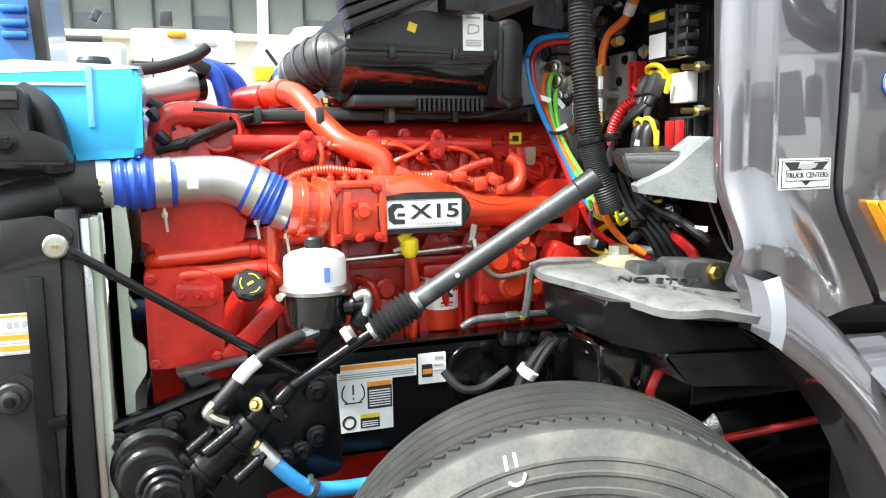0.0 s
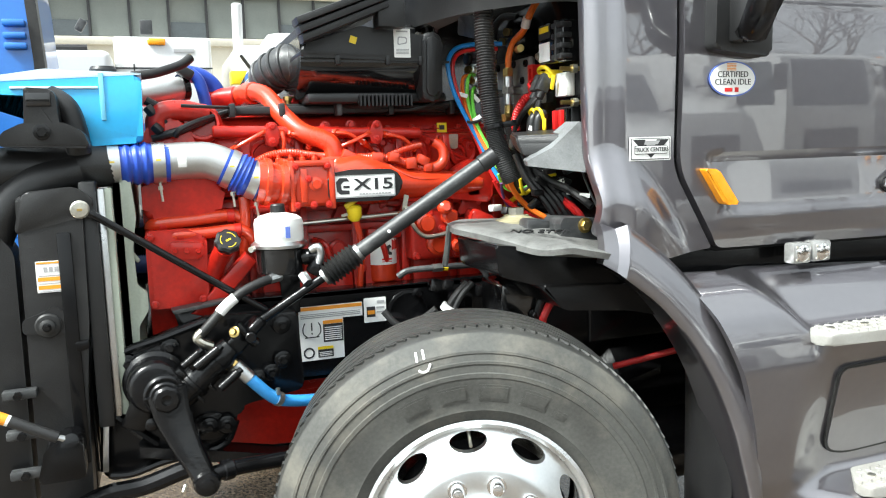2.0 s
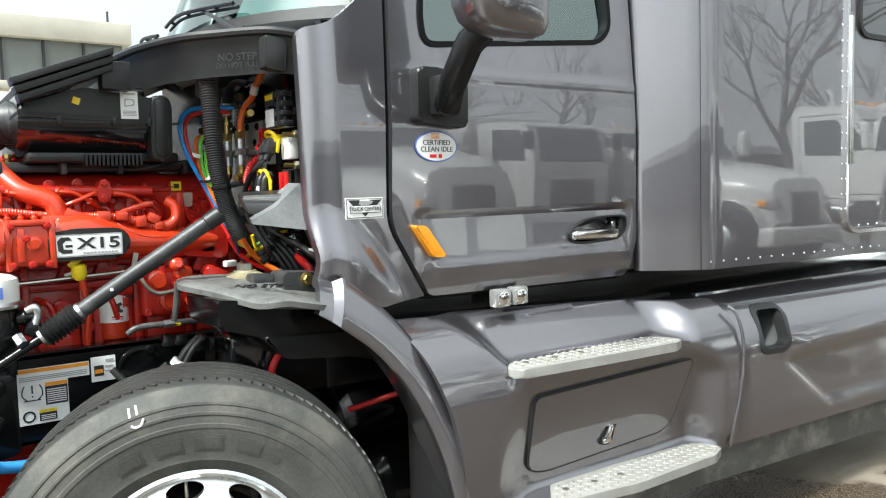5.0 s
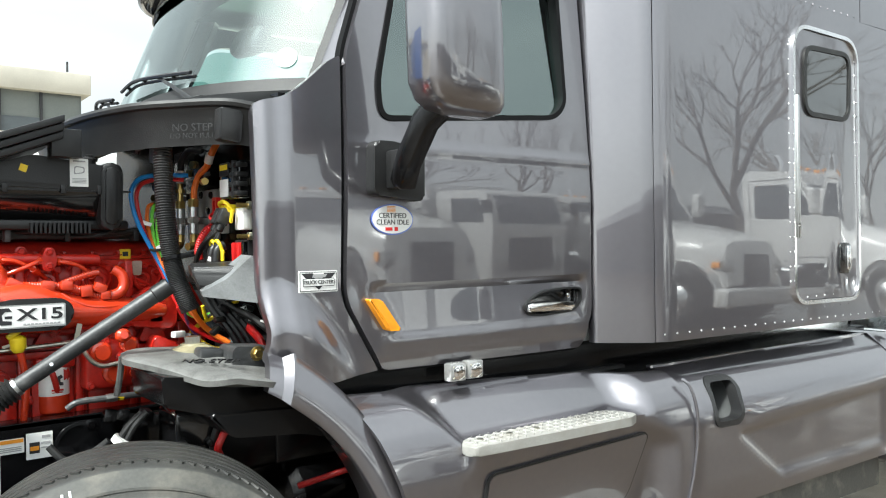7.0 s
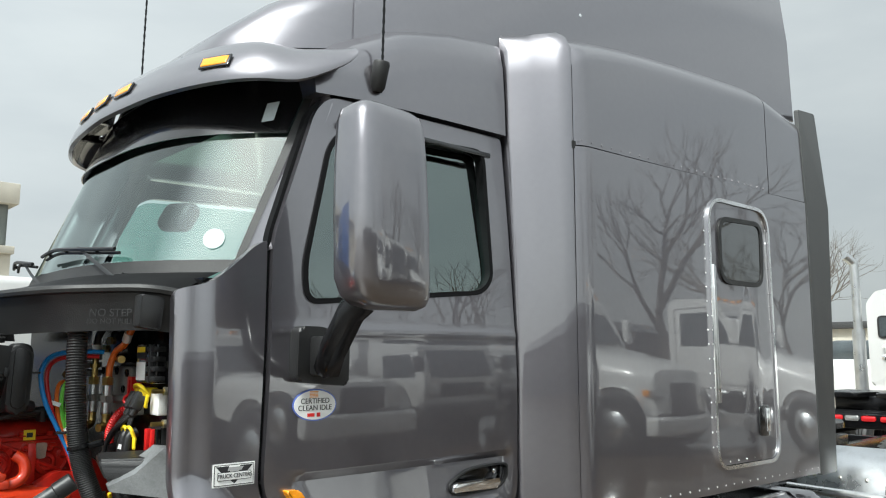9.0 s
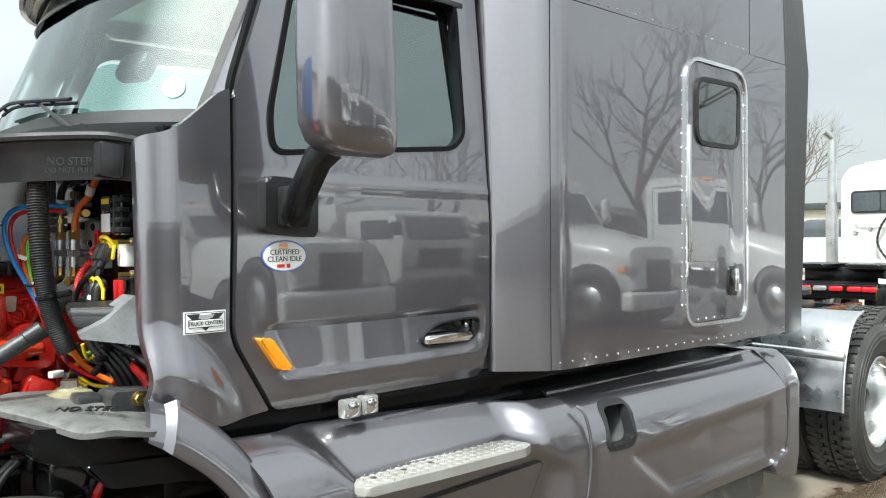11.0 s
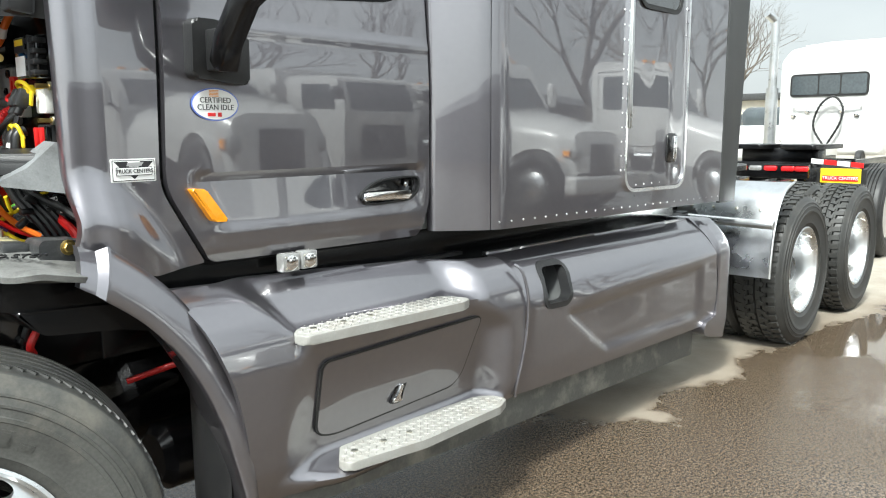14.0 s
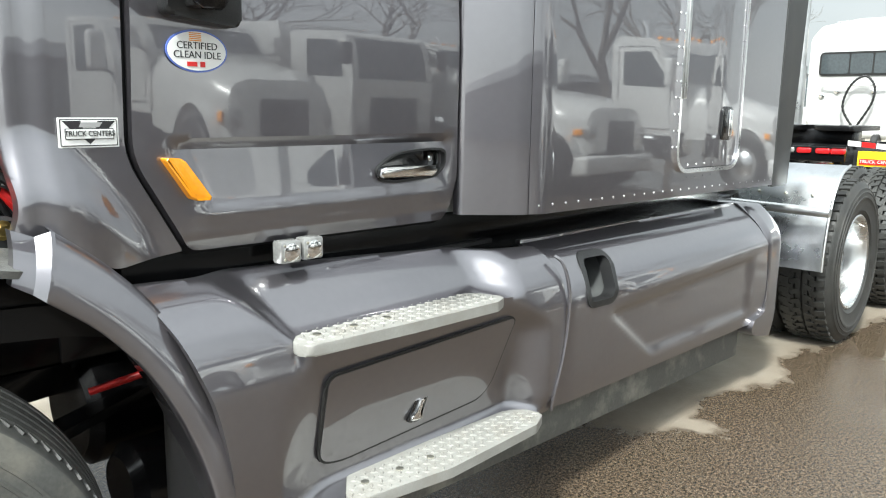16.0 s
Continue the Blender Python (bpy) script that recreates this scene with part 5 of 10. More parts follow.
def tyre_bm(R0, W, rim, steer):
    k = R0 / 0.51
    side = [(rim, -0.012), (rim + 0.012, 0.004), (rim + 0.030, 0.010), (rim + 0.034, 0.015), (rim + 0.040, 0.014), (0.375 * k, 0.026), (0.400 * k, 0.0285), (0.402 * k, 0.0305), (0.412 * k, 0.0305), (0.414 * k, 0.0275),
            (0.432 * k, 0.026), (0.434 * k, 0.0285), (0.440 * k, 0.028), (0.442 * k, 0.0245), (0.456 * k, 0.020), (0.458 * k, 0.022), (0.464 * k, 0.0205), (0.466 * k, 0.016), (0.480 * k, 0.008), (0.492 * k, -0.002), (0.500 * k, -0.010), (0.505 * k, -0.022)]
    n = 5
    tread = []
    for g in range(n):
        c = -0.022 - (W - 0.044) * (g + 1) / (n + 1)
        dpt = 0.014 if steer else 0.02
        tread += [(R0 - 0.001, c + 0.0065), (R0 - dpt, c + 0.004), (R0 - dpt, c - 0.004), (R0 - 0.001, c - 0.0065)]
    other = [(r, -W - h) for r, h in side[::-1]]
    bm = BM()
    lathe(bm, side + tread + other, Matrix(), 96, False)
    return bm


def tread_bits(R0, W, steer):
    """Shoulder bars and centre lugs round the tread, one joined mesh."""
    bm = BM()
    n = 110 if steer else 48
    for k in range(n):
        a = 2 * math.pi * k / n
        rows = ((-0.044, 0.024, 0.008, 52),) if steer else ((-0.040, 0.058, 0.036, 8), (-0.105, 0.050, 0.030, -18), (-W / 2 - 0.03, 0.050, 0.030, 18), (-W + 0.105 - 0.05, 0.050, 0.030, -18), (-W + 0.040, 0.058, 0.036, -8))
        for j, (h, ln, wd, tw) in enumerate(rows):
            m = Matrix.Rotation(a + (0.065 if j % 2 else 0), 4, "Z") @ Matrix.Translation((R0 - (0.002 if steer else 0.004), 0, h)) @ Matrix.Rotation(radians(tw), 4, "X")
            obox(bm, m, 0.007 if steer else 0.022, wd, ln)
    return bm


def nuts(n, rad, h, size, par, material, turn):
    me = shared("wheel_nut", lathe(BM(), [(size * 1.35, 0), (size * 1.35, size * 0.3), (size, size * 0.32), (size, size * 1.5), (size * 0.75, size * 1.9), (size * 0.3, size * 2.0)], Matrix(), 12), material)
    for k in range(n):
        a = 2 * math.pi * (k + turn) / n
        ob = new("wheel_nut", me)
        ob.parent = par
        ob.matrix_basis = Matrix.Translation((rad * math.cos(a), rad * math.sin(a), h))


def wheel(steer, name, label):
    """A wheel about its local z axis, which points out of the truck; z = 0 at the rim's outer edge."""
    R0, W, rim = (0.485, 0.285, 0.268) if steer else (0.510, 0.28, 0.290)
    if steer:
        prof = [(rim + 0.004, -0.004), (rim + 0.008, 0.006), (rim, 0.010), (rim - 0.010, 0.004), (rim - 0.014, -0.010), (0.258, -0.014), (0.235, 0.000), (0.205, 0.028), (0.188, 0.046), (0.172, 0.052), (0.110, 0.053), (0.100, 0.048), (0.096, 0.02),
                (0.096, 0.0), (0.172, 0.035), (0.20, 0.010), (0.235, -0.018), (0.258, -0.032), (0.262, -0.15), (0.268, -0.22), (0.275, -0.22), (0.272, -0.10), (0.276, -0.03)]
        me = disc_holes(closed_lathe(prof, 72), 10, 0.228, 0.020, 0.044, 0.2)
        hole_h, nut_r, nut_h = 0.05, 0.143, 0.052
    else:
        prof = [(rim + 0.004, -0.004), (rim + 0.008, 0.004), (rim, 0.008), (rim - 0.012, 0.002), (rim - 0.018, -0.012), (0.262, -0.03), (0.258, -0.10), (0.250, -0.150), (0.225, -0.168), (0.19, -0.164), (0.11, -0.160), (0.105, -0.165), (0.100, -0.18),
                (0.19, -0.185), (0.25, -0.185), (0.264, -0.20), (0.270, -0.24), (0.277, -0.24), (0.273, -0.10), (0.278, -0.03)]
        me = disc_holes(closed_lathe(prof, 72), 10, 0.212, 0.020, 0.030, 0.4)
        nut_r, nut_h = 0.143, -0.162
    ob = attach(name, me, ALU, None, "", 40)
    tyre = part("tyre", tyre_bm(R0, W, rim, steer), TYRE if steer else TYRE_D, ob, "black tyre with a dusty sidewall", 40)
    if steer:
        tyre.data.materials.append(TYRE_D)
        for face in tyre.data.polygons:
            if face.center.xy.length > R0 - 0.022 and face.center.z < -0.012:
                face.material_index = 1
    part("tread", tread_bits(R0, W, steer), TYRE_D, tyre, "", 0)["kind"] = "stuff"
    if steer:
        part("hub_cap", lathe(BM(), [(0.098, 0.02), (0.098, 0.085), (0.092, 0.094), (0.060, 0.098), (0.056, 0.108), (0.02, 0.110)], Matrix(), 32), CHROME, ob, "chrome hub cap")
        part("brake_drum", lathe(BM(), [(0.09, -0.02), (0.20, -0.03), (0.215, -0.05), (0.215, -0.22), (0.10, -0.23)], Matrix(), 32), CAST, ob)
    else:
        part("axle_hub", lathe(BM(), [(0.100, -0.19), (0.100, -0.10), (0.090, -0.088), (0.080, -0.086), (0.078, -0.078), (0.02, -0.076)], Matrix(), 28), CAST, ob, "dark axle end")
        part("brake_drum", lathe(BM(), [(0.10, -0.20), (0.22, -0.20), (0.22, -0.40)], Matrix(), 28), CAST, ob)
    nuts(10, nut_r, nut_h, 0.0165, ob, CHROME, 0.71 if steer else 0.5)
    # valve stem
    a = radians(80)
    part("valve_stem", rod(BM(), (0.248 * math.cos(a), 0.248 * math.sin(a), -0.03), (0.225 * math.cos(a), 0.225 * math.sin(a), 0.03), 0.004, 6), ZINC, ob)
    return ob


SPIN = Matrix.Rotation(radians(90), 4, "X")


def hang(w, m):
    w.parent = truck
    w.matrix_parent_inverse = Matrix.Translation(ROOTS[truck.name]).inverted()
    w.matrix_basis = m
    return w


# the front wheels are steered towards the near side
STEER = Matrix.Rotation(radians(-17), 4, "Z")
fw = hang(wheel(True, "front_wheel", ""), Matrix.Translation((1.088, 1.619, 0.483)) @ STEER @ SPIN @ Matrix.Rotation(radians(15), 4, "Z"))
fw["label"] = "polished aluminium front wheel"
tyre0 = [c for c in fw.children if c.name.startswith("tyre")][0]


def sidewall(r):
    """Height of the front tyre's side above its rim edge."""
    return eased(r, ((0.308, 0.014), (0.357, 0.026), (0.380, 0.0285), (0.420, 0.0275), (0.443, 0.0175), (0.457, 0.008), (0.468, -0.002)))


# raised moulded outlines where the tyre carries its lettering, and a chalk mark
for ang, wdt in ((99, 12.5), (84, 12.5), (68.8, 13.0), (53, 12.0), (42, 6.0)):
    r0, r1 = (0.326, 0.366) if wdt > 7 else (0.327, 0.348)

    def outline(m, g):
        p = []
        for s in (0, 1):
            for q in range(5):
                a = radians(ang + (wdt / 2 * 0.88 - m) * (1 - q / 2) * (1 if s == 0 else -1))
                rr = r0 + g if s == 0 else r1 - g
                p.append((rr * math.cos(a), rr * math.sin(a)))
        return p
    bar = BM()
    prism(bar, outline(0, 0), -0.004, 0.0012, "z")
    prism(bar, outline(1.0, 0.006), -0.004, 0.0021, "z")
    for vert in bar.verts:
        vert.co.z += sidewall(vert.co.xy.length)
    part("moulded_bar", bar, TYRE, tyre0)
chalk = BM()
for pts in (((101.2, 0.460), (101.6, 0.440)), ((99.2, 0.461), (99.4, 0.441)), ((102.0, 0.424), (101.0, 0.417), (99.2, 0.418), (98.0, 0.430))):
    tube(chalk, [(r * math.cos(radians(a - 9)), r * math.sin(radians(a - 9)), sidewall(r) + 0.001) for a, r in pts], 0.0030, 6, 4)
part("chalk_mark", chalk, WHITE, tyre0, "white chalk mark")

rear = wheel(False, "rear_wheel", "")
rear["label"] = "polished aluminium rear wheel with a lugged tyre"
hang(rear, Matrix.Translation((6.215, 1.462, 0.505)) @ SPIN)


def wheel_copy(src, m):
    return copy_thing(src, m)


wheel_copy(rear, Matrix.Translation((7.540, 1.462, 0.505)) @ SPIN)
wheel_copy(rear, Matrix.Translation((6.215, 1.805, 0.505)) @ SPIN)
wheel_copy(rear, Matrix.Translation((7.540, 1.805, 0.505)) @ SPIN)
FLIP = Matrix.Rotation(radians(180), 4, "Z")
for x in (6.215, 7.540):
    wheel_copy(rear, Matrix.Translation((x, 2 * YC - 1.462, 0.505)) @ FLIP @ SPIN)
wheel_copy(fw, Matrix.Translation((1.088, 2 * YC - 1.619, 0.483)) @ STEER @ FLIP @ SPIN)

# ---- chassis behind the cab ----
for y in (2.245, 2 * YC - 2.245 - 0.07):
    part("frame_rail", box(BM(), 1.75, 8.35, y, y + 0.07, 0.72, 0.99, 0.006), BLACK, truck, "black chassis frame rail")
part("rear_crossmember", box(BM(), 8.22, 8.30, 2.26, 2 * YC - 2.26, 0.74, 0.97, 0.006), BLACK, truck)
for x in (6.215, 7.540):
    part("rear_axle", rod(BM(), (x, 1.70, 0.505), (x, 2 * YC - 1.70, 0.505), 0.085, 16), CAST, truck)
    part("axle_bowl", lathe(BM(), [(0.05, -0.20), (0.20, -0.12), (0.22, 0.0), (0.20, 0.12), (0.05, 0.20)], Matrix.Translation((x, YC, 0.505)), 24), CAST, truck)
qp = [(5.515, 0.545), (5.525, 0.70), (5.560, 0.86), (5.63, 1.0), (5.73, 1.085), (5.86, 1.12), (5.865, 1.113), (5.735, 1.077), (5.638, 0.994), (5.568, 0.857), (5.533, 0.70), (5.523, 0.545)]
qf = part("quarter_fender", prism(BM(), qp, 1.440, 2.10), FENDER, truck, "bare aluminium quarter fender ahead of the rear wheel", 50)
part("fender_edge", tube(BM(), [(x - 0.004, 1.440, z) for x, z in qp[:6]], 0.008, 8, 4), ALU, qf)
part("fender_bracket", rod(BM(), (5.44, 1.405, 0.885), (5.44, 2.24, 0.905), 0.026, 18, 0.003), ALU, qf, "bright tubular fender bracket")
for dy in (0.1, 0.25, 0.4, 0.55):
    part("fender_bolt", lathe(BM(), [(0.010, 0), (0.010, 0.004), (0.006, 0.006)], frame_at((5.60, 1.45 + dy, 0.96), (-0.85, 0, 0.5)), 8), ZINC, qf)
part("battery_box", box(BM(), 5.16, 5.45, 1.95, 2.24, 0.62, 0.94, 0.01), BLACK, truck, "black battery box")
part("deck_plate", box(BM(), 5.12, 5.60, 2.0, 3.3, 0.995, 1.005, 0.002), ALUR, truck, "aluminium deck plate")
fifth = part("fifth_wheel_base", box(BM(), 6.55, 7.25, 2.25, 3.09, 0.99, 1.07, 0.01), CAST, truck, "black greasy fifth wheel")
part("fifth_wheel_plate", prism(BM(), rounded([(6.40, 2.22), (7.05, 2.20), (7.40, 2.35), (7.40, 2.55), (7.0, 2.64), (7.0, 2.70), (7.40, 2.79), (7.40, 2.99), (7.05, 3.14), (6.40, 3.12)], 0.05), 1.13, 1.17, "z", bev=0.006), CAST, fifth)
part("fifth_wheel_stand", box(BM(), 6.75, 6.95, 2.30, 3.04, 1.06, 1.14, 0.02), CAST, fifth)

# ---- the red diesel engine ----
engine = thing("diesel_engine", (0.95, YC, 0.55), "red-painted six-cylinder diesel engine in the open engine bay", "engine")
rnd = random.Random(5)

blk = BM()
box(blk, 0.47, 1.46, 2.37, 2.96, 0.66, 1.245, 0.012)
block = part("engine_block", blk, RED, engine, "red ribbed engine block")
for k in range(6):
    x = 0.56 + 0.155 * k
    part("block_panel", prism(BM(), rounded([(x, 0.72), (x + 0.10, 0.72), (x + 0.115, 0.98), (x + 0.10, 1.10), (x, 1.10)], 0.02), 2.345, 2.40, bev=0.006), RED, block)
    part("block_rib", box(BM(), x + 0.118, x + 0.140, 2.340, 2.40, 0.68, 1.22, 0.005), RED, block)
for z in (0.70, 1.135, 1.20):
    part("block_rail", box(BM(), 0.48, 1.455, 2.345, 2.40, z, z + 0.022, 0.005), RED, block)
head = BM()
box(head, 0.475, 1.455, 2.385, 2.95, 1.25, 1.425, 0.010)
for k in range(6):
    x = 0.535 + 0.155 * k
    lathe(head, [(0.050, 0), (0.050, 0.012), (0.040, 0.020), (0.036, 0.006), (0.01, 0.004)], frame_at((x + 0.06, 2.387, 1.365), (0, -1, 0)), 22)
    box(head, x - 0.012, x + 0.014, 2.365, 2.40, 1.255, 1.42, 0.006)
    box(head, x + 0.02, x + 0.10, 2.372, 2.39, 1.262, 1.292, 0.006)
cyl_head = part("cylinder_head", head, RED, engine, "red cylinder head")
cover = BM()
prism(cover, rounded([(2.42, 1.425), (2.92, 1.425), (2.90, 1.478), (2.80, 1.502), (2.54, 1.502), (2.44, 1.478)], 0.02), 0.47, 1.46, "x", bev=0.012, seg=3)
box(cover, 0.465, 1.465, 2.400, 2.94, 1.420, 1.436, 0.004)
vc = part("valve_cover", cover, RED, engine, "red valve cover")
bm_ = shared("bolt_head", bolt(BM(), (0, 0, 0), (0, 0, 1), 0.009, 0.012), RED)
for k in range(13):
    piece("bolt_head", bm_, vc, frame_at((0.49 + 0.08 * k, 2.408, 1.437), (0, -0.15, 1)))
for k in range(7):
    piece("bolt_head", bm_, cyl_head, frame_at((0.52 + 0.155 * k, 2.384, 1.405), (0, -1, 0)))
    piece("bolt_head", bm_, cyl_head, frame_at((0.54 + 0.148 * k, 2.384, 1.272), (0, -1, 0)))
for k in range(34):
    x, z = rnd.uniform(0.52, 1.42), rnd.choice((0.71, 0.84, 0.95, 1.02, 1.147, 1.21)) + rnd.uniform(-0.01, 0.01)
    piece("bolt_head", bm_, block, frame_at((x, 2.343, z), (0, -1, 0)) @ Matrix.Scale(rnd.uniform(0.8, 1.35), 4))

# fuel lines: short thin pipes from rail to head, with their nuts
rail = part("fuel_rail", rod(BM(), (0.60, 2.352, 1.440), (1.22, 2.352, 1.424), 0.017, 16, 0.004), RED, engine, "red fuel rail")
for k, x in enumerate((0.763, 1.072)):
    part("rail_clamp", prism(BM(), rounded([(x - 0.016, 1.395), (x + 0.012, 1.392), (x + 0.022, 1.425), (x + 0.014, 1.462), (x - 0.008, 1.464), (x - 0.022, 1.430)], 0.008), 2.322, 2.375, bev=0.005), RED, rail, "cast rail clamp")
    for z in (1.408, 1.450):
        piece("bolt_head", bm_, rail, frame_at((x, 2.322, z), (0, -1, 0)) @ Matrix.Scale(0.9, 4))
LINES = (((0.747, 1.437), (0.700, 1.415), (0.661, 1.393), (0.635, 1.372)), ((0.790, 1.436), (0.795, 1.405), (0.790, 1.378), (0.770, 1.362)), ((0.815, 1.430), (0.850, 1.418), (0.868, 1.39), (0.868, 1.368)),
         ((1.057, 1.428), (1.010, 1.408), (0.964, 1.388), (0.930, 1.368)), ((0.945, 1.430), (0.985, 1.424), (1.03, 1.40), (1.072, 1.372)), ((1.094, 1.423), (1.153, 1.407), (1.190, 1.375), (1.204, 1.354)))
for pts in LINES:
    pp = [(pts[0][0], 2.345, pts[0][1]), (pts[0][0] * 0.75 + pts[1][0] * 0.25, 2.322, pts[0][1] * 0.8 + pts[1][1] * 0.2), (pts[1][0], 2.318, pts[1][1]), (pts[2][0], 2.328, pts[2][1]), (pts[3][0], 2.372, pts[3][1])]
    line = part("fuel_line", tube(BM(), pp, 0.0060, 10, 6), RED2, engine, "thin bent fuel pipe")
    d0 = (Vector(pp[1]) - Vector(pp[0])).normalized()
    part("line_nut", rod(BM(), Vector(pp[0]), Vector(pp[0]) + d0 * 0.022, 0.0115, 6), RED2, line)
    part("line_nut", rod(BM(), Vector(pp[3]), Vector(pp[3]).lerp(Vector(pp[4]), 0.35), 0.0105, 6), RED2, line)
for x in (0.868, 1.076, 1.354, 0.68, 1.22):
    part("injector_port", lathe(BM(), [(0.030, 0), (0.030, 0.006), (0.024, 0.012), (0.016, 0.012), (0.014, 0.004), (0.004, 0.004)], frame_at((x, 2.386, 1.358), (0, -1, 0.1)), 20), RED, cyl_head)
for x, z in ((1.008, 1.452), (1.206, 1.398), (1.104, 1.397), (1.249, 1.396), (0.93, 1.45), (0.83, 1.455), (1.36, 1.40), (1.40, 1.38)):
    piece("bolt_head", bm_, cyl_head, frame_at((x, 2.384, z), (0, -1, 0)) @ Matrix.Scale(1.2, 4))
part("head_rib", tube(BM(), [(1.215, 2.378, 1.425), (1.28, 2.374, 1.392), (1.35, 2.374, 1.352), (1.41, 2.378, 1.325)], 0.006, 8, 5), RED, cyl_head)

# front gear case and its lower box
gc = BM()
prism(gc, rounded([(0.402, 0.66), (0.500, 0.66), (0.560, 0.90), (0.560, 1.40), (0.520, 1.48), (0.440, 1.48), (0.400, 1.40)], 0.03), 2.34, 2.98, bev=0.012)
case = part("gear_case", gc, RED, engine, "red front gear case")
gb2 = BM()
prism(gb2, rounded([(0.402, 0.965), (0.555, 0.968), (0.560, 1.155), (0.505, 1.180), (0.402, 1.178)], 0.012), 2.245, 2.36, bev=0.012)
lowbox = part("gear_case_box", gb2, RED, case)
prism_b = BM()
prism(prism_b, rounded([(0.462, 1.100), (0.545, 1.095), (0.552, 1.142), (0.462, 1.148)], 0.012), 2.232, 2.26, bev=0.006)
part("box_cover", prism_b, RED, lowbox)
for x, z in ((0.475, 1.122), (0.505, 1.12), (0.535, 1.118), (0.415, 0.98), (0.54, 0.985), (0.415, 1.16)):
    piece("bolt_head", bm_, lowbox, frame_at((x, 2.236, z), (0, -1, 0)) @ Matrix.Scale(0.85, 4))
cv = BM()
prism(cv, rounded([(0.400, 1.205), (0.600, 1.198), (0.625, 1.300), (0.540, 1.330), (0.405, 1.325)], 0.03), 2.275, 2.40, bev=0.018, seg=3)
part("breather_cover", cv, RED, engine, "red rounded side cover")
ol = [(0.455, 2.36, 1.43), (0.455, 2.36, 1.475), (0.480, 2.36, 1.498), (0.540, 2.365, 1.498), (0.585, 2.38, 1.485)]
part("water_elbow", tube(BM(), ol, 0.030, 14, 5), RED, engine, "thick red water elbow")
part("thermostat_housing", lathe(BM(), [(0.055, 0), (0.055, 0.03), (0.047, 0.04), (0.040, 0.04), (0.036, 0.02), (0.01, 0.018)], frame_at((0.575, 2.395, 1.462), (0, -1, 0.1)), 26), RED, engine)
for p0, p1, r in (((0.428, 2.285, 1.192), (0.640, 2.285, 1.205), 0.0175), ((0.470, 2.262, 1.160), (0.655, 2.265, 1.166), 0.0165)):
    pts = [Vector(p0) + Vector((-0.008, 0.06, -0.02)), Vector(p0), Vector(p0).lerp(Vector(p1), 0.5), Vector(p1), Vector(p1) + Vector((0.03, 0.01, -0.035))]
    pipe = part("water_pipe", tube(BM(), pts, r, 14, 6), RED2, engine, "red water pipe")
    part("pipe_collar", rod(BM(), Vector(p0) + Vector((0.012, 0, 0)), Vector(p0) + Vector((0.032, 0, 0.001)), r * 1.22, 14, 0.002), RED, pipe)
    part("pipe_collar", rod(BM(), Vector(p1) - Vector((0.02, 0, 0)), p1, r * 1.22, 14, 0.002), RED, pipe)
part("drain_pipe", tube(BM(), [(0.668, 2.28, 1.255), (0.668, 2.275, 1.20), (0.664, 2.28, 1.13), (0.66, 2.30, 1.05)], 0.016, 12, 5), RED2, engine)
part("front_brace", prism(BM(), [(0.505, 0.945), (0.555, 0.930), (0.690, 1.075), (0.660, 1.105)], 2.235, 2.275, bev=0.008), RED, engine, "red diagonal brace")
neck = part("oil_filler_neck", tube(BM(), [(0.565, 2.28, 1.03), (0.585, 2.24, 1.085), (0.602, 2.195, 1.125)], 0.026, 16, 5), RED, engine, "red oil filler neck")
ocm = frame_at((0.607, 2.185, 1.138), (0.12, -0.85, 0.5)) @ Matrix.Scale(0.80, 4)
ocap = BM()
rings = []
for r, h in ((0.040, 0.0), (0.042, 0.008), (0.042, 0.022), (0.036, 0.028), (0.034, 0.030)):
    rings.append([ocm @ Vector(((r + 0.002 * math.cos(8 * a)) * math.cos(a), (r + 0.002 * math.cos(8 * a)) * math.sin(a), h)) for a in (2 * math.pi * k / 48 for k in range(48))])
oilcap = part("oil_filler_cap", loft(ocap, rings), PLAST, neck, "black lobed oil filler cap with yellow marks")
for a0 in (20, 140, 260):
    part("cap_mark", tube(BM(), [ocm @ Vector((0.026 * math.cos(radians(a0 + 9 * j)), 0.026 * math.sin(radians(a0 + 9 * j)), 0.0305)) for j in range(9)], 0.0012, 5, 1), YELLOW, oilcap)
part("cap_symbol", obox(BM(), ocm @ pose(0, 0, 0.031, 0, 0, 25), 0.018, 0.006, 0.001), YELLOW, oilcap, "", 0)

# intake side: flange, mixer, manifold
fl = lathe(BM(), [(0.060, 0), (0.060, 0.020), (0.066, 0.022), (0.066, 0.034), (0.058, 0.036), (0.055, 0.060), (0.070, 0.064), (0.070, 0.078), (0.062, 0.080), (0.06, 0.10)], frame_at((0.700, 2.250, 1.300), (0.985, 0.08, -0.14)), 36)
part("intake_flange", fl, RED2, engine, "red intake flange")
mx = BM()
box(mx, 0.795, 0.905, 2.205, 2.33, 1.222, 1.345, 0.014, 3)
box(mx, 0.786, 0.800, 2.195, 2.34, 1.212, 1.352, 0.004)
box(mx, 0.896, 0.912, 2.195, 2.34, 1.215, 1.352, 0.004)
box(mx, 0.80, 0.90, 2.195, 2.25, 1.336, 1.352, 0.004)
lathe(mx, [(0.020, 0), (0.020, 0.010), (0.012, 0.012), (0.012, 0.022)], frame_at((0.858, 2.207, 1.285), (0, -1, 0)), 16)
box(mx, 0.815, 0.835, 2.196, 2.21, 1.235, 1.33, 0.004)
mixer = part("mixer_body", mx, RED2, engine, "red cast air mixer body")
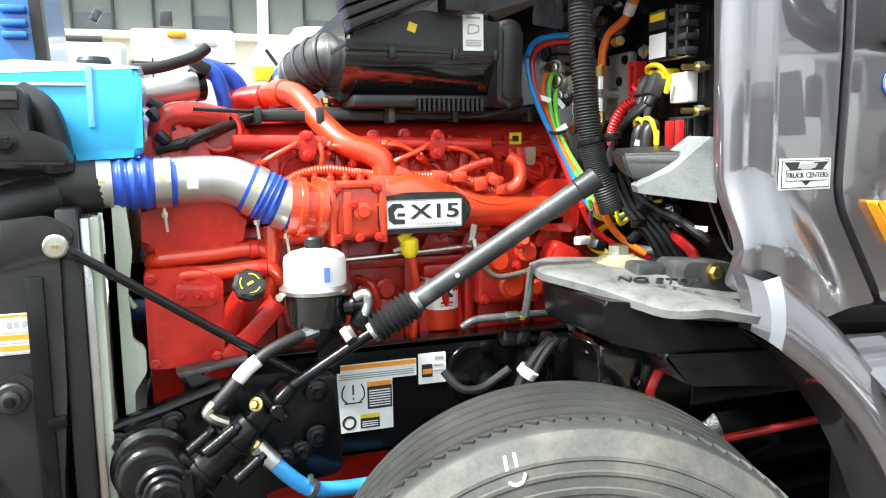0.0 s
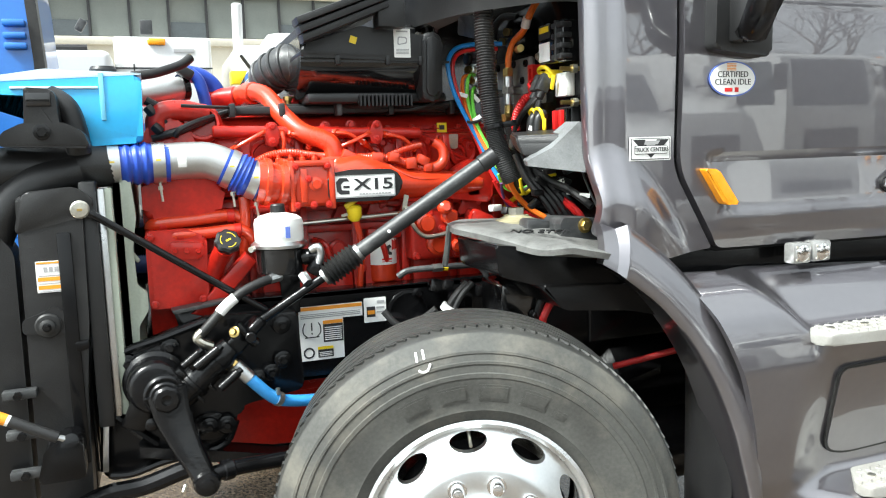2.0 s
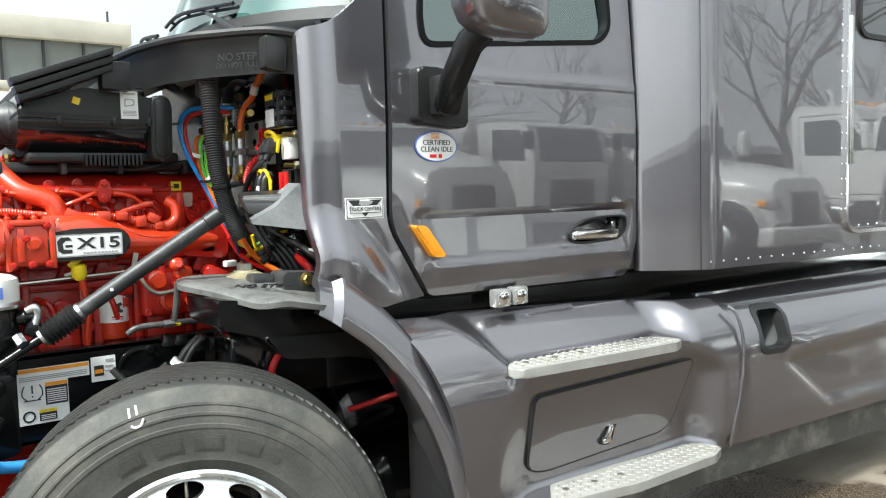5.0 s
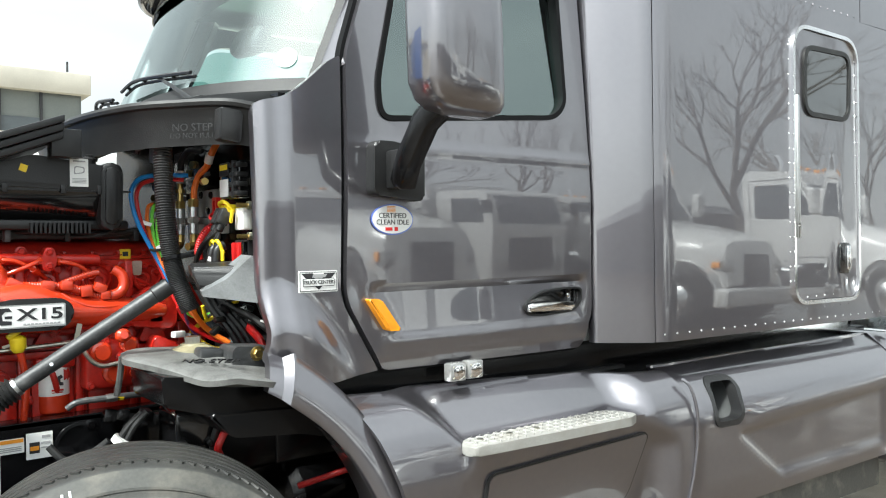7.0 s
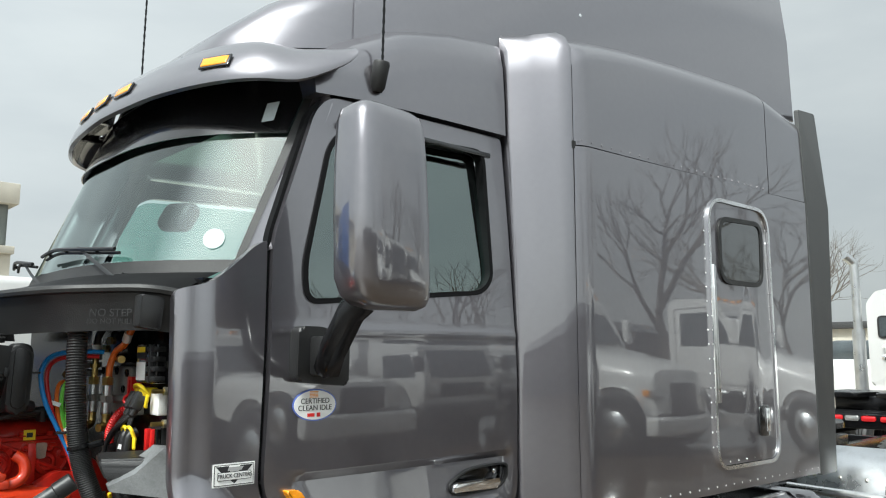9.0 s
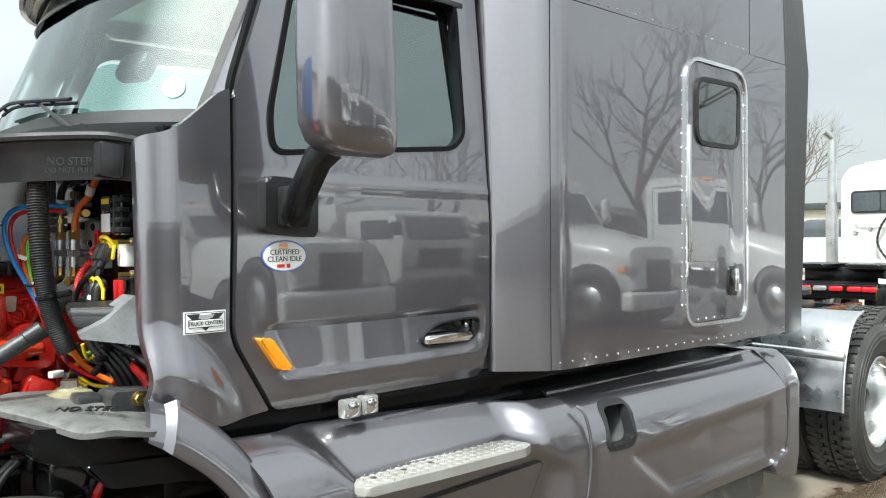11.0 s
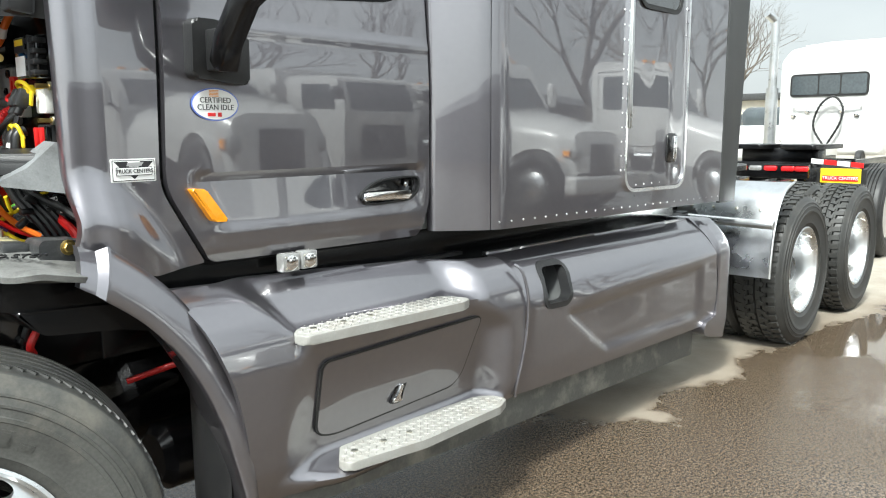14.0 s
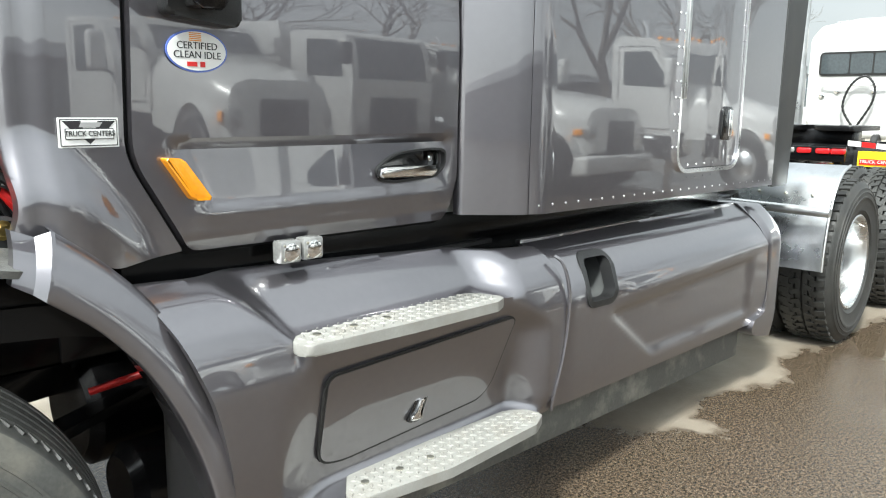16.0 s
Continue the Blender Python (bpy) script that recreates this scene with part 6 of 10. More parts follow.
for x, z in ((0.803, 1.228), (0.803, 1.335), (0.893, 1.228), (0.893, 1.335), (0.85, 1.228), (0.838, 1.3)):
    piece("bolt_head", bm_, mixer, frame_at((x, 2.198, z), (0, -1, 0)) @ Matrix.Scale(0.8, 4))
for k in range(5):
    lathe_b = lathe(BM(), [(0.009, 0), (0.009, 0.012), (0.006, 0.014), (0.006, 0.022)], frame_at((0.735 + 0.034 * k, 2.27, 1.347), (0, 0, 1)), 10)
    part("sensor", lathe_b, RED2, mixer)
mrings = []
for x, ry, rz, cz, cy in ((0.905, 0.058, 0.052, 1.283, 2.275), (0.93, 0.060, 0.068, 1.290, 2.28), (0.985, 0.062, 0.076, 1.292, 2.285), (1.05, 0.062, 0.072, 1.288, 2.29), (1.10, 0.060, 0.056, 1.278, 2.295), (1.15, 0.055, 0.046, 1.272, 2.30), (1.25, 0.052, 0.042, 1.268, 2.31), (1.34, 0.050, 0.040, 1.265, 2.32), (1.40, 0.045, 0.034, 1.262, 2.33)):
    mrings.append([Vector((x, cy + ry * math.cos(a), cz + rz * math.sin(a))) for a in (2 * math.pi * k / 24 for k in range(24))])
part("intake_manifold", loft(BM(), mrings), RED2, engine, "red intake manifold", 60)
for k in range(5):
    x = 0.97 + 0.10 * k
    part("manifold_runner", box(BM(), x - 0.03, x + 0.03, 2.29, 2.40, 1.215, 1.262, 0.012), RED, engine)
    part("manifold_foot", prism(BM(), rounded([(x - 0.045, 1.165), (x + 0.045, 1.165), (x + 0.02, 1.22), (x - 0.02, 1.22)], 0.01), 2.33, 2.40, bev=0.006), RED, engine)

# crossover tube
ct = [(0.690, 2.60, 1.552), (0.730, 2.545, 1.563), (0.768, 2.47, 1.549), (0.806, 2.39, 1.485), (0.850, 2.335, 1.434), (0.902, 2.31, 1.412), (0.930, 2.30, 1.388), (0.934, 2.298, 1.345)]
cross = part("crossover_tube", tube(BM(), ct, 0.0285, 18, 8), RED2, engine, "thick orange-red bent crossover tube")
part("tube_foot", obox(BM(), pose(0.934, 2.298, 1.345), 0.088, 0.075, 0.030, 0.006), RED2, cross)
part("tube_collar", rod(BM(), (0.726, 2.552, 1.562), (0.744, 2.52, 1.560), 0.034, 18, 0.003), RED2, cross)
part("rear_collector", rod(BM(), (0.62, 2.64, 1.545), (0.700, 2.585, 1.553), 0.034, 18, 0.004), RED, engine, "darker red exhaust gas pipe end")

# nameplate
plate_o = rounded([(0.892, 1.232), (1.080, 1.230), (1.112, 1.262), (1.110, 1.300), (1.080, 1.320), (0.960, 1.322), (0.892, 1.310)], 0.014, 4)
name = part("nameplate_cover", prism(BM(), plate_o, 2.204, 2.25, bev=0.008, seg=3), PLAST, engine, "black cover with a white engine nameplate")
plaque("nameplate", 0.898, 1.088, 1.242, 1.306, 2.2025, ALUR, name, 0.004, 0.002)
plaque("nameplate_field", 0.902, 1.084, 1.246, 1.302, 2.2000, WHITE, name, 0.003, 0.001)
words("X15", 0.044, Matrix.Translation((1.024, 2.1985, 1.278)) @ FACE @ Matrix.Diagonal((1.55, 1, 1, 1)), INK, name, depth=0.0009, bold=0.0008)
bars([(0.980 + 0.0095 * k, 0.987 + 0.0095 * k, 1.2505, 1.2545) for k in range(10)], 2.1985, GREYINK, name)
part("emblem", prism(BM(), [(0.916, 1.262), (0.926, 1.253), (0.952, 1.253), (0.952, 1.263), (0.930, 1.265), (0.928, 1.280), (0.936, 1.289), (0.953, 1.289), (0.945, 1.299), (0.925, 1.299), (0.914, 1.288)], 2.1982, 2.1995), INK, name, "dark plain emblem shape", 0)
part("emblem_bar", prism(BM(), [(0.935, 1.270), (0.953, 1.270), (0.953, 1.277), (0.935, 1.277)], 2.1982, 2.1995), INK, name, "", 0)

# wiring on the engine: ribbed red conduits and clips
def ribbed(name_, pts, r, par, material, pitch=0.006, label="", depth=0.14):
    ln = sum((Vector(pts[i + 1]) - Vector(pts[i])).length for i in range(len(pts) - 1))
    n = max(4, int(ln / pitch * 3 / max(1, len(pts) - 1)))
    cnt = [0]

    def rad(t):
        cnt[0] += 1
        return r * (1 + (depth if cnt[0] % 3 == 0 else -depth * 0.3))
    return part(name_, tube(BM(), pts, rad, 12, n), material, par, label, 60)


ribbed("ribbed_conduit", [(0.700, 2.30, 1.345), (0.745, 2.285, 1.368), (0.80, 2.28, 1.375), (0.86, 2.285, 1.366), (0.905, 2.30, 1.360)], 0.0105, engine, RED2, label="red painted ribbed conduit")
ribbed("ribbed_conduit", [(0.965, 2.285, 1.356), (1.02, 2.275, 1.354), (1.08, 2.275, 1.350), (1.13, 2.28, 1.340), (1.175, 2.285, 1.322), (1.23, 2.29, 1.312)], 0.0115, engine, RED2, label="red painted ribbed conduit")
ribbed("ribbed_conduit", [(1.08, 2.285, 1.348), (1.12, 2.29, 1.365), (1.17, 2.30, 1.380), (1.205, 2.31, 1.385)], 0.009, engine, RED2)
part("coolant_bend", tube(BM(), [(1.195, 2.30, 1.315), (1.245, 2.285, 1.318), (1.270, 2.285, 1.340), (1.268, 2.29, 1.375), (1.245, 2.30, 1.395)], 0.0165, 14, 6), RED2, engine, "red U-shaped coolant bend")
for p in ((0.97, 2.275, 1.358), (1.055, 2.268, 1.352), (1.105, 2.268, 1.352), (1.16, 2.275, 1.333), (1.20, 2.28, 1.340), (1.215, 2.28, 1.318)):
    part("conduit_connector", obox(BM(), pose(*p, 0, rnd.uniform(-12, 25), 0), rnd.uniform(0.028, 0.045), 0.030, rnd.uniform(0.024, 0.034), 0.005), RED2, engine)
part("small_pipe", tube(BM(), [(1.09, 2.265, 1.328), (1.12, 2.255, 1.308), (1.17, 2.255, 1.288), (1.24, 2.265, 1.283), (1.30, 2.29, 1.290)], 0.0055, 8, 7), RED2, engine)
for z, x0, x1 in ((1.175, 0.70, 1.28),):
    part("steel_pipe", tube(BM(), [(x0, 2.26, z - 0.004), (0.85, 2.25, z), (1.05, 2.26, z + 0.008), (1.16, 2.28, z + 0.012)], 0.0065, 10, 6), ZINC, engine, "thin bare steel pipe")
part("steel_pipe", tube(BM(), [(1.13, 2.24, 1.205), (1.138, 2.235, 1.17), (1.165, 2.235, 1.128), (1.20, 2.235, 1.112), (1.275, 2.24, 1.122), (1.32, 2.25, 1.13)], 0.0070, 10, 6), ZINC, engine, "thin bare steel pipe")
part("steel_bracket", prism(BM(), rounded([(1.118, 1.195), (1.132, 1.195), (1.142, 1.238), (1.128, 1.242)], 0.003), 2.245, 2.25), ZINC, engine)

# rear accessories in red: fuel pump, regulator and castings
pump = part("fuel_pump", box(BM(), 1.155, 1.315, 2.28, 2.38, 1.035, 1.185, 0.014, 3), RED, engine, "red fuel pump body")
for p, r, h in (((1.195, 2.285, 1.15), 0.030, 0.05), ((1.275, 2.285, 1.165), 0.024, 0.045), ((1.235, 2.285, 1.085), 0.034, 0.04), ((1.30, 2.285, 1.075), 0.020, 0.035)):
    part("pump_boss", lathe(BM(), [(r, 0), (r, h * 0.7), (r * 0.75, h * 0.8), (r * 0.7, h), (r * 0.3, h)], frame_at(p, (0, -1, 0)), 18), RED2, pump)
for p in ((1.17, 1.05), (1.17, 1.17), (1.30, 1.05), (1.255, 1.13), (1.215, 1.178)):
    piece("bolt_head", bm_, pump, frame_at((p[0], 2.278, p[1]), (0, -1, 0)))
part("regulator_knob", lathe(BM(), [(0.016, 0), (0.020, 0.012), (0.016, 0.024), (0.020, 0.034), (0.012, 0.042)], frame_at((1.252, 2.262, 1.192), (0, -1, 0.2)), 12), RED2, pump)
part("rear_bracket", prism(BM(), rounded([(1.28, 1.22), (1.43, 1.20), (1.44, 1.33), (1.36, 1.34), (1.29, 1.30)], 0.02), 2.29, 2.33, bev=0.008), RED, engine)
part("rear_bracket", prism(BM(), rounded([(1.31, 1.05), (1.40, 1.06), (1.44, 1.15), (1.36, 1.19)], 0.02), 2.27, 2.33, bev=0.008), RED, engine)
part("flywheel_housing", prism(BM(), rounded([(1.43, 0.55), (1.56, 0.55), (1.56, 1.25), (1.50, 1.36), (1.43, 1.36)], 0.02), 2.38, 2.96, bev=0.01), RED, engine)
part("oil_pan", prism(BM(), rounded([(0.46, 0.665), (1.44, 0.665), (1.42, 0.47), (1.15, 0.43), (0.58, 0.43), (0.50, 0.50)], 0.03), 2.40, 2.94, bev=0.02, seg=3), RED, engine, "red oil pan")
part("pan_flange", box(BM(), 0.455, 1.45, 2.36, 2.97, 0.655, 0.685, 0.004), RED, engine)
for k in range(4):
    hb = [(0.70 + 0.17 * k, 2.345, 1.115), (0.73 + 0.17 * k, 2.32, 1.10), (0.745 + 0.17 * k, 2.32, 1.05), (0.75 + 0.17 * k, 2.345, 1.01)]
    part("block_pipe", tube(BM(), hb, 0.009, 8, 5), RED, block)
    part("block_boss", lathe(BM(), [(0.026, 0), (0.026, 0.012), (0.018, 0.016), (0.018, 0.022)], frame_at((0.78 + 0.16 * k, 2.346, 1.085), (0, -1, 0)), 16), RED, block)

# dipstick with its yellow handle
dip = part("dipstick_tube", tube(BM(), [(0.975, 2.240, 1.180), (0.985, 2.245, 1.14), (0.998, 2.27, 1.08), (0.995, 2.29, 1.00), (0.99, 2.31, 0.92)], 0.0095, 10, 6), RED2, engine, "red dipstick tube")
dh = part("dipstick_handle", lathe(BM(), [(0.012, 0), (0.021, 0.012), (0.022, 0.040), (0.016, 0.046), (0.010, 0.048)], frame_at((0.974, 2.238, 1.172), (-0.06, 0, 1)), 18), YELLOW, dip, "yellow dipstick handle")
part("handle_tab", obox(BM(), pose(0.966, 2.234, 1.228, 0, -35, 0), 0.052, 0.014, 0.018, 0.005), YELLOW, dh)
part("dipstick_clip", obox(BM(), pose(0.948, 2.235, 1.193, 0, -15, 0), 0.030, 0.003, 0.008), ZINC, dip)

# oil filter
fm = Matrix.Translation((1.084, 2.365, 0.975))
filt = part("oil_filter", lathe(BM(), [(0.030, -0.01), (0.044, 0), (0.046, 0.012), (0.046, 0.055), (0.0462, 0.056)], fm, 28), RED2, engine, "white and red spin-on oil filter")
part("filter_label", lathe(BM(), [(0.0462, 0.050), (0.0466, 0.052), (0.0466, 0.128), (0.044, 0.134), (0.03, 0.136)], fm, 28), WPLAST, filt)
part("filter_emblem", prism(BM(), [(1.086, 1.062), (1.096, 1.055), (1.104, 1.055), (1.104, 1.063), (1.096, 1.066), (1.096, 1.075), (1.104, 1.079), (1.098, 1.087), (1.088, 1.082)], 2.3185, 2.3210), INK, filt, "", 0)
bars([(1.072, 1.104, 1.040, 1.045), (1.072, 1.102, 1.034, 1.036)], 2.3188, REDP, filt, "filter_print")
part("filter_head", box(BM(), 1.03, 1.14, 2.32, 2.40, 1.105, 1.14, 0.01), RED, filt)

# black looms along the top
for k, (dy, dz, r) in enumerate(((0.0, 0.0, 0.011), (0.022, 0.006, 0.009), (-0.016, 0.004, 0.008))):
    pts = [(0.44 + 0.03 * k, 2.34 + dy, 1.425 + dz), (0.52, 2.33 + dy, 1.447 + dz), (0.60, 2.375 + dy, 1.478 + dz), (0.72, 2.445 + dy, 1.506 + dz), (0.90, 2.445 + dy, 1.508 + dz), (1.10, 2.385 + dy, 1.497 + dz + 0.004 * k), (1.30, 2.38 + dy, 1.505 + dz), (1.44, 2.36 + dy, 1.530 + dz)]
    loom = part("wiring_loom", tube(BM(), pts, r, 8, 6), PLAST, engine, "black wiring loom over the valve cover")
part("loom_tray", box(BM(), 0.62, 1.42, 2.395, 2.47, 1.488, 1.512, 0.005), PLAST, engine)
for x in (0.66, 0.80, 0.97, 1.13, 1.33):
    part("loom_clip", box(BM(), x - 0.008, x + 0.008, 2.35, 2.40, 1.48, 1.518, 0.003), GREYP if x in (0.80, 0.97) else PLAST, engine)
part("loom_cable", tube(BM(), [(0.52, 2.32, 1.512), (0.62, 2.33, 1.507), (0.70, 2.43, 1.512), (0.95, 2.42, 1.510), (1.18, 2.34, 1.494), (1.27, 2.32, 1.52)], 0.005, 6, 8), RUBBER, engine)
part("pressure_hose", rod(BM(), (0.80, 2.50, 1.532), (1.0, 2.44, 1.522), 0.009, 10), REDP, engine, "thin red hose with a braided end")
ribbed("spring_sleeve", [(0.985, 2.44, 1.524), (1.03, 2.43, 1.522)], 0.012, engine, ZINC)
part("yellow_tag", box(BM(), 1.292, 1.325, 2.398, 2.402, 1.425, 1.455), YELLOW, engine, "small yellow warning label", 0)
bars([(1.300, 1.317, 1.433, 1.447)], 2.3972, INK, engine, "tag_symbol")
part("lifting_eye", prism(BM(), rounded([(1.322, 1.372), (1.346, 1.372), (1.350, 1.418), (1.318, 1.418)], 0.008), 2.36, 2.37), ZINC, engine)
part("brass_sensor", lathe(BM(), [(0.010, 0), (0.010, 0.018), (0.014, 0.020), (0.014, 0.032)], frame_at((0.835, 2.46, 1.512), (0, 0, 1)), 8), BRASS, engine)

# fan drive behind the shroud
fan = part("fan_hub", lathe(BM(), [(0.10, 0), (0.11, 0.02), (0.11, 0.05), (0.06, 0.07), (0.03, 0.10)], frame_at((0.40, YC, 1.08), (-1, 0, 0)), 30), mat("dark_blue_cast_drive", (0.012, 0.035, 0.13), 0.4, 0.2, 0.2, 10, 0.2, 100), engine, "dark blue fan drive")
for k in range(9):
    a = 2 * math.pi * k / 9
    m = Matrix.Translation((0.345, YC, 1.08)) @ Matrix.Rotation(a, 4, "X") @ Matrix.Translation((0, 0, 0.25)) @ Matrix.Rotation(radians(35), 4, "Z")
    part("fan_blade", obox(BM(), m, 0.012, 0.13, 0.33, 0.004), SHROUD, fan)
part("blue_accessory", rod(BM(), (0.355, 2.33, 1.09), (0.425, 2.33, 1.09), 0.035, 20, 0.004), fan.data.materials[0], engine, "dark blue pulley-side unit")
for k in range(7):
    part("ribbed_pulley", lathe(BM(), [(0.046, 0), (0.050, 0.002), (0.046, 0.004)], frame_at((0.372 + 0.0045 * k, 2.34, 1.135), (1, 0, 0)), 24), CAST, engine)

# ---- charge air pipe ----
cac = thing("charge_air_pipe", (0.5, 2.25, 1.35), "cast aluminium charge air elbow with ribbed blue silicone hoses", "pipe")
duct = [(-0.10, 2.19, 1.335), (0.05, 2.20, 1.345), (0.18, 2.22, 1.353), (0.335, 2.25, 1.355)]
part("black_duct", tube(BM(), duct, lambda t: 0.066 - 0.012 * t, 24, 6), PLAST, cac, "black moulded air duct")
part("duct_branch", tube(BM(), [(0.25, 2.215, 1.345), (0.16, 2.18, 1.315), (0.09, 2.165, 1.25), (0.05, 2.16, 1.16)], lambda t: 0.050 - 0.004 * t, 20, 6), PLAST, cac)


def hose(pts, r, bands, ribs, par):
    ln = curve(pts, 30)
    n = len(ln) - 1

    def rad(t):
        v = r
        for c in ribs:
            v += 0.0055 * math.exp(-((t - c) / 0.035) ** 2)
        return v
    ob = part("silicone_hose", tube(BM(), pts, rad, 30, 30), SILI, par, "ribbed blue silicone hose", 70)
    for c, wd in bands:
        i0, i1 = int((c - wd) * n), int((c + wd) * n)
        band = part("hose_clamp", tube(BM(), ln[i0:i1 + 1], r + 0.0035, 30, 1, False), ALUR, ob, "bright band clamp", 70)
        mid = ln[(i0 + i1) // 2]
        tdir = (ln[i1] - ln[i0]).normalized()
        q = mid + Vector((0, 0, -r - 0.006)) + Vector((0, -0.012, 0))
        part("clamp_bolt", rod(BM(), q + Vector((0, 0, 0.006)), q + Vector((0.004, 0, -0.045)), 0.0035, 8), ZINC, band)
        part("clamp_nut", rod(BM(), q + Vector((0, 0, -0.004)), q + Vector((0.001, 0, -0.014)), 0.007, 6), ZINC, band)
        part("clamp_tag", obox(BM(), Matrix.Translation(mid + Vector((0, -r - 0.004, 0.008))), 0.012, 0.002, 0.004), YELLOW, band, "", 0)
    for c in ribs[:-1]:
        i = int((c + (ribs[1] - ribs[0]) / 2) * n)
        d = (ln[i + 1] - ln[i - 1]).normalized()
        part("hose_ring", lathe(BM(), [(r + 0.0015, -0.002), (r + 0.004, 0), (r + 0.0015, 0.002)], frame_at(ln[i], d), 30, False), CHROME, ob)
    return ob


hose([(0.312, 2.248, 1.356), (0.36, 2.252, 1.357), (0.42, 2.256, 1.358), (0.478, 2.258, 1.358)], 0.0515, ((0.22, 0.085), (0.83, 0.085)), (0.40, 0.53, 0.66), cac)
elb = [(0.462, 2.258, 1.360), (0.52, 2.258, 1.362), (0.575, 2.256, 1.360), (0.618, 2.252, 1.345), (0.652, 2.248, 1.324)]
elbow = part("aluminium_elbow", tube(BM(), elb, 0.0495, 32, 10), PIPEM, cac, "cast aluminium elbow", 70)
part("elbow_label", lathe(BM(), [(0.0503, 0), (0.0503, 0.022)], frame_at((0.498, 2.258, 1.3605), (1, 0, 0)), 60, False), WHITE, elbow)
bmesh_tmp = elbow.children[0].data
bm2 = BM()
bm2.from_mesh(bmesh_tmp)
bmesh.ops.delete(bm2, geom=[f for f in bm2.faces if f.calc_center_median().y > 2.218 or f.calc_center_median().z > 1.395 or f.calc_center_median().z < 1.345], context="FACES")
bm2.to_mesh(bmesh_tmp)
bm2.free()
hose([(0.618, 2.252, 1.343), (0.648, 2.250, 1.328), (0.676, 2.248, 1.312), (0.712, 2.247, 1.296)], 0.0515, ((0.20, 0.10), (0.84, 0.10)), (0.40, 0.52, 0.64), cac)

# ---- coolant tank and upper pipes ----
ct_t = thing("coolant_tank", (0.30, 2.35, 1.40), "translucent plastic coolant tank filled with blue coolant", "tank")
tk = BM()
prism(tk, rounded([(-0.05, 1.520), (0.165, 1.535), (0.225, 1.505), (0.272, 1.430), (0.282, 1.405), (0.418, 1.412), (0.424, 1.585), (-0.05, 1.560)], 0.018, 5), 2.225, 2.46, bev=0.016, seg=4)
tbody = part("tank_body", tk, TANKB, ct_t, "blue liquid showing through the tank")
part("tank_top", prism(BM(), rounded([(-0.05, 1.562), (0.424, 1.586), (0.424, 1.590), (0.20, 1.600), (0.09, 1.583), (-0.05, 1.570)], 0.003), 2.228, 2.457, bev=0.004), TANKW, ct_t, "empty pale top of the tank")
part("tank_rib", box(BM(), 0.322, 0.334, 2.2215, 2.228, 1.47, 1.590, 0.002), mat("blue_tank_seam", (0.20, 0.60, 0.85), 0.25, 0, 0.06, 6, 0.05, 90), tbody, "pale moulded seam")
part("tank_seam", box(BM(), 0.12, 0.32, 2.220, 2.227, 1.550, 1.556, 0.002), TANKW, tbody)
part("tank_cap", lathe(BM(), [(0.032, 0), (0.034, 0.012), (0.030, 0.02), (0.01, 0.021)], Matrix.Translation((0.33, 2.33, 1.596)), 20), PLAST, ct_t)
part("return_hose", tube(BM(), [(0.40, 2.36, 1.595), (0.46, 2.38, 1.605), (0.53, 2.42, 1.632), (0.56, 2.44, 1.655)], 0.013, 12, 6), RUBBER, ct_t, "black return hose")
up = thing("upper_air_pipe", (0.5, 2.6, 1.55), "bare metal upper pipe joined by a dark blue hose", "pipe")
part("metal_pipe", tube(BM(), [(0.30, 2.48, 1.545), (0.42, 2.50, 1.555), (0.54, 2.55, 1.580)], 0.034, 22, 6), PIPEM, up)
part("pipe_clamp", rod(BM(), (0.530, 2.546, 1.579), (0.546, 2.552, 1.582), 0.040, 22), BLACK, up)
part("blue_bend", tube(BM(), [(0.546, 2.60, 1.628), (0.60, 2.62, 1.615), (0.640, 2.63, 1.575), (0.650, 2.63, 1.50)], 0.026, 18, 6), SILI, up)
part("blue_bend", tube(BM(), [(0.56, 2.56, 1.625), (0.585, 2.56, 1.60), (0.60, 2.56, 1.54), (0.602, 2.56, 1.49)], 0.018, 14, 6), SILI, up)
part("hose_joint", obox(BM(), pose(0.545, 2.50, 1.620, 0, 30, 0), 0.05, 0.04, 0.03, 0.008), PLAST, up)
part("branch_hose", tube(BM(), [(0.43, 2.36, 1.53), (0.47, 2.36, 1.50), (0.455, 2.36, 1.46), (0.45, 2.36, 1.43)], 0.012, 10, 5), RUBBER, up)
for p in ((0.44, 2.34, 1.50), (0.47, 2.35, 1.475), (0.505, 2.36, 1.515), (0.455, 2.33, 1.45)):
    part("hose_fitting", obox(BM(), pose(*p, rnd.uniform(0, 60), rnd.uniform(0, 60), 0), 0.03, 0.022, 0.022, 0.005), PLAST, up)

# ---- air filter housing ----
af = thing("air_filter_housing", (1.07, 2.5, 1.50), "glossy black plastic air filter housing with a grey outlet elbow", "air filter")
fb = BM()
loft(fb, [[Vector((x, y, z0 + (z - 1.52))) if z < 1.6 else Vector((x, y, z)) for y, z in ((2.268, 1.640), (2.271, 1.622), (2.284, 1.600), (2.308, 1.574), (2.340, 1.550), (2.385, 1.530), (2.42, 1.525), (2.69, 1.525), (2.70, 1.70), (2.30, 1.70), (2.275, 1.68))] for x, z0 in ((0.846, 1.535), (0.856, 1.528), (1.05, 1.518), (1.20, 1.507), (1.258, 1.507))])
part("filter_body", fb, GLOSSB, af, "glossy black filter body")
lid = BM()
prism(lid, rounded([(0.842, 1.640), (1.245, 1.628), (1.252, 1.700), (1.02, 1.728), (0.850, 1.672)], 0.014, 4), 2.262, 2.70, bev=0.010, seg=3)
flid = part("filter_lid", lid, PLAST, af, "black filter lid")
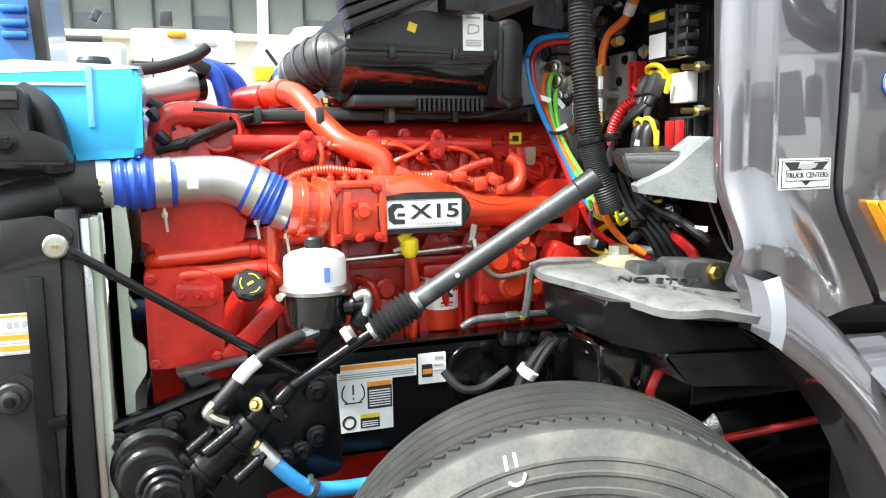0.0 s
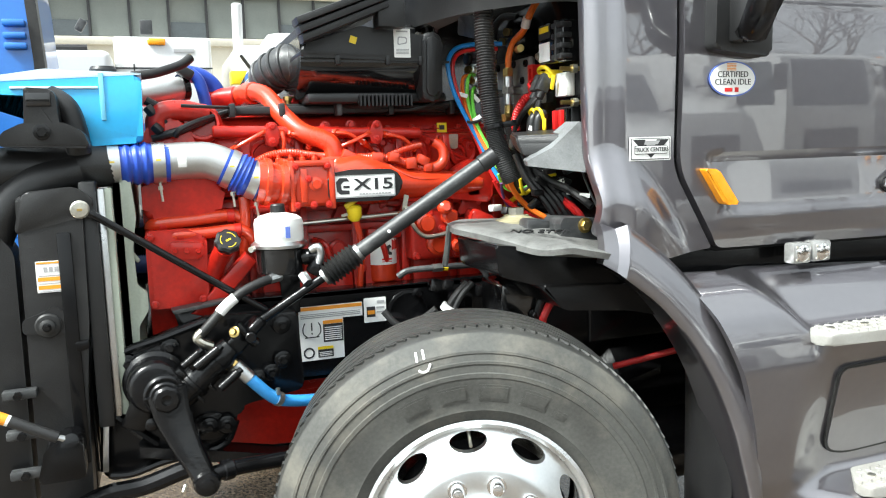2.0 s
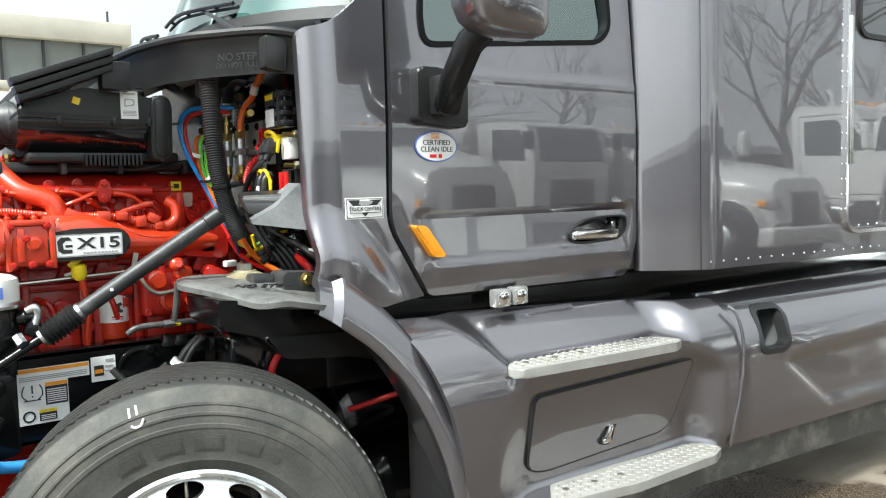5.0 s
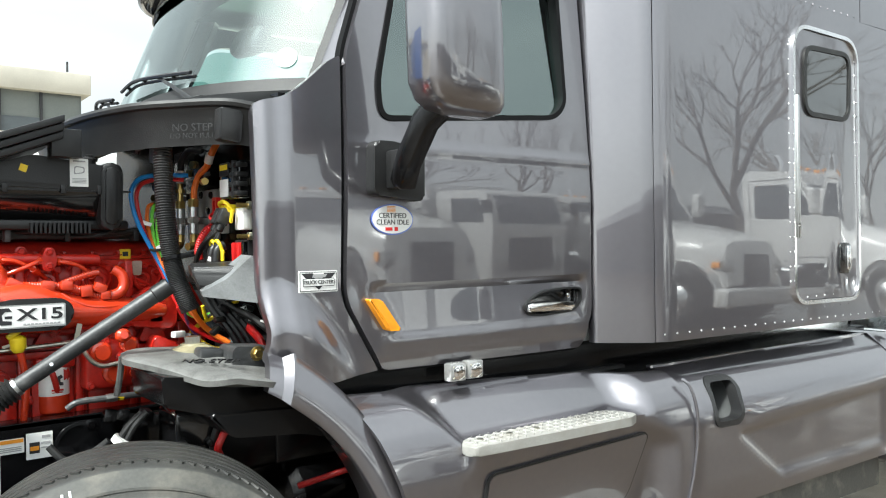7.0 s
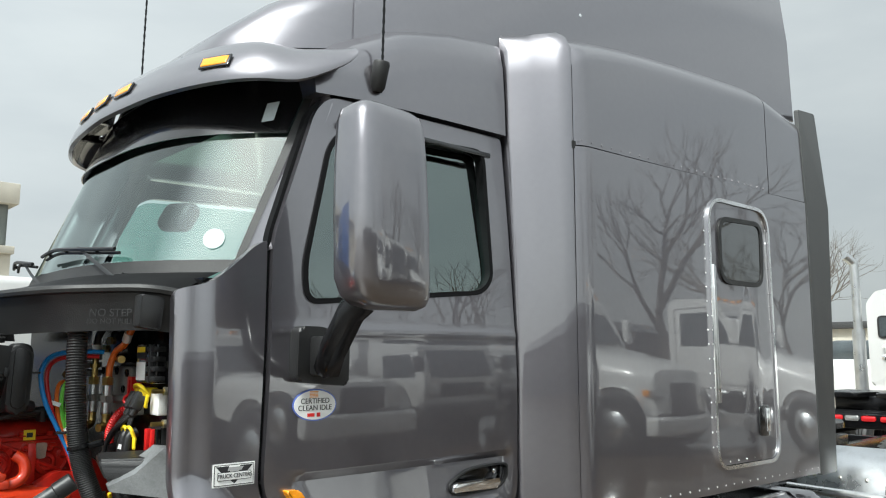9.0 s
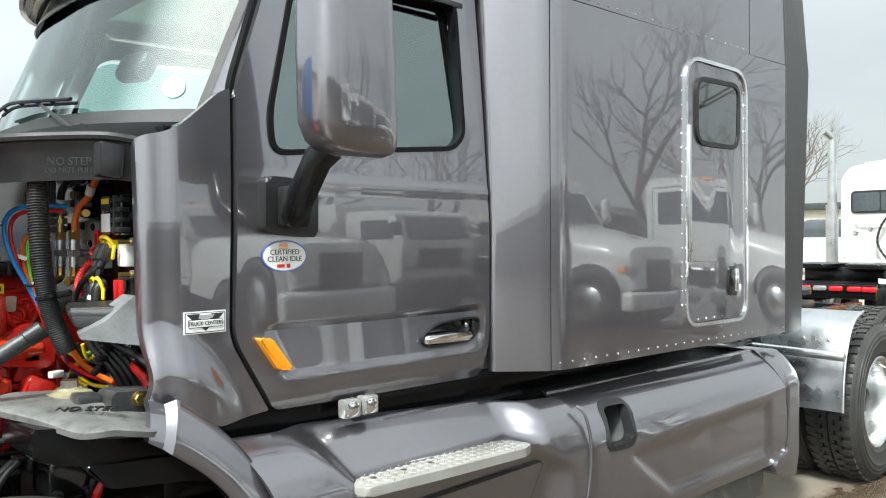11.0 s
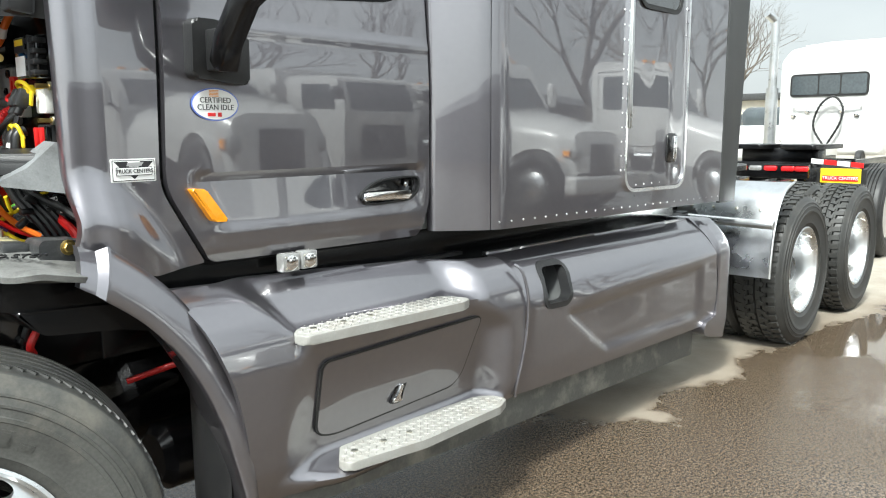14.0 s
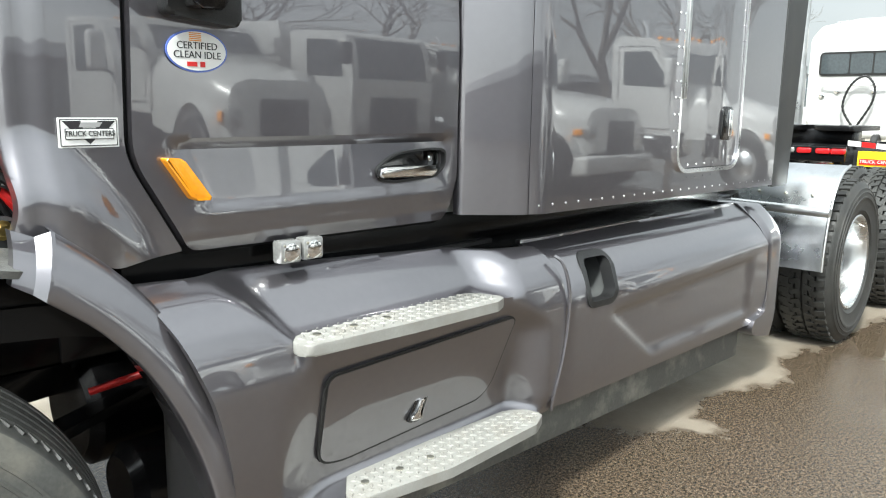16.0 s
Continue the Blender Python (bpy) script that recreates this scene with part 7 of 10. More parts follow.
part("lid_seam", box(BM(), 0.846, 1.29, 2.266, 2.272, 1.626, 1.632), PLAST, flid)
ef = prism(BM(), rounded([(1.200, 1.515), (1.262, 1.511), (1.268, 1.712), (1.205, 1.716)], 0.028, 5), 2.258, 2.32, bev=0.010, seg=3)
prism(ef, rounded([(1.212, 1.530), (1.250, 1.527), (1.255, 1.698), (1.216, 1.702)], 0.02, 5), 2.250, 2.262, bev=0.004)
part("filter_end_frame", ef, PLAST, af)
part("lid_bolt_boss", lathe(BM(), [(0.018, 0), (0.018, 0.014), (0.010, 0.018), (0.010, 0.024)], frame_at((1.185, 2.32, 1.718), (0, -0.2, 1)), 14), PLAST, flid)
for x in (0.95, 1.10, 1.20):
    part("lid_clip", box(BM(), x - 0.008, x + 0.008, 2.258, 2.27, 1.618, 1.645, 0.003), PLAST, flid)
lab = plaque("paper_label", 1.118, 1.168, 1.640, 1.722, 2.2605, WHITE, flid, 0.002, 0.001, "white printed paper label")
bars([(1.126, 1.160, 1.712, 1.716)] + [(1.124, 1.162, 1.650 + 0.004 * k, 1.652 + 0.004 * k) for k in range(4)], 2.2590, GREYINK, lab)
part("label_picture", ring_panel(rounded([(1.128, 1.675), (1.158, 1.680), (1.158, 1.698), (1.130, 1.700)], 0.006), rounded([(1.131, 1.678), (1.155, 1.683), (1.155, 1.695), (1.133, 1.697)], 0.006), 2.2585, 2.2595), GREYINK, lab, "", 0)
part("yellow_square", obox(BM(), pose(0.997, 2.2605, 1.688, 0, 18, 0), 0.020, 0.002, 0.020), YELLOW, flid, "small yellow inspection sticker", 0)
part("under_tray", box(BM(), 0.87, 1.30, 2.32, 2.68, 1.515, 1.545, 0.01), PLAST, af)
for k in range(14):
    part("tray_rib", box(BM(), 1.02 + 0.012 * k, 1.026 + 0.012 * k, 2.30, 2.33, 1.505, 1.535), PLAST, af)
sn = BM()
for r in range(3):
    prism(sn, [(0.845 - 0.008 * r, 1.672 + 0.022 * r), (1.09, 1.772 + 0.022 * r), (1.09, 1.792 + 0.022 * r), (0.840 - 0.008 * r, 1.690 + 0.022 * r)], 2.20 - 0.01 * r, 2.26, bev=0.003)
prism(sn, [(0.852, 1.672), (1.09, 1.768), (1.09, 1.81), (0.852, 1.73)], 2.235, 2.75)
part("intake_rim", sn, PLAST, af, "black ribbed intake rim")
part("rim_bracket", prism(BM(), [(1.06, 1.72), (1.14, 1.72), (1.14, 1.80), (1.06, 1.80)], 2.21, 2.27, bev=0.004), PLAST, af)
eb = [(0.890, 2.50, 1.645), (0.850, 2.52, 1.645), (0.815, 2.56, 1.63), (0.785, 2.62, 1.60), (0.765, 2.67, 1.565)]
elb2 = part("outlet_elbow", tube(BM(), eb, lambda t: 0.062 - 0.010 * t + (0.003 if int(t * 30) % 6 == 0 else 0), 26, 8), GREYP, af, "grey rubber outlet elbow", 50)
ebc = curve(eb, 6)
for k in range(3, 17, 3):
    d = (ebc[k + 1] - ebc[k - 1]).normalized() * 0.006
    part("elbow_rib", rod(BM(), ebc[k] - d, ebc[k] + d, 0.0685 - 0.010 * k / 24, 26, 0.003), GREYP, elb2)
part("elbow_clamp", rod(BM(), (0.790, 2.61, 1.606), (0.782, 2.628, 1.598), 0.058, 26), CHROME, elb2, "bright clamp")
part("elbow_clamp", rod(BM(), (0.775, 2.645, 1.585), (0.769, 2.66, 1.575), 0.056, 26), BLACK, elb2)
part("outlet_pipe", tube(BM(), [(0.772, 2.655, 1.580), (0.745, 2.70, 1.535), (0.73, 2.74, 1.48)], 0.050, 24, 5), PIPEM, elb2)

# ---- radiator, its frame and the fan shroud ----
rad = thing("radiator_assembly", (0.1, YC, 0.5), "black radiator pack with side frame and pale fan shroud", "radiator")
part("radiator_core", box(BM(), 0.12, 0.24, 2.20, 2 * YC - 2.20, 0.50, 1.45, 0.005), CAST, rad)
for k in range(12):
    part("core_fin", box(BM(), 0.238, 0.246, 2.22 + 0.078 * k, 2.24 + 0.078 * k, 0.55, 1.42), BLACK, rad)
sf = BM()
prism(sf, rounded([(0.118, 0.46), (0.235, 0.46), (0.245, 0.80), (0.262, 0.98), (0.268, 1.26), (0.20, 1.300), (0.125, 1.290)], 0.012), 2.105, 2.20, bev=0.008)
sframe = part("side_frame", sf, PLAST, rad, "black side frame")
part("frame_groove", box(BM(), 0.206, 0.238, 2.098, 2.11, 0.62, 1.20, 0.004), BLACK, sframe)
part("frame_notch", prism(BM(), rounded([(0.226, 0.905), (0.258, 0.912), (0.258, 0.935), (0.226, 0.932)], 0.006), 2.096, 2.108, bev=0.003), BLACK, sframe)
part("outer_frame", prism(BM(), rounded([(-0.12, 0.50), (0.105, 0.50), (0.110, 1.16), (0.05, 1.24), (-0.12, 1.26)], 0.02), 2.12, 2.22, bev=0.010), PLAST, rad)
part("side_flange", box(BM(), 0.262, 0.300, 2.115, 2.21, 0.70, 1.32, 0.006), PLAST, rad)
part("bright_strip", box(BM(), 0.301, 0.318, 2.130, 2.20, 0.72, 1.300, 0.003), ALUR, rad, "bright aluminium radiator end strip")
part("clear_strip", box(BM(), 0.317, 0.334, 2.14, 2.20, 0.72, 1.300, 0.003), SHROUD, rad)
sh = BM()
prism(sh, rounded([(0.336, 0.74), (0.366, 0.74), (0.372, 0.93), (0.398, 0.97), (0.398, 1.02), (0.375, 1.04), (0.372, 1.14), (0.385, 1.22), (0.376, 1.35), (0.336, 1.37)], 0.008), 2.22, 2.24, bev=0.004)
prism(sh, [(0.336, 0.74), (0.352, 0.74), (0.352, 1.37), (0.336, 1.37)], 2.22, 2.95)
part("fan_shroud", sh, SHROUD, rad, "pale green-grey fan shroud")
pm = part("mount_puck", lathe(BM(), [(0.030, 0), (0.030, 0.012), (0.026, 0.016), (0.018, 0.017), (0.018, 0.030), (0.012, 0.034)], frame_at((0.172, 2.105, 0.978), (0, -1, 0)), 28), RUBBER, rad, "round rubber mount")
part("mount_bolt", bolt(BM(), (0.172, 2.074, 0.978), (0, -1, 0), 0.008, 0.010), CAST, pm)
part("mount_ear", prism(BM(), rounded([(0.115, 0.995), (0.165, 1.012), (0.19, 1.025), (0.225, 0.99), (0.215, 0.955), (0.115, 0.96)], 0.012), 2.100, 2.108), PLAST, rad)
rb = part("upper_bolt", lathe(BM(), [(0.022, 0), (0.022, 0.010), (0.018, 0.014), (0.006, 0.015)], frame_at((0.264, 2.098, 1.254), (0, -1, 0)), 24), ZINC, rad, "large plated bolt")
part("bolt_mark", box(BM(), 0.258, 0.270, 2.080, 2.084, 1.251, 1.257), BRASS, rb)
part("gusset", prism(BM(), rounded([(0.115, 1.20), (0.275, 1.235), (0.300, 1.275), (0.255, 1.31), (0.14, 1.30)], 0.02), 2.103, 2.118, bev=0.004), PLAST, rad)
warn = plaque("warning_label", 0.155, 0.214, 1.058, 1.134, 2.1035, WHITE, sframe, 0.002, 0.001, "orange and white warning label")
bars([(0.157, 0.212, 1.128, 1.132), (0.158, 0.211, 1.086, 1.095), (0.158, 0.211, 1.066, 1.075)], 2.1022, ORANGE, warn, "label_band")
bars([(0.160, 0.209, 1.079 + 0.0, 1.081), (0.160, 0.209, 1.060, 1.062), (0.160, 0.209, 1.098, 1.100)] + [(0.172 + 0.012 * k, 0.180 + 0.012 * k, 1.108, 1.120) for k in range(3)], 2.1022, GREYINK, warn)
# bracket tower and black parts over the duct
tw = part("bracket_tower", prism(BM(), rounded([(0.158, 1.44), (0.236, 1.44), (0.232, 1.525), (0.222, 1.540), (0.166, 1.545)], 0.006), 2.105, 2.17, bev=0.005), PLAST, rad, "black bracket tower")
part("tower_slot", box(BM(), 0.168, 0.222, 2.098, 2.108, 1.50, 1.532, 0.003), GLOSSB, tw)
part("tower_foot", prism(BM(), rounded([(0.10, 1.408), (0.30, 1.400), (0.285, 1.440), (0.245, 1.462), (0.155, 1.462), (0.11, 1.440)], 0.012), 2.10, 2.18, bev=0.006), PLAST, rad)
part("tower_bolt", bolt(BM(), (0.197, 2.10, 1.440), (0, -1, 0), 0.013, 0.012), CAST, rad)
part("hood_hinge_box", box(BM(), -0.12, 0.10, 2.08, 2.16, 1.42, 1.56, 0.01), PLAST, rad, "black hinge box")
part("reserve_pipe", tube(BM(), [(0.205, 2.20, 1.53), (0.245, 2.19, 1.50), (0.262, 2.19, 1.44), (0.265, 2.20, 1.39)], 0.030, 16, 6), PLAST, rad)
gs = part("gas_strut", rod(BM(), (-0.13, 1.95, 0.925), (0.189, 1.95, 0.745), 0.0125, 16, 0.002), PLAST, rad, "black gas strut with an orange label")
part("strut_rod", rod(BM(), (0.186, 1.95, 0.747), (0.206, 1.953, 0.737), 0.007, 10), ALUR, gs)
part("strut_eye", lathe(BM(), [(0.016, -0.010), (0.016, 0.010), (0.008, 0.012)], frame_at((0.215, 1.955, 0.733), (0, -1, 0.3)), 14), CAST, gs)
part("strut_stud", rod(BM(), (0.214, 1.957, 0.724), (0.214, 2.02, 0.712), 0.007, 8), ZINC, gs)
part("strut_bracket", prism(BM(), rounded([(0.13, 0.62), (0.235, 0.62), (0.232, 0.715), (0.20, 0.728), (0.15, 0.700)], 0.012), 2.00, 2.09, bev=0.006), BLACK, rad, "black strut bracket")
strut_tag = part("strut_label", tube(BM(), [(0.04, 1.95, 0.829), (0.094, 1.95, 0.7985)], 0.0128, 16, 1, False), WHITE, gs)
part("label_band", tube(BM(), [(0.072, 1.95, 0.811), (0.088, 1.95, 0.802)], 0.0131, 16, 1, False), ORANGE, strut_tag)
for k in range(3):
    z = 0.82 - 0.10 * k
    part("condenser_fitting", box(BM(), 0.06, 0.135, 2.08, 2.11, z - 0.012, z + 0.010, 0.004), GREYP, rad)
    part("fitting_nut", rod(BM(), (0.095, 2.085, z), (0.095, 2.065, z), 0.010, 6), CAST, rad)

# diagonal tie rod from radiator to frame
tie = thing("radiator_tie_rod", (0.45, 2.12, 1.1), "thin black radiator tie rod", "rod")
part("rod", rod(BM(), (0.282, 2.098, 1.246), (0.695, 2.135, 0.955), 0.0095, 12, 0.002), BLACK, tie)
part("rod_nut", rod(BM(), (0.274, 2.098, 1.252), (0.292, 2.099, 1.239), 0.012, 6), CAST, tie)

# ---- power steering reservoir ----
res = thing("fluid_reservoir", (0.745, 2.15, 1.05), "white plastic fluid reservoir in a bright ring on a black canister", "reservoir")
rm = Matrix.Translation((0.745, 2.175, 0))
part("white_tank", lathe(BM(), [(0.064, 1.138), (0.066, 1.142), (0.066, 1.186), (0.063, 1.198), (0.050, 1.207), (0.024, 1.214), (0.02, 1.215)], rm, 36), WPLAST, res, "translucent white tank")
part("ring", lathe(BM(), [(0.064, 1.120), (0.076, 1.122), (0.077, 1.130), (0.068, 1.138), (0.064, 1.138)], rm, 36), ALUR, res, "bright clamp ring")
part("canister", lathe(BM(), [(0.05, 1.048), (0.064, 1.052), (0.066, 1.060), (0.066, 1.118), (0.062, 1.122)], rm, 32), GLOSSB, res, "black canister")
capm = lathe(BM(), [(0.020, 1.212), (0.020, 1.234), (0.017, 1.238), (0.004, 1.239)], rm, 14)
part("filler_cap", capm, PLAST, res, "black ribbed cap")
part("ring_bolt", rod(BM(), (0.668, 2.12, 1.126), (0.660, 2.105, 1.126), 0.008, 8), ZINC, res)
part("level_label", box(BM(), 0.753, 0.765, 2.1075, 2.110, 1.150, 1.180), BLUEP, res, "small printed level mark", 0)
part("outlet_valve", lathe(BM(), [(0.022, 0), (0.022, 0.02), (0.014, 0.03), (0.014, 0.05)], frame_at((0.805, 2.14, 1.092), (0.8, -0.5, 0.1)), 16), CAST, res)
part("outlet_elbow", tube(BM(), [(0.82, 2.12, 1.112), (0.838, 2.11, 1.12), (0.843, 2.11, 1.10), (0.835, 2.11, 1.075)], 0.012, 12, 5), ALUR, res, "grey metal elbow")
part("valve_body", obox(BM(), pose(0.835, 2.12, 1.060, 0, 30, 0), 0.05, 0.04, 0.04, 0.008), CAST, res)
part("valve_fitting", rod(BM(), (0.79, 2.10, 1.05), (0.80, 2.08, 1.03), 0.014, 6), ALUR, res)
part("bracket_leg", prism(BM(), [(0.74, 1.05), (0.80, 1.05), (0.795, 0.93), (0.75, 0.93)], 2.19, 2.21, bev=0.003), BLACK, res)
ph = part("pressure_hose", tube(BM(), [(0.722, 2.125, 1.044), (0.68, 2.105, 1.038), (0.63, 2.095, 1.018), (0.585, 2.09, 0.985), (0.545, 2.085, 0.945), (0.520, 2.085, 0.92)], 0.0125, 12, 8), RUBBER, res, "black hose with a white tag")
part("hose_tag", tube(BM(), [(0.612, 2.0925, 1.006), (0.590, 2.0905, 0.990), (0.570, 2.089, 0.970)], 0.0142, 14, 4, False), WHITE, ph)
part("hose_end", rod(BM(), (0.705, 2.113, 1.043), (0.735, 2.13, 1.046), 0.013, 8), ALUR, ph)
part("gear_fitting", tube(BM(), [(0.525, 2.085, 0.928), (0.510, 2.085, 0.912), (0.522, 2.085, 0.898), (0.545, 2.09, 0.885)], 0.012, 10, 5), ZINC, ph, "plated banjo fitting")

# ---- steering shaft ----
shaft = thing("steering_shaft", (0.9, 2.1, 1.05), "black telescopic steering shaft with a ribbed rubber boot", "shaft")
a, b = Vector((0.860, 2.105, 1.045)), Vector((1.292, 1.985, 1.342))
d = (b - a).normalized()
part("upper_tube", rod(BM(), a.lerp(b, 0.17), b, 0.0215, 20, 0.002), GREYP, shaft, "dusty grey upper shaft tube")
part("upper_collar", rod(BM(), b - d * 0.03, b + d * 0.02, 0.0245, 16, 0.003), PLAST, shaft)
lowd = Vector((0.655, 2.118, 0.922))
part("lower_shaft", rod(BM(), lowd, a, 0.0125, 16), CAST, shaft)
prof = []
for k in range(9):
    h = 0.0 + k * 0.0115
    prof += [(0.0245 + 0.0012 * k * 0.3, h), (0.0365 - 0.0002 * k, h + 0.0055)]
prof.append((0.024, 9 * 0.0115))
part("rubber_boot", lathe(BM(), prof, frame_at(a - d * 0.006, d), 22), RUBBER, shaft, "ribbed black rubber boot")
for q in (a - d * 0.010, a + d * 0.102):
    part("boot_clamp", rod(BM(), q - d * 0.004, q + d * 0.006, 0.0250, 20), ALUR, shaft)
part("shaft_screw", rod(BM(), a.lerp(b, 0.36) + Vector((0, -0.022, 0.004)), a.lerp(b, 0.36) + Vector((0, -0.028, 0.006)), 0.005, 8), CHROME, shaft)
u = Vector((0.632, 2.112, 0.902))
part("joint_yoke", obox(BM(), frame_at(u + Vector((0.026, 0.002, 0.022)), lowd - u) , 0.050, 0.030, 0.050, 0.010, 3), CAST, shaft, "universal joint yoke")
part("joint_yoke", obox(BM(), frame_at(u + Vector((-0.022, 0, -0.020)), lowd - u), 0.030, 0.052, 0.052, 0.010, 3), CAST, shaft)
part("joint_cross", rod(BM(), u + Vector((0.012, -0.034, -0.004)), u + Vector((0.012, 0.034, -0.004)), 0.015, 14, 0.003), CAST, shaft)
part("joint_cross", rod(BM(), u + Vector((-0.022, 0, 0.030)), u + Vector((0.03, 0, -0.03)), 0.014, 14, 0.003), CAST, shaft)
part("plated_bolt", bolt(BM(), u + Vector((-0.028, -0.022, 0.014)), (-0.5, -0.8, 0.3), 0.010, 0.012), BRASS, shaft)

# ---- steering gear, its bracket and the links ----
gear = thing("steering_gear", (0.43, 2.1, 0.6), "black cast steering gear with pitman arm on the frame bracket", "steering gear")
# plate with a raised rim, bolted to the frame
PLATE = rounded([(0.256, 0.560), (0.279, 0.782), (0.306, 0.878), (0.432, 0.917), (0.540, 0.950), (0.78, 0.945), (0.79, 0.72), (0.64, 0.70), (0.608, 0.688), (0.590, 0.618), (0.550, 0.578), (0.413, 0.568), (0.320, 0.545), (0.283, 0.540)], 0.018)
part("frame_bracket", prism(BM(), PLATE, 2.160, 2.19, bev=0.008), BLACK, gear, "black frame bracket")
part("bracket_rib", tube(BM(), [(0.262, 2.152, 0.575), (0.283, 2.15, 0.778), (0.312, 2.15, 0.870), (0.434, 2.15, 0.909), (0.540, 2.15, 0.942)], 0.010, 8, 5), BLACK, gear)
part("bracket_rib", tube(BM(), [(0.276, 2.152, 0.560), (0.330, 2.15, 0.556), (0.413, 2.15, 0.576), (0.517, 2.15, 0.585), (0.572, 2.15, 0.606), (0.598, 2.15, 0.660)], 0.010, 8, 5), BLACK, gear)
part("bracket_rib", tube(BM(), [(0.300, 2.152, 0.715), (0.345, 2.15, 0.670), (0.395, 2.15, 0.625)], 0.012, 8, 5), BLACK, gear)
part("bracket_web", prism(BM(), rounded([(0.470, 0.620), (0.560, 0.612), (0.582, 0.640), (0.560, 0.690), (0.500, 0.690)], 0.02), 2.150, 2.164, bev=0.005), BLACK, gear)
part("slot", prism(BM(), rounded([(0.348, 0.867), (0.424, 0.890), (0.430, 0.880), (0.354, 0.855)], 0.005), 2.150, 2.161), INK, gear, "", 0)
for x, y, z in ((0.444, 2.158, 0.880), (0.338, 2.158, 0.849), (0.291, 2.150, 0.770), (0.291, 2.150, 0.750), (0.527, 2.150, 0.655), (0.573, 2.150, 0.655), (0.665, 2.158, 0.768), (0.733, 2.158, 0.812), (0.735, 2.158, 0.909), (0.700, 2.158, 0.780)):
    boss = part("bracket_boss", lathe(BM(), [(0.026, 0), (0.024, 0.010), (0.020, 0.012)], frame_at((x, y, z), (0, -1, 0)), 16), BLACK, gear)
    part("bracket_bolt", bolt(BM(), (x, y - 0.012, z), (0, -1, 0), 0.0105, 0.016), CAST, boss)
ax = Vector((0, -1, 0))
housing = part("sector_housing", lathe(BM(), [(0.080, -0.05), (0.080, -0.02), (0.070, -0.012), (0.068, 0.020), (0.066, 0.040), (0.058, 0.050), (0.052, 0.052)], frame_at((0.402, 2.11, 0.799), ax), 40), CAST, gear, "round cast housing")
part("housing_rib", obox(BM(), frame_at((0.362, 2.12, 0.735), Vector((0.4, 0, 0.9))), 0.022, 0.06, 0.11, 0.008), CAST, housing)
part("housing_boss", lathe(BM(), [(0.019, 0), (0.018, 0.02), (0.010, 0.024)], frame_at((0.386, 2.13, 0.692), ax), 14), CAST, housing)
part("sector_cap", lathe(BM(), [(0.052, -0.01), (0.052, 0.012), (0.047, 0.018), (0.044, 0.018), (0.044, 0.012), (0.038, 0.012), (0.038, 0.024), (0.034, 0.028), (0.020, 0.028)], frame_at((0.424, 2.045, 0.786), ax), 32), CAST, gear)
nut = part("shaft_nut", lathe(BM(), [(0.034, 0.0), (0.034, 0.022), (0.028, 0.028), (0.014, 0.029), (0.012, 0.022), (0.005, 0.020)], frame_at((0.427, 2.030, 0.783), ax), 8), CAST, gear)
for k in range(5):
    a_ = radians(35 + 72 * k)
    part("nut_stake", obox(BM(), Matrix.Translation((0.424 + 0.045 * math.cos(a_), 2.024, 0.785 + 0.045 * math.sin(a_))), 0.010, 0.006, 0.008, 0.002), CAST, nut)
gx0, gx1 = Vector((0.452, 2.095, 0.757)), Vector((0.586, 2.095, 0.873))
gd = (gx1 - gx0).normalized()
part("gear_cylinder", lathe(BM(), [(0.038, -0.03), (0.041, 0.0), (0.041, 0.050), (0.044, 0.052), (0.044, 0.062), (0.041, 0.064), (0.041, 0.118), (0.045, 0.120), (0.045, 0.138), (0.040, 0.140), (0.038, 0.160), (0.034, 0.170), (0.030, 0.186), (0.018, 0.188)], frame_at(gx0, gd), 32), CAST, gear, "angled gear cylinder")
# relief valve tubes and bolt bosses along the cylinder
for a_, b_, r_ in (((0.500, 2.045, 0.845), (0.560, 2.045, 0.888), 0.0125), ((0.556, 2.040, 0.785), (0.604, 2.040, 0.823), 0.0115), ((0.470, 2.060, 0.848), (0.512, 2.06, 0.880), 0.010)):
    valve = part("relief_valve", rod(BM(), a_, b_, r_, 16, 0.002), CAST, gear)
    part("valve_plug", rod(BM(), Vector(b_) - gd * 0.002, Vector(b_) + gd * 0.010, r_ * 0.72, 6), CAST, valve)
for t_ in (0.02, 0.055, 0.09, 0.125):
    part("gear_boss", obox(BM(), frame_at(gx0 + gd * t_ + Vector((-0.030, -0.020, 0.034)), gd), 0.024, 0.030, 0.020, 0.005), CAST, gear)
for t_ in (0.0, 0.04, 0.08, 0.12):
    part("gear_rib", obox(BM(), frame_at(gx0 + gd * t_ + Vector((0.022, -0.026, -0.024)), gd), 0.010, 0.036, 0.010, 0.003), CAST, gear)
arm = []
for p, w in ((Vector((0.428, 2.030, 0.800)), 0.046), (Vector((0.436, 2.025, 0.745)), 0.042), (Vector((0.467, 2.0, 0.656)), 0.034), (Vector((0.492, 1.982, 0.605)), 0.029), (Vector((0.505, 1.974, 0.571)), 0.026)):
    arm.append([p + Vector((w * c, 0.017 * s, 0.25 * w * c)) for c, s in ((1, -0.4), (1, 0.4), (0.7, 1), (-0.7, 1), (-1, 0.4), (-1, -0.4), (-0.7, -1), (0.0, -0.75), (0.7, -1))])
part("pitman_arm", loft(BM(), arm), CAST, gear, "tapered pitman arm", 50)
part("arm_end", lathe(BM(), [(0.030, -0.04), (0.033, -0.02), (0.033, 0.004), (0.028, 0.016), (0.018, 0.018), (0.017, 0.028), (0.008, 0.030)], frame_at((0.505, 1.970, 0.571), ax), 24), CAST, gear)
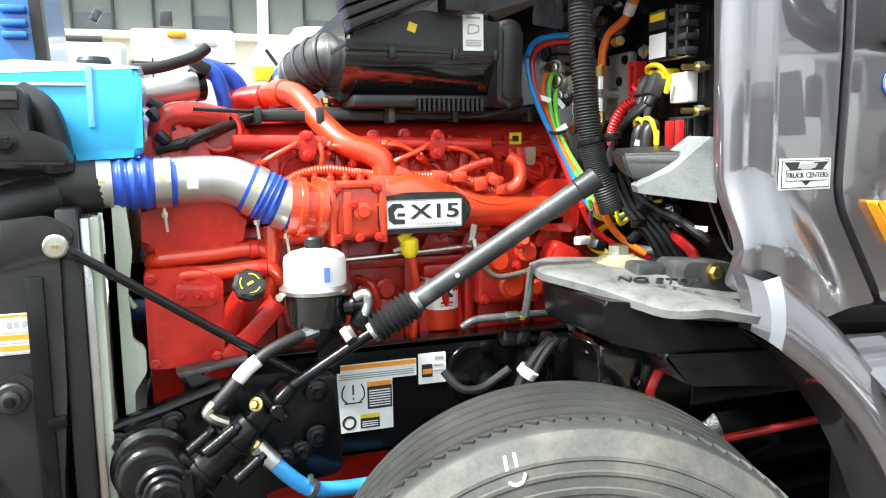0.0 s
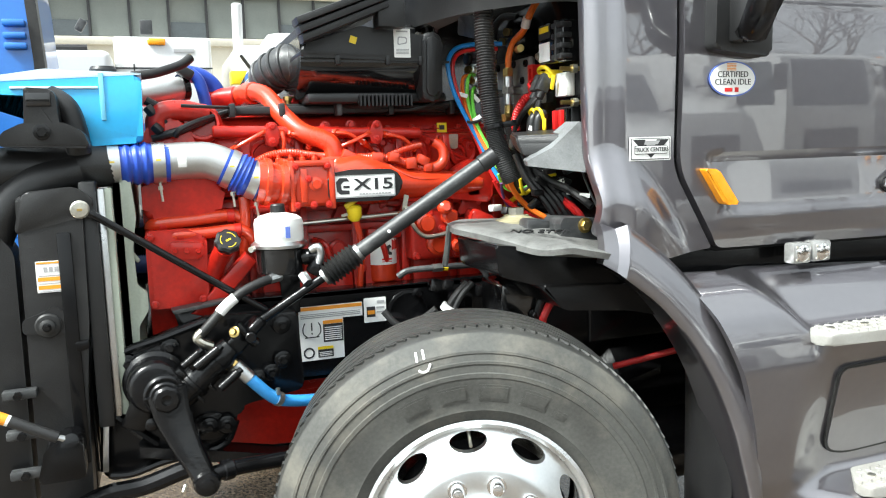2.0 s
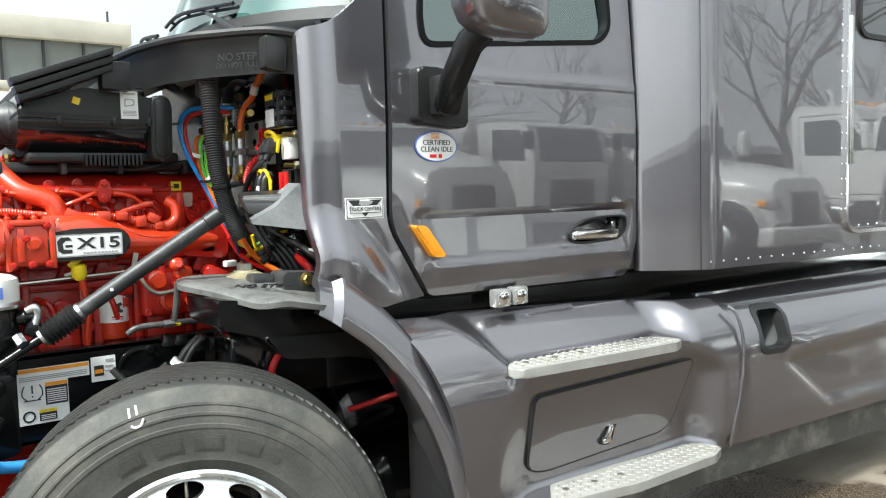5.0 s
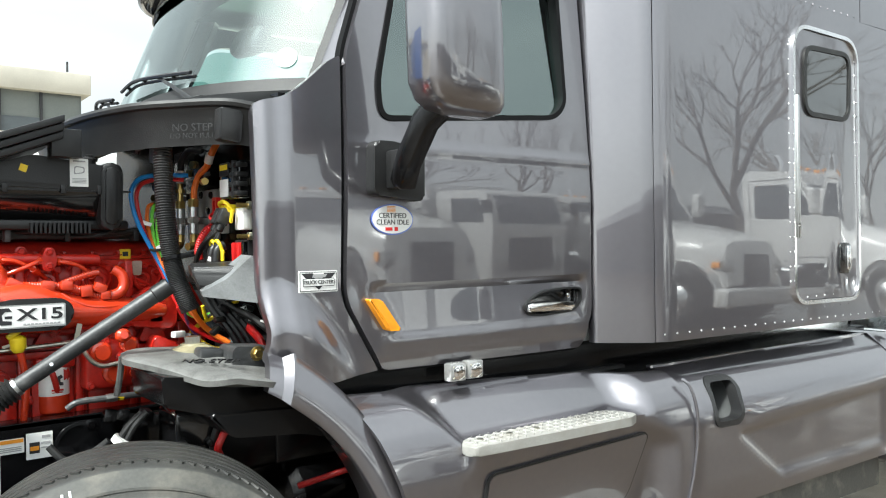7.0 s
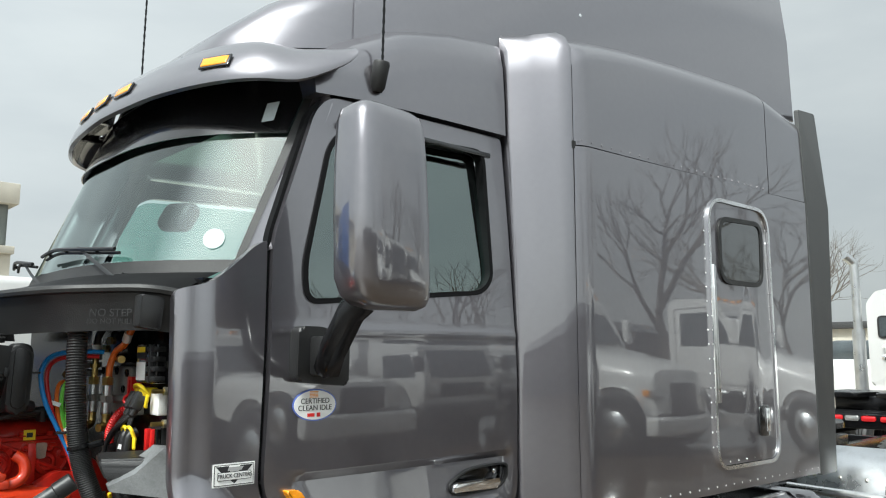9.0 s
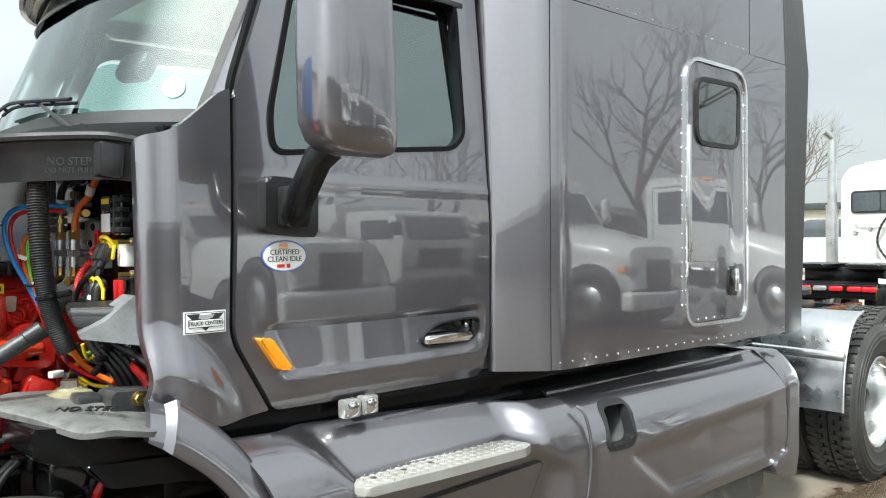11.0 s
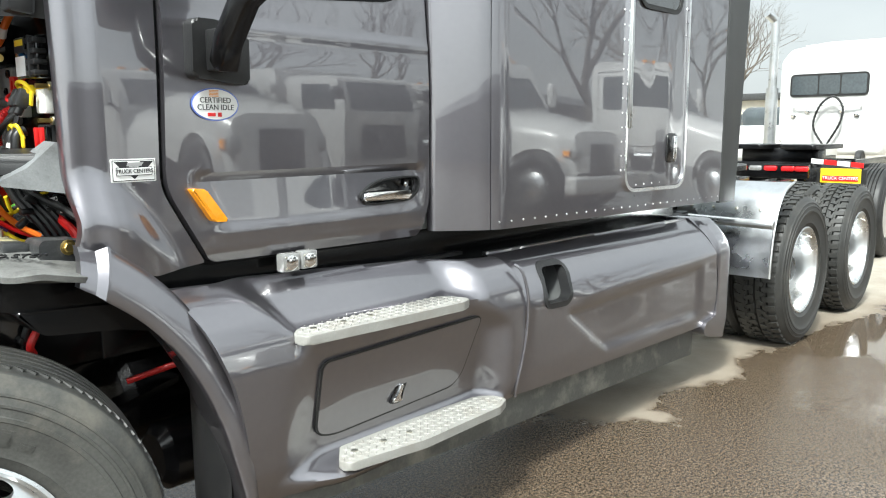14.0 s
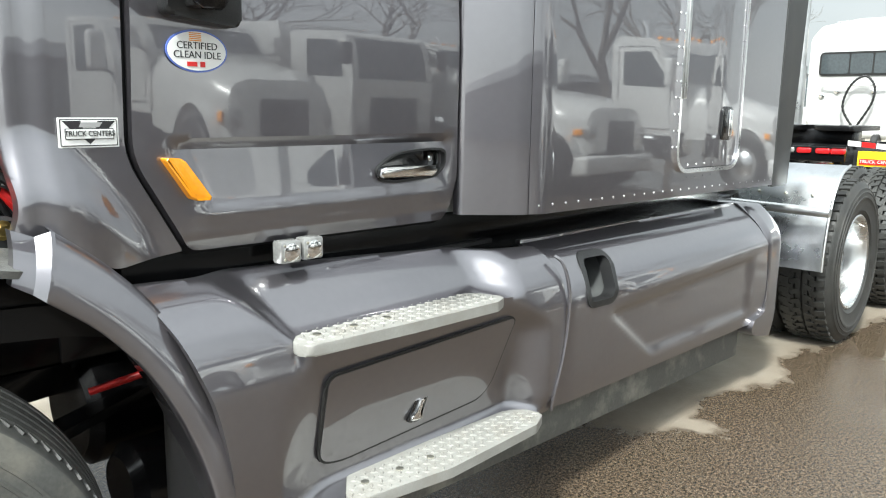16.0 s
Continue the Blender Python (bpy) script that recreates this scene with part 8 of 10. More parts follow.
dl = part("drag_link", tube(BM(), [(0.505, 1.985, 0.580), (0.576, 2.01, 0.583), (0.70, 2.062, 0.565), (1.05, 2.12, 0.55)], 0.0205, 16, 4), BLACK, gear, "black drag link")
part("link_collar", rod(BM(), (0.545, 2.000, 0.583), (0.572, 2.009, 0.583), 0.026, 18, 0.003), BLACK, dl)
part("grease_nipple", rod(BM(), (0.455, 1.985, 0.568), (0.448, 1.975, 0.556), 0.004, 6), ZINC, dl)
part("tow_plate", prism(BM(), [(0.272, 0.731), (0.286, 0.731), (0.273, 0.576), (0.259, 0.576)], 2.135, 2.148, bev=0.002), ALUR, gear, "bare metal strip")
part("lower_bumper_frame", tube(BM(), [(0.16, 2.06, 0.50), (0.261, 2.06, 0.545), (0.355, 2.06, 0.553), (0.440, 2.06, 0.575), (0.500, 2.06, 0.590)], 0.024, 10, 5), BLACK, gear)
bh = part("return_hose", tube(BM(), [(0.618, 2.095, 0.808), (0.655, 2.09, 0.765), (0.70, 2.10, 0.722), (0.75, 2.12, 0.702), (0.83, 2.14, 0.690), (0.93, 2.16, 0.682)], 0.0165, 14, 8), BLUEH, gear, "bright blue return hose")
part("hose_ferrule", rod(BM(), (0.600, 2.098, 0.828), (0.637, 2.092, 0.786), 0.0190, 14, 0.002), ALUR, bh, "plated hose ferrule")
part("hose_fitting", rod(BM(), (0.585, 2.100, 0.842), (0.603, 2.097, 0.824), 0.0150, 6), BRASS, bh, "brass fitting")
part("hose_clip", rod(BM(), (0.702, 2.10, 0.722), (0.714, 2.105, 0.715), 0.0200, 14), ALUR, bh)
part("clip_screw", rod(BM(), (0.706, 2.09, 0.735), (0.706, 2.088, 0.752), 0.006, 6), ZINC, bh)

# ---- front frame rail with its labels ----
rail_b = BM()
prism(rail_b, rounded([(0.46, 0.955), (0.55, 0.972), (0.80, 0.968), (1.80, 0.985), (1.80, 0.72), (0.60, 0.715), (0.50, 0.80)], 0.008), 2.250, 2.262, bev=0.002)
box(rail_b, 0.50, 1.80, 2.250, 2.33, 0.955, 0.972, 0.003)
box(rail_b, 0.62, 1.80, 2.250, 2.33, 0.716, 0.728, 0.003)
fr = part("front_frame_rail", rail_b, BLACK, truck, "glossy black front frame rail with warning labels")
part("rail_top_edge", prism(BM(), [(0.455, 0.968), (0.60, 0.985), (0.60, 0.975), (0.46, 0.958)], 2.19, 2.26, bev=0.002), GREYP, fr)
part("far_front_rail", box(BM(), 0.46, 1.80, 2 * YC - 2.33, 2 * YC - 2.25, 0.716, 0.97, 0.004), BLACK, truck)
part("front_crossmember", box(BM(), 0.25, 0.40, 2.25, 2 * YC - 2.25, 0.60, 0.85, 0.02), BLACK, truck)
LY = 2.2465
lb = plaque("tyre_label", 0.797, 0.926, 0.773, 0.933, LY, WHITE, fr, 0.002, 0.001, "white and orange tyre warning label")
plaque("label_head", 0.797, 0.985, 0.892, 0.933, LY - 0.0002, WHITE, lb, 0.002, 0.001)
bars([(0.799, 0.983, 0.921, 0.931)], LY - 0.0022, ORANGE, lb, "label_band")
bars([(0.802, 0.978, 0.908 - 0.005 * k, 0.9105 - 0.005 * k) for k in range(3)], LY - 0.0022, GREYINK, lb)
bars([(0.866, 0.924, 0.878, 0.888)], LY - 0.0022, ORANGE, lb, "label_band")
bars([(0.866, 0.924, 0.824, 0.877)], LY - 0.0020, INK, lb, "label_block")
bars([(0.870, 0.920, 0.830 + 0.006 * k, 0.8325 + 0.006 * k) for k in range(7)], LY - 0.0030, WHITE, lb)
bars([(0.848, 0.893, 0.804, 0.812)], LY - 0.0022, YELLOW, lb, "label_band")
bars([(0.848, 0.893, 0.780, 0.803)], LY - 0.0020, INK, lb, "label_block")
bars([(0.852, 0.889, 0.784 + 0.005 * k, 0.7862 + 0.005 * k) for k in range(3)], LY - 0.0030, WHITE, lb)
sym = BM()
tube(sym, [(0.820 + 0.0, LY - 0.0016, 0.842), (0.808, LY - 0.0016, 0.855), (0.808, LY - 0.0016, 0.872), (0.814, LY - 0.0016, 0.885)], 0.0018, 5, 4)
tube(sym, [(0.846, LY - 0.0016, 0.842), (0.858, LY - 0.0016, 0.855), (0.858, LY - 0.0016, 0.872), (0.852, LY - 0.0016, 0.885)], 0.0018, 5, 4)
tube(sym, [(0.812, LY - 0.0016, 0.842), (0.854, LY - 0.0016, 0.842)], 0.0018, 5, 1)
tube(sym, [(0.833, LY - 0.0016, 0.885), (0.833, LY - 0.0016, 0.862)], 0.0022, 5, 1)
tube(sym, [(0.833, LY - 0.0016, 0.855), (0.833, LY - 0.0016, 0.851)], 0.0022, 5, 1)
part("warning_symbol", sym, INK, lb, "tyre pressure symbol", 0)
part("tyre_symbol", lathe(BM(), [(0.0115, 0), (0.0165, 0), (0.0165, 0.001), (0.0115, 0.001)], frame_at((0.822, LY - 0.001, 0.796), (0, -1, 0)), 26, False), INK, lb, "", 0)
lb2 = plaque("oil_label", 0.990, 1.058, 0.868, 0.941, LY, WHITE, fr, 0.002, 0.001, "white label with a small picture")
bars([(1.030, 1.052, 0.925, 0.932), (1.028, 1.052, 0.908, 0.914), (1.028, 1.052, 0.896, 0.900)], LY - 0.0018, GREYINK, lb2)
bars([(0.998, 1.024, 0.884, 0.915)], LY - 0.0018, INK, lb2, "label_picture")
bars([(1.000, 1.022, 0.892, 0.904)], LY - 0.0026, ORANGE, lb2, "label_picture_band")
for p in ((0.735, 0.905), (0.735, 0.815), (0.70, 0.77), (1.10, 0.83), (1.10, 0.76), (1.28, 0.94), (1.42, 0.94), (1.36, 0.80), (1.50, 0.88), (1.24, 0.80), (0.68, 0.90), (1.16, 0.94)):
    part("rail_bolt", bolt(BM(), (p[0], 2.250, p[1]), (0, -1, 0), 0.012, 0.016), CAST, fr)
part("rail_oval", lathe(BM(), [(0.07, 0), (0.068, 0.004), (0.060, 0.005), (0.058, 0.002), (0.01, 0.002)], frame_at((1.13, 2.250, 0.885), (0, -1, 0)), 30), BLACK, fr)
part("spring_pack", prism(BM(), [(0.35, 0.60), (0.70, 0.52), (1.13, 0.475), (1.60, 0.52), (1.95, 0.62), (1.95, 0.65), (1.60, 0.55), (1.13, 0.53), (0.70, 0.55), (0.35, 0.635)], 2.13, 2.21, bev=0.004), CAST, truck, "black leaf spring")
part("front_axle", rod(BM(), (1.125, 1.80, 0.46), (1.125, 2 * YC - 1.80, 0.46), 0.06, 14), CAST, truck)
part("axle_beam_end", box(BM(), 1.06, 1.19, 1.84, 2.0, 0.38, 0.60, 0.03), CAST, truck)
part("shock_absorber", rod(BM(), (1.255, 2.16, 0.58), (1.262, 2.16, 0.945), 0.036, 20, 0.004), BLACK, truck, "black shock absorber")
for k, pts in enumerate((((1.262, 2.10, 0.985), (1.225, 2.095, 0.955), (1.195, 2.10, 0.91), (1.175, 2.11, 0.86), (1.16, 2.14, 0.78)), ((1.275, 2.095, 0.985), (1.24, 2.09, 0.955), (1.212, 2.095, 0.905), (1.19, 2.105, 0.85), (1.18, 2.14, 0.77)),
                         ((1.04, 2.21, 0.905), (1.075, 2.19, 0.865), (1.12, 2.18, 0.862), (1.165, 2.18, 0.885), (1.19, 2.17, 0.905)))):
    part("brake_hose", tube(BM(), pts, 0.0105, 10, 7), RUBBER, truck, "grey-black brake hose")
part("hose_band", rod(BM(), (1.205, 2.09, 0.925), (1.195, 2.095, 0.91), 0.024, 14), WHITE, truck)
part("air_pipe", tube(BM(), [(1.09, 2.215, 1.003), (1.12, 2.205, 1.02), (1.20, 2.20, 1.022), (1.28, 2.20, 1.022), (1.335, 2.195, 1.018), (1.362, 2.19, 0.985), (1.366, 2.19, 0.94)], 0.0095, 10, 7), GREYP, truck, "bent grey pipe on the frame")
part("pipe_fitting", rod(BM(), (1.192, 2.20, 1.022), (1.222, 2.20, 1.022), 0.013, 6), ALUR, truck)
part("pipe_fitting", rod(BM(), (1.222, 2.20, 1.022), (1.24, 2.20, 1.02), 0.010, 6), YELLOW, truck)
for p in ((1.24, 2.21, 0.965), (1.30, 2.20, 0.955), (1.335, 2.18, 0.945), (1.205, 2.22, 0.965), (1.28, 2.18, 0.925), (1.155, 2.22, 0.86), (1.085, 2.23, 0.865)):
    part("valve_block", obox(BM(), pose(*p, rnd.uniform(-20, 20), rnd.uniform(-30, 30), 0), rnd.uniform(0.03, 0.05), 0.04, rnd.uniform(0.025, 0.045), 0.008), CAST, truck)
part("yellow_plug", rod(BM(), (1.385, 2.17, 0.945), (1.405, 2.165, 0.948), 0.009, 8), YELLOW, truck)
part("frame_canister", box(BM(), 1.32, 1.43, 1.98, 2.14, 0.885, 0.995, 0.012, 3), GLOSSB, truck, "glossy black frame canister")
part("canister_bolt", bolt(BM(), (1.335, 1.98, 0.90), (0, -1, 0), 0.012, 0.014), CAST, truck)
part("canister_bolt", bolt(BM(), (1.415, 1.98, 0.90), (0, -1, 0), 0.012, 0.014), CAST, truck)
part("battery_cable", tube(BM(), [(1.475, 1.97, 1.0), (1.470, 1.96, 0.955), (1.445, 1.955, 0.92), (1.428, 1.955, 0.885), (1.44, 1.97, 0.86)], 0.011, 10, 6), REDP, truck, "red battery cable")
part("battery_cable", tube(BM(), [(1.455, 1.98, 1.0), (1.44, 1.97, 0.955), (1.425, 1.97, 0.92), (1.42, 1.98, 0.87)], 0.010, 10, 6), RUBBER, truck, "black battery cable")
part("exhaust_strut", rod(BM(), (1.78, 2.15, 0.66), (2.02, 2.0, 0.745), 0.0105, 12), REDP, truck, "red cable sleeve under the cab")
part("exhaust_can", rod(BM(), (1.80, 2.35, 0.55), (2.6, 2.35, 0.55), 0.17, 28, 0.03), CAST, truck, "dark exhaust canister")
part("air_tank", rod(BM(), (1.80, 2.05, 0.42), (2.5, 2.05, 0.42), 0.11, 24, 0.03), BLACK, truck, "black air tank")
part("transmission", prism(BM(), rounded([(1.56, 0.55), (2.6, 0.62), (2.6, 1.0), (1.56, 1.18)], 0.05), 2.45, 2.90, bev=0.04), CAST, truck)

# ---- cast step bracket beside the bay ----
plat = thing("cab_step_bracket", (1.40, 1.9, 1.10), "weathered grey cast bracket with a moulded no-step warning", "bracket")
pb = BM()
outl = rounded([(1.180, 1.985), (1.262, 1.850), (1.305, 1.715), (1.345, 1.672), (1.470, 1.668), (1.580, 1.80), (1.600, 1.93), (1.460, 1.96), (1.40, 2.07), (1.262, 2.15), (1.205, 2.10)], [0.02, 0.06, 0.05, 0.03, 0.03, 0.05, 0.03, 0.04, 0.03, 0.03, 0.02], 4)


def plat_z(x, y):
    return 1.162 - 0.042 * step01(2.05, 1.70, y) - 0.22 * max(0.0, x - 1.37) * step01(2.0, 1.75, y) + 0.006 * step01(1.80, 1.72, y) * step01(1.30, 1.36, x)


top_r = [Vector((x, y, plat_z(x, y))) for x, y in outl]
cen = Vector((sum(p.x for p in top_r) / len(top_r), sum(p.y for p in top_r) / len(top_r), 0))
inner = [Vector((cen.x + (p.x - cen.x) * 0.93, cen.y + (p.y - cen.y) * 0.93, p.z + 0.007)) for p in top_r]
inner2 = [Vector((cen.x + (p.x - cen.x) * 0.5, cen.y + (p.y - cen.y) * 0.5, plat_z(cen.x + (p.x - cen.x) * 0.5, cen.y + (p.y - cen.y) * 0.5) + 0.006)) for p in top_r]
low = [Vector((p.x, p.y + 0.003, p.z - 0.015)) for p in top_r]
loft(pb, [inner2, inner, top_r, low])
plate = part("step_plate", pb, PLATF, plat, "weathered grey cast top", 40)
words("NO STEP", 0.040, Matrix.Translation((1.370, 1.850, plat_z(1.37, 1.85) + 0.0135)) @ Matrix.Rotation(radians(-40), 4, "Z") @ Matrix.Rotation(radians(9), 4, "X"), PLAST, plate, depth=0.002)
for q in ((1.235, 2.06, 1.163), (1.25, 2.03, 1.160)):
    part("plate_hole", lathe(BM(), [(0.009, 0), (0.009, 0.003)], frame_at((q[0], q[1], q[2]), (0, 0, 1)), 14), INK, plate, "", 0)
beam = BM()
prism(beam, rounded([(1.22, 1.130), (1.34, 1.115), (1.57, 1.055), (1.60, 0.985), (1.36, 1.01), (1.23, 1.05)], 0.01), 1.80, 2.06, bev=0.008)
part("black_beam", beam, BLACK, plat, "black bracket beam below")
part("support_leg", tube(BM(), [(1.205, 2.08, 1.155), (1.200, 2.085, 1.10), (1.192, 2.09, 1.045)], 0.009, 8, 4), PLATF, plat)
for k in range(5):
    part("beam_rib", box(BM(), 1.245 + 0.03 * k, 1.258 + 0.03 * k, 2.02 - 0.02 * k, 2.075 - 0.02 * k, 1.06, 1.13, 0.003), PLAST, plat)
part("arch_beam", prism(BM(), rounded([(1.33, 1.02), (1.62, 1.0), (1.72, 0.90), (1.60, 0.93), (1.40, 0.95)], 0.02), 1.78, 2.10, bev=0.01), BLACK, plat)
rbm = part("rubber_mount", lathe(BM(), [(0.060, 0.0), (0.058, 0.016), (0.036, 0.026), (0.034, 0.030), (0.026, 0.030)], Matrix.Translation((1.385, 2.02, 1.152)), 26), mat("tan_rubber_mount", (0.28, 0.25, 0.15), 0.55, 0, 0.2, 20, 0.3, 120), plat, "tan rubber cab mount")
part("mount_nut", rod(BM(), (1.385, 2.02, 1.180), (1.385, 2.02, 1.202), 0.024, 6), ZINC, rbm)
cb = BM()
prism(cb, rounded([(1.432, 1.085), (1.560, 1.080), (1.562, 1.165), (1.548, 1.174), (1.445, 1.182), (1.432, 1.170)], 0.012), 1.85, 1.95, bev=0.008)
cbr = part("cab_bracket", cb, GREYP, plat, "dark grey cab bracket")
part("bracket_bolt", bolt(BM(), (1.505, 1.85, 1.158), (0, -1, 0), 0.014, 0.010), BRASS, cbr)
part("bracket_stub", obox(BM(), pose(1.40, 1.94, 1.158, 0, 6, 0), 0.07, 0.06, 0.035, 0.010), GREYP, plat)

# ---- firewall with valves, wiring and fuse boxes ----
fwall = thing("firewall_equipment", (1.50, 2.1, 1.4), "firewall crowded with valves, relays, fuse blocks and coloured wiring", "electrical panel")
part("back_panel", box(BM(), 1.560, 1.578, 1.87, 2.66, 1.335, 1.80, 0.003), BLACK, fwall)
# relay box with its two stickers and side ribs
relay = part("relay_box", box(BM(), 1.503, 1.560, 1.955, 2.098, 1.600, 1.712, 0.006), GLOSSB, fwall, "black relay box")
for k in range(4):
    part("relay_rib", box(BM(), 1.494, 1.530, 1.950, 2.008, 1.606 + 0.028 * k, 1.620 + 0.028 * k, 0.003), PLAST, relay)
part("relay_post", box(BM(), 1.492, 1.520, 1.976, 1.986, 1.602, 1.710, 0.002), PLAST, relay)
part("relay_sticker", box(BM(), 1.5012, 1.5028, 2.030, 2.092, 1.608, 1.660), WHITE, relay, "white paper sticker", 0)
part("relay_warning", box(BM(), 1.5012, 1.5028, 2.028, 2.094, 1.670, 1.708), INK, relay, "", 0)
part("relay_warning_band", box(BM(), 1.5004, 1.5014, 2.033, 2.089, 1.688, 1.704), YELLOW, relay, "yellow warning sticker", 0)
# red open frame, white box and yellow-latched plugs
fr_o = rounded([(2.182, 1.536), (2.216, 1.536), (2.216, 1.615), (2.182, 1.615)], 0.005, 3)
fr_i = rounded([(2.192, 1.546), (2.206, 1.546), (2.206, 1.605), (2.192, 1.605)], 0.004, 3)
rf = BM()
kk = len(fr_o)
rr4 = [[rf.verts.new((x, p[0], p[1])) for p in pts] for pts, x in ((fr_o, 1.555), (fr_o, 1.525), (fr_i, 1.525), (fr_i, 1.555))]
for a in range(4):
    for q in range(kk):
        rf.faces.new((rr4[a][q], rr4[a][(q + 1) % kk], rr4[(a + 1) % 4][(q + 1) % kk], rr4[(a + 1) % 4][q]))
part("red_fuse_frame", rf, REDP, fwall, "red open fuse frame")
part("white_box", box(BM(), 1.530, 1.560, 1.990, 2.052, 1.508, 1.574, 0.004), WPLAST, fwall, "white connector box")
part("white_clip", box(BM(), 1.530, 1.560, 2.160, 2.190, 1.500, 1.532, 0.004), WPLAST, fwall)
for y in (2.062, 2.100):
    yc = part("yellow_latch", box(BM(), 1.505, 1.555, y - 0.015, y + 0.015, 1.560, 1.586, 0.006), YELLOW, fwall, "yellow plug latch")
    part("plug_body", obox(BM(), pose(1.500, y, 1.548, 0, 24, 0), 0.034, 0.026, 0.052, 0.006), GREYP, yc)
    part("plug_neck", rod(BM(), (1.495, y, 1.530), (1.484, y + 0.004, 1.505), 0.012, 12, 0.003), PLAST, yc)
part("yellow_bridge", tube(BM(), [(1.522, 2.045, 1.566), (1.505, 2.050, 1.588), (1.500, 2.075, 1.594), (1.505, 2.105, 1.588), (1.522, 2.112, 1.57)], 0.006, 8, 4), YELLOW, fwall)
part("yellow_tab", obox(BM(), pose(1.512, 2.032, 1.548, 20, 0, 0), 0.008, 0.014, 0.040, 0.003), YELLOW, fwall)
for y in (2.050, 2.086):
    pts = [(1.485, y - 0.016, 1.440), (1.474, y - 0.016, 1.468), (1.472, y, 1.476), (1.474, y + 0.016, 1.468), (1.485, y + 0.016, 1.440)]
    ya = part("yellow_arch", tube(BM(), pts, 0.0055, 8, 4), YELLOW, fwall, "yellow plug latch")
    part("plug_boot", tube(BM(), [(1.495, y, 1.462), (1.474, y, 1.448), (1.468, y, 1.40), (1.470, y, 1.375)], 0.0145, 12, 4), PLAST, ya)
part("yellow_tab", obox(BM(), pose(1.478, 2.022, 1.432, 0, 0, 0), 0.008, 0.016, 0.034, 0.004), YELLOW, fwall)
block2 = part("fuse_block", box(BM(), 1.532, 1.560, 1.962, 2.060, 1.392, 1.478, 0.005), PLAST, fwall, "black fuse block")
for y in (2.042, 2.004):
    part("red_fuse", box(BM(), 1.516, 1.536, y - 0.007, y + 0.007, 1.400, 1.470, 0.003), REDP, block2)
part("fuse_divider", box(BM(), 1.518, 1.536, 1.966, 1.982, 1.398, 1.474, 0.003), GLOSSB, block2)
for y, z in ((1.958, 1.579), (1.956, 1.488)):
    st = part("stud", rod(BM(), (1.560, y, z), (1.498, y + 0.004, z), 0.0065, 10), BRASS, fwall, "plated stud")
    part("stud_nut", rod(BM(), (1.545, y, z), (1.530, y, z), 0.013, 6), ZINC, st)
for y, z in ((1.905, 1.650), (1.908, 1.540), (2.200, 1.640), (2.160, 1.640), (1.930, 1.745), (1.900, 1.430)):
    part("plated_bolt", bolt(BM(), (1.560, y, z), (-1, 0, 0), 0.011, 0.012), ZINC, fwall)
# air manifold: grey plate, brass and steel fittings
GREYB = mat("grey_valve_block", (0.22, 0.215, 0.20), 0.5, 0.3, 0.2, 14, 0.3, 120)
plate_v = part("grey_manifold", box(BM(), 1.535, 1.560, 2.225, 2.470, 1.478, 1.645, 0.010), GREYB, fwall, "grey cast air manifold")
for y, z in ((2.245, 1.625), (2.245, 1.50), (2.330, 1.63), (2.360, 1.49), (2.450, 1.63), (2.300, 1.545), (2.270, 1.575)):
    part("manifold_port", lathe(BM(), [(0.012, 0), (0.011, 0.006), (0.006, 0.007), (0.005, 0.002)], frame_at((1.535, y, z), (-1, 0, 0)), 12), CAST, plate_v)
for y, ztop in ((2.282, 1.615), (2.402, 1.680)):
    col = part("fitting_body", rod(BM(), (1.490, y, 1.500), (1.490, y, 1.590), 0.0145, 14, 0.003), ALUR, fwall, "steel air fitting")
    part("fitting_nut", rod(BM(), (1.490, y, 1.535), (1.490, y, 1.556), 0.0205, 6), GREYB, col)
    part("brass_nut", rod(BM(), (1.490, y, 1.588), (1.490, y, 1.612), 0.017, 6), BRASS, col)
    part("brass_neck", rod(BM(), (1.490, y, 1.612), (1.490, y, ztop), 0.010, 12), BRASS, col)
    part("brass_elbow", tube(BM(), [(1.490, y, 1.500), (1.488, y, 1.472), (1.478, y - 0.010, 1.462), (1.462, y - 0.018, 1.460)], 0.0125, 10, 4), BRASS, col)
    part("body_boss", rod(BM(), (1.490, y, 1.545), (1.535, y, 1.545), 0.012, 10), ALUR, col)
part("brass_ring", rod(BM(), (1.490, 2.402, 1.640), (1.490, 2.402, 1.652), 0.016, 8), BRASS, fwall)
part("hose_sleeve", rod(BM(), (1.490, 2.400, 1.672), (1.490, 2.396, 1.714), 0.0145, 12), WHITE, fwall, "white printed sleeve")
rv2 = part("round_valve", lathe(BM(), [(0.056, 0), (0.060, 0.02), (0.060, 0.040), (0.044, 0.055), (0.020, 0.058)], frame_at((1.560, 2.290, 1.715), (-1, -0.1, 0)), 26), CAST, fwall, "dark round air valve")
for y, z in ((2.300, 1.725), (2.335, 1.700)):
    part("valve_plug", rod(BM(), (1.505, y, z), (1.490, y - 0.004, z), 0.013, 6), BRASS, rv2)
ribbed("brass_spring", [(1.515, 2.262, 1.668), (1.505, 2.220, 1.667)], 0.012, fwall, BRASS)
for k in range(4):
    z = 1.612 + 0.026 * k
    part("solenoid", box(BM(), 1.452, 1.530, 2.450, 2.560, z, z + 0.021, 0.005), GREYB if k % 2 == 0 else SILV, fwall, "grey solenoid valve")
part("solenoid_cap", rod(BM(), (1.452, 2.500, 1.665), (1.436, 2.496, 1.665), 0.020, 16, 0.004), GREYP, fwall)
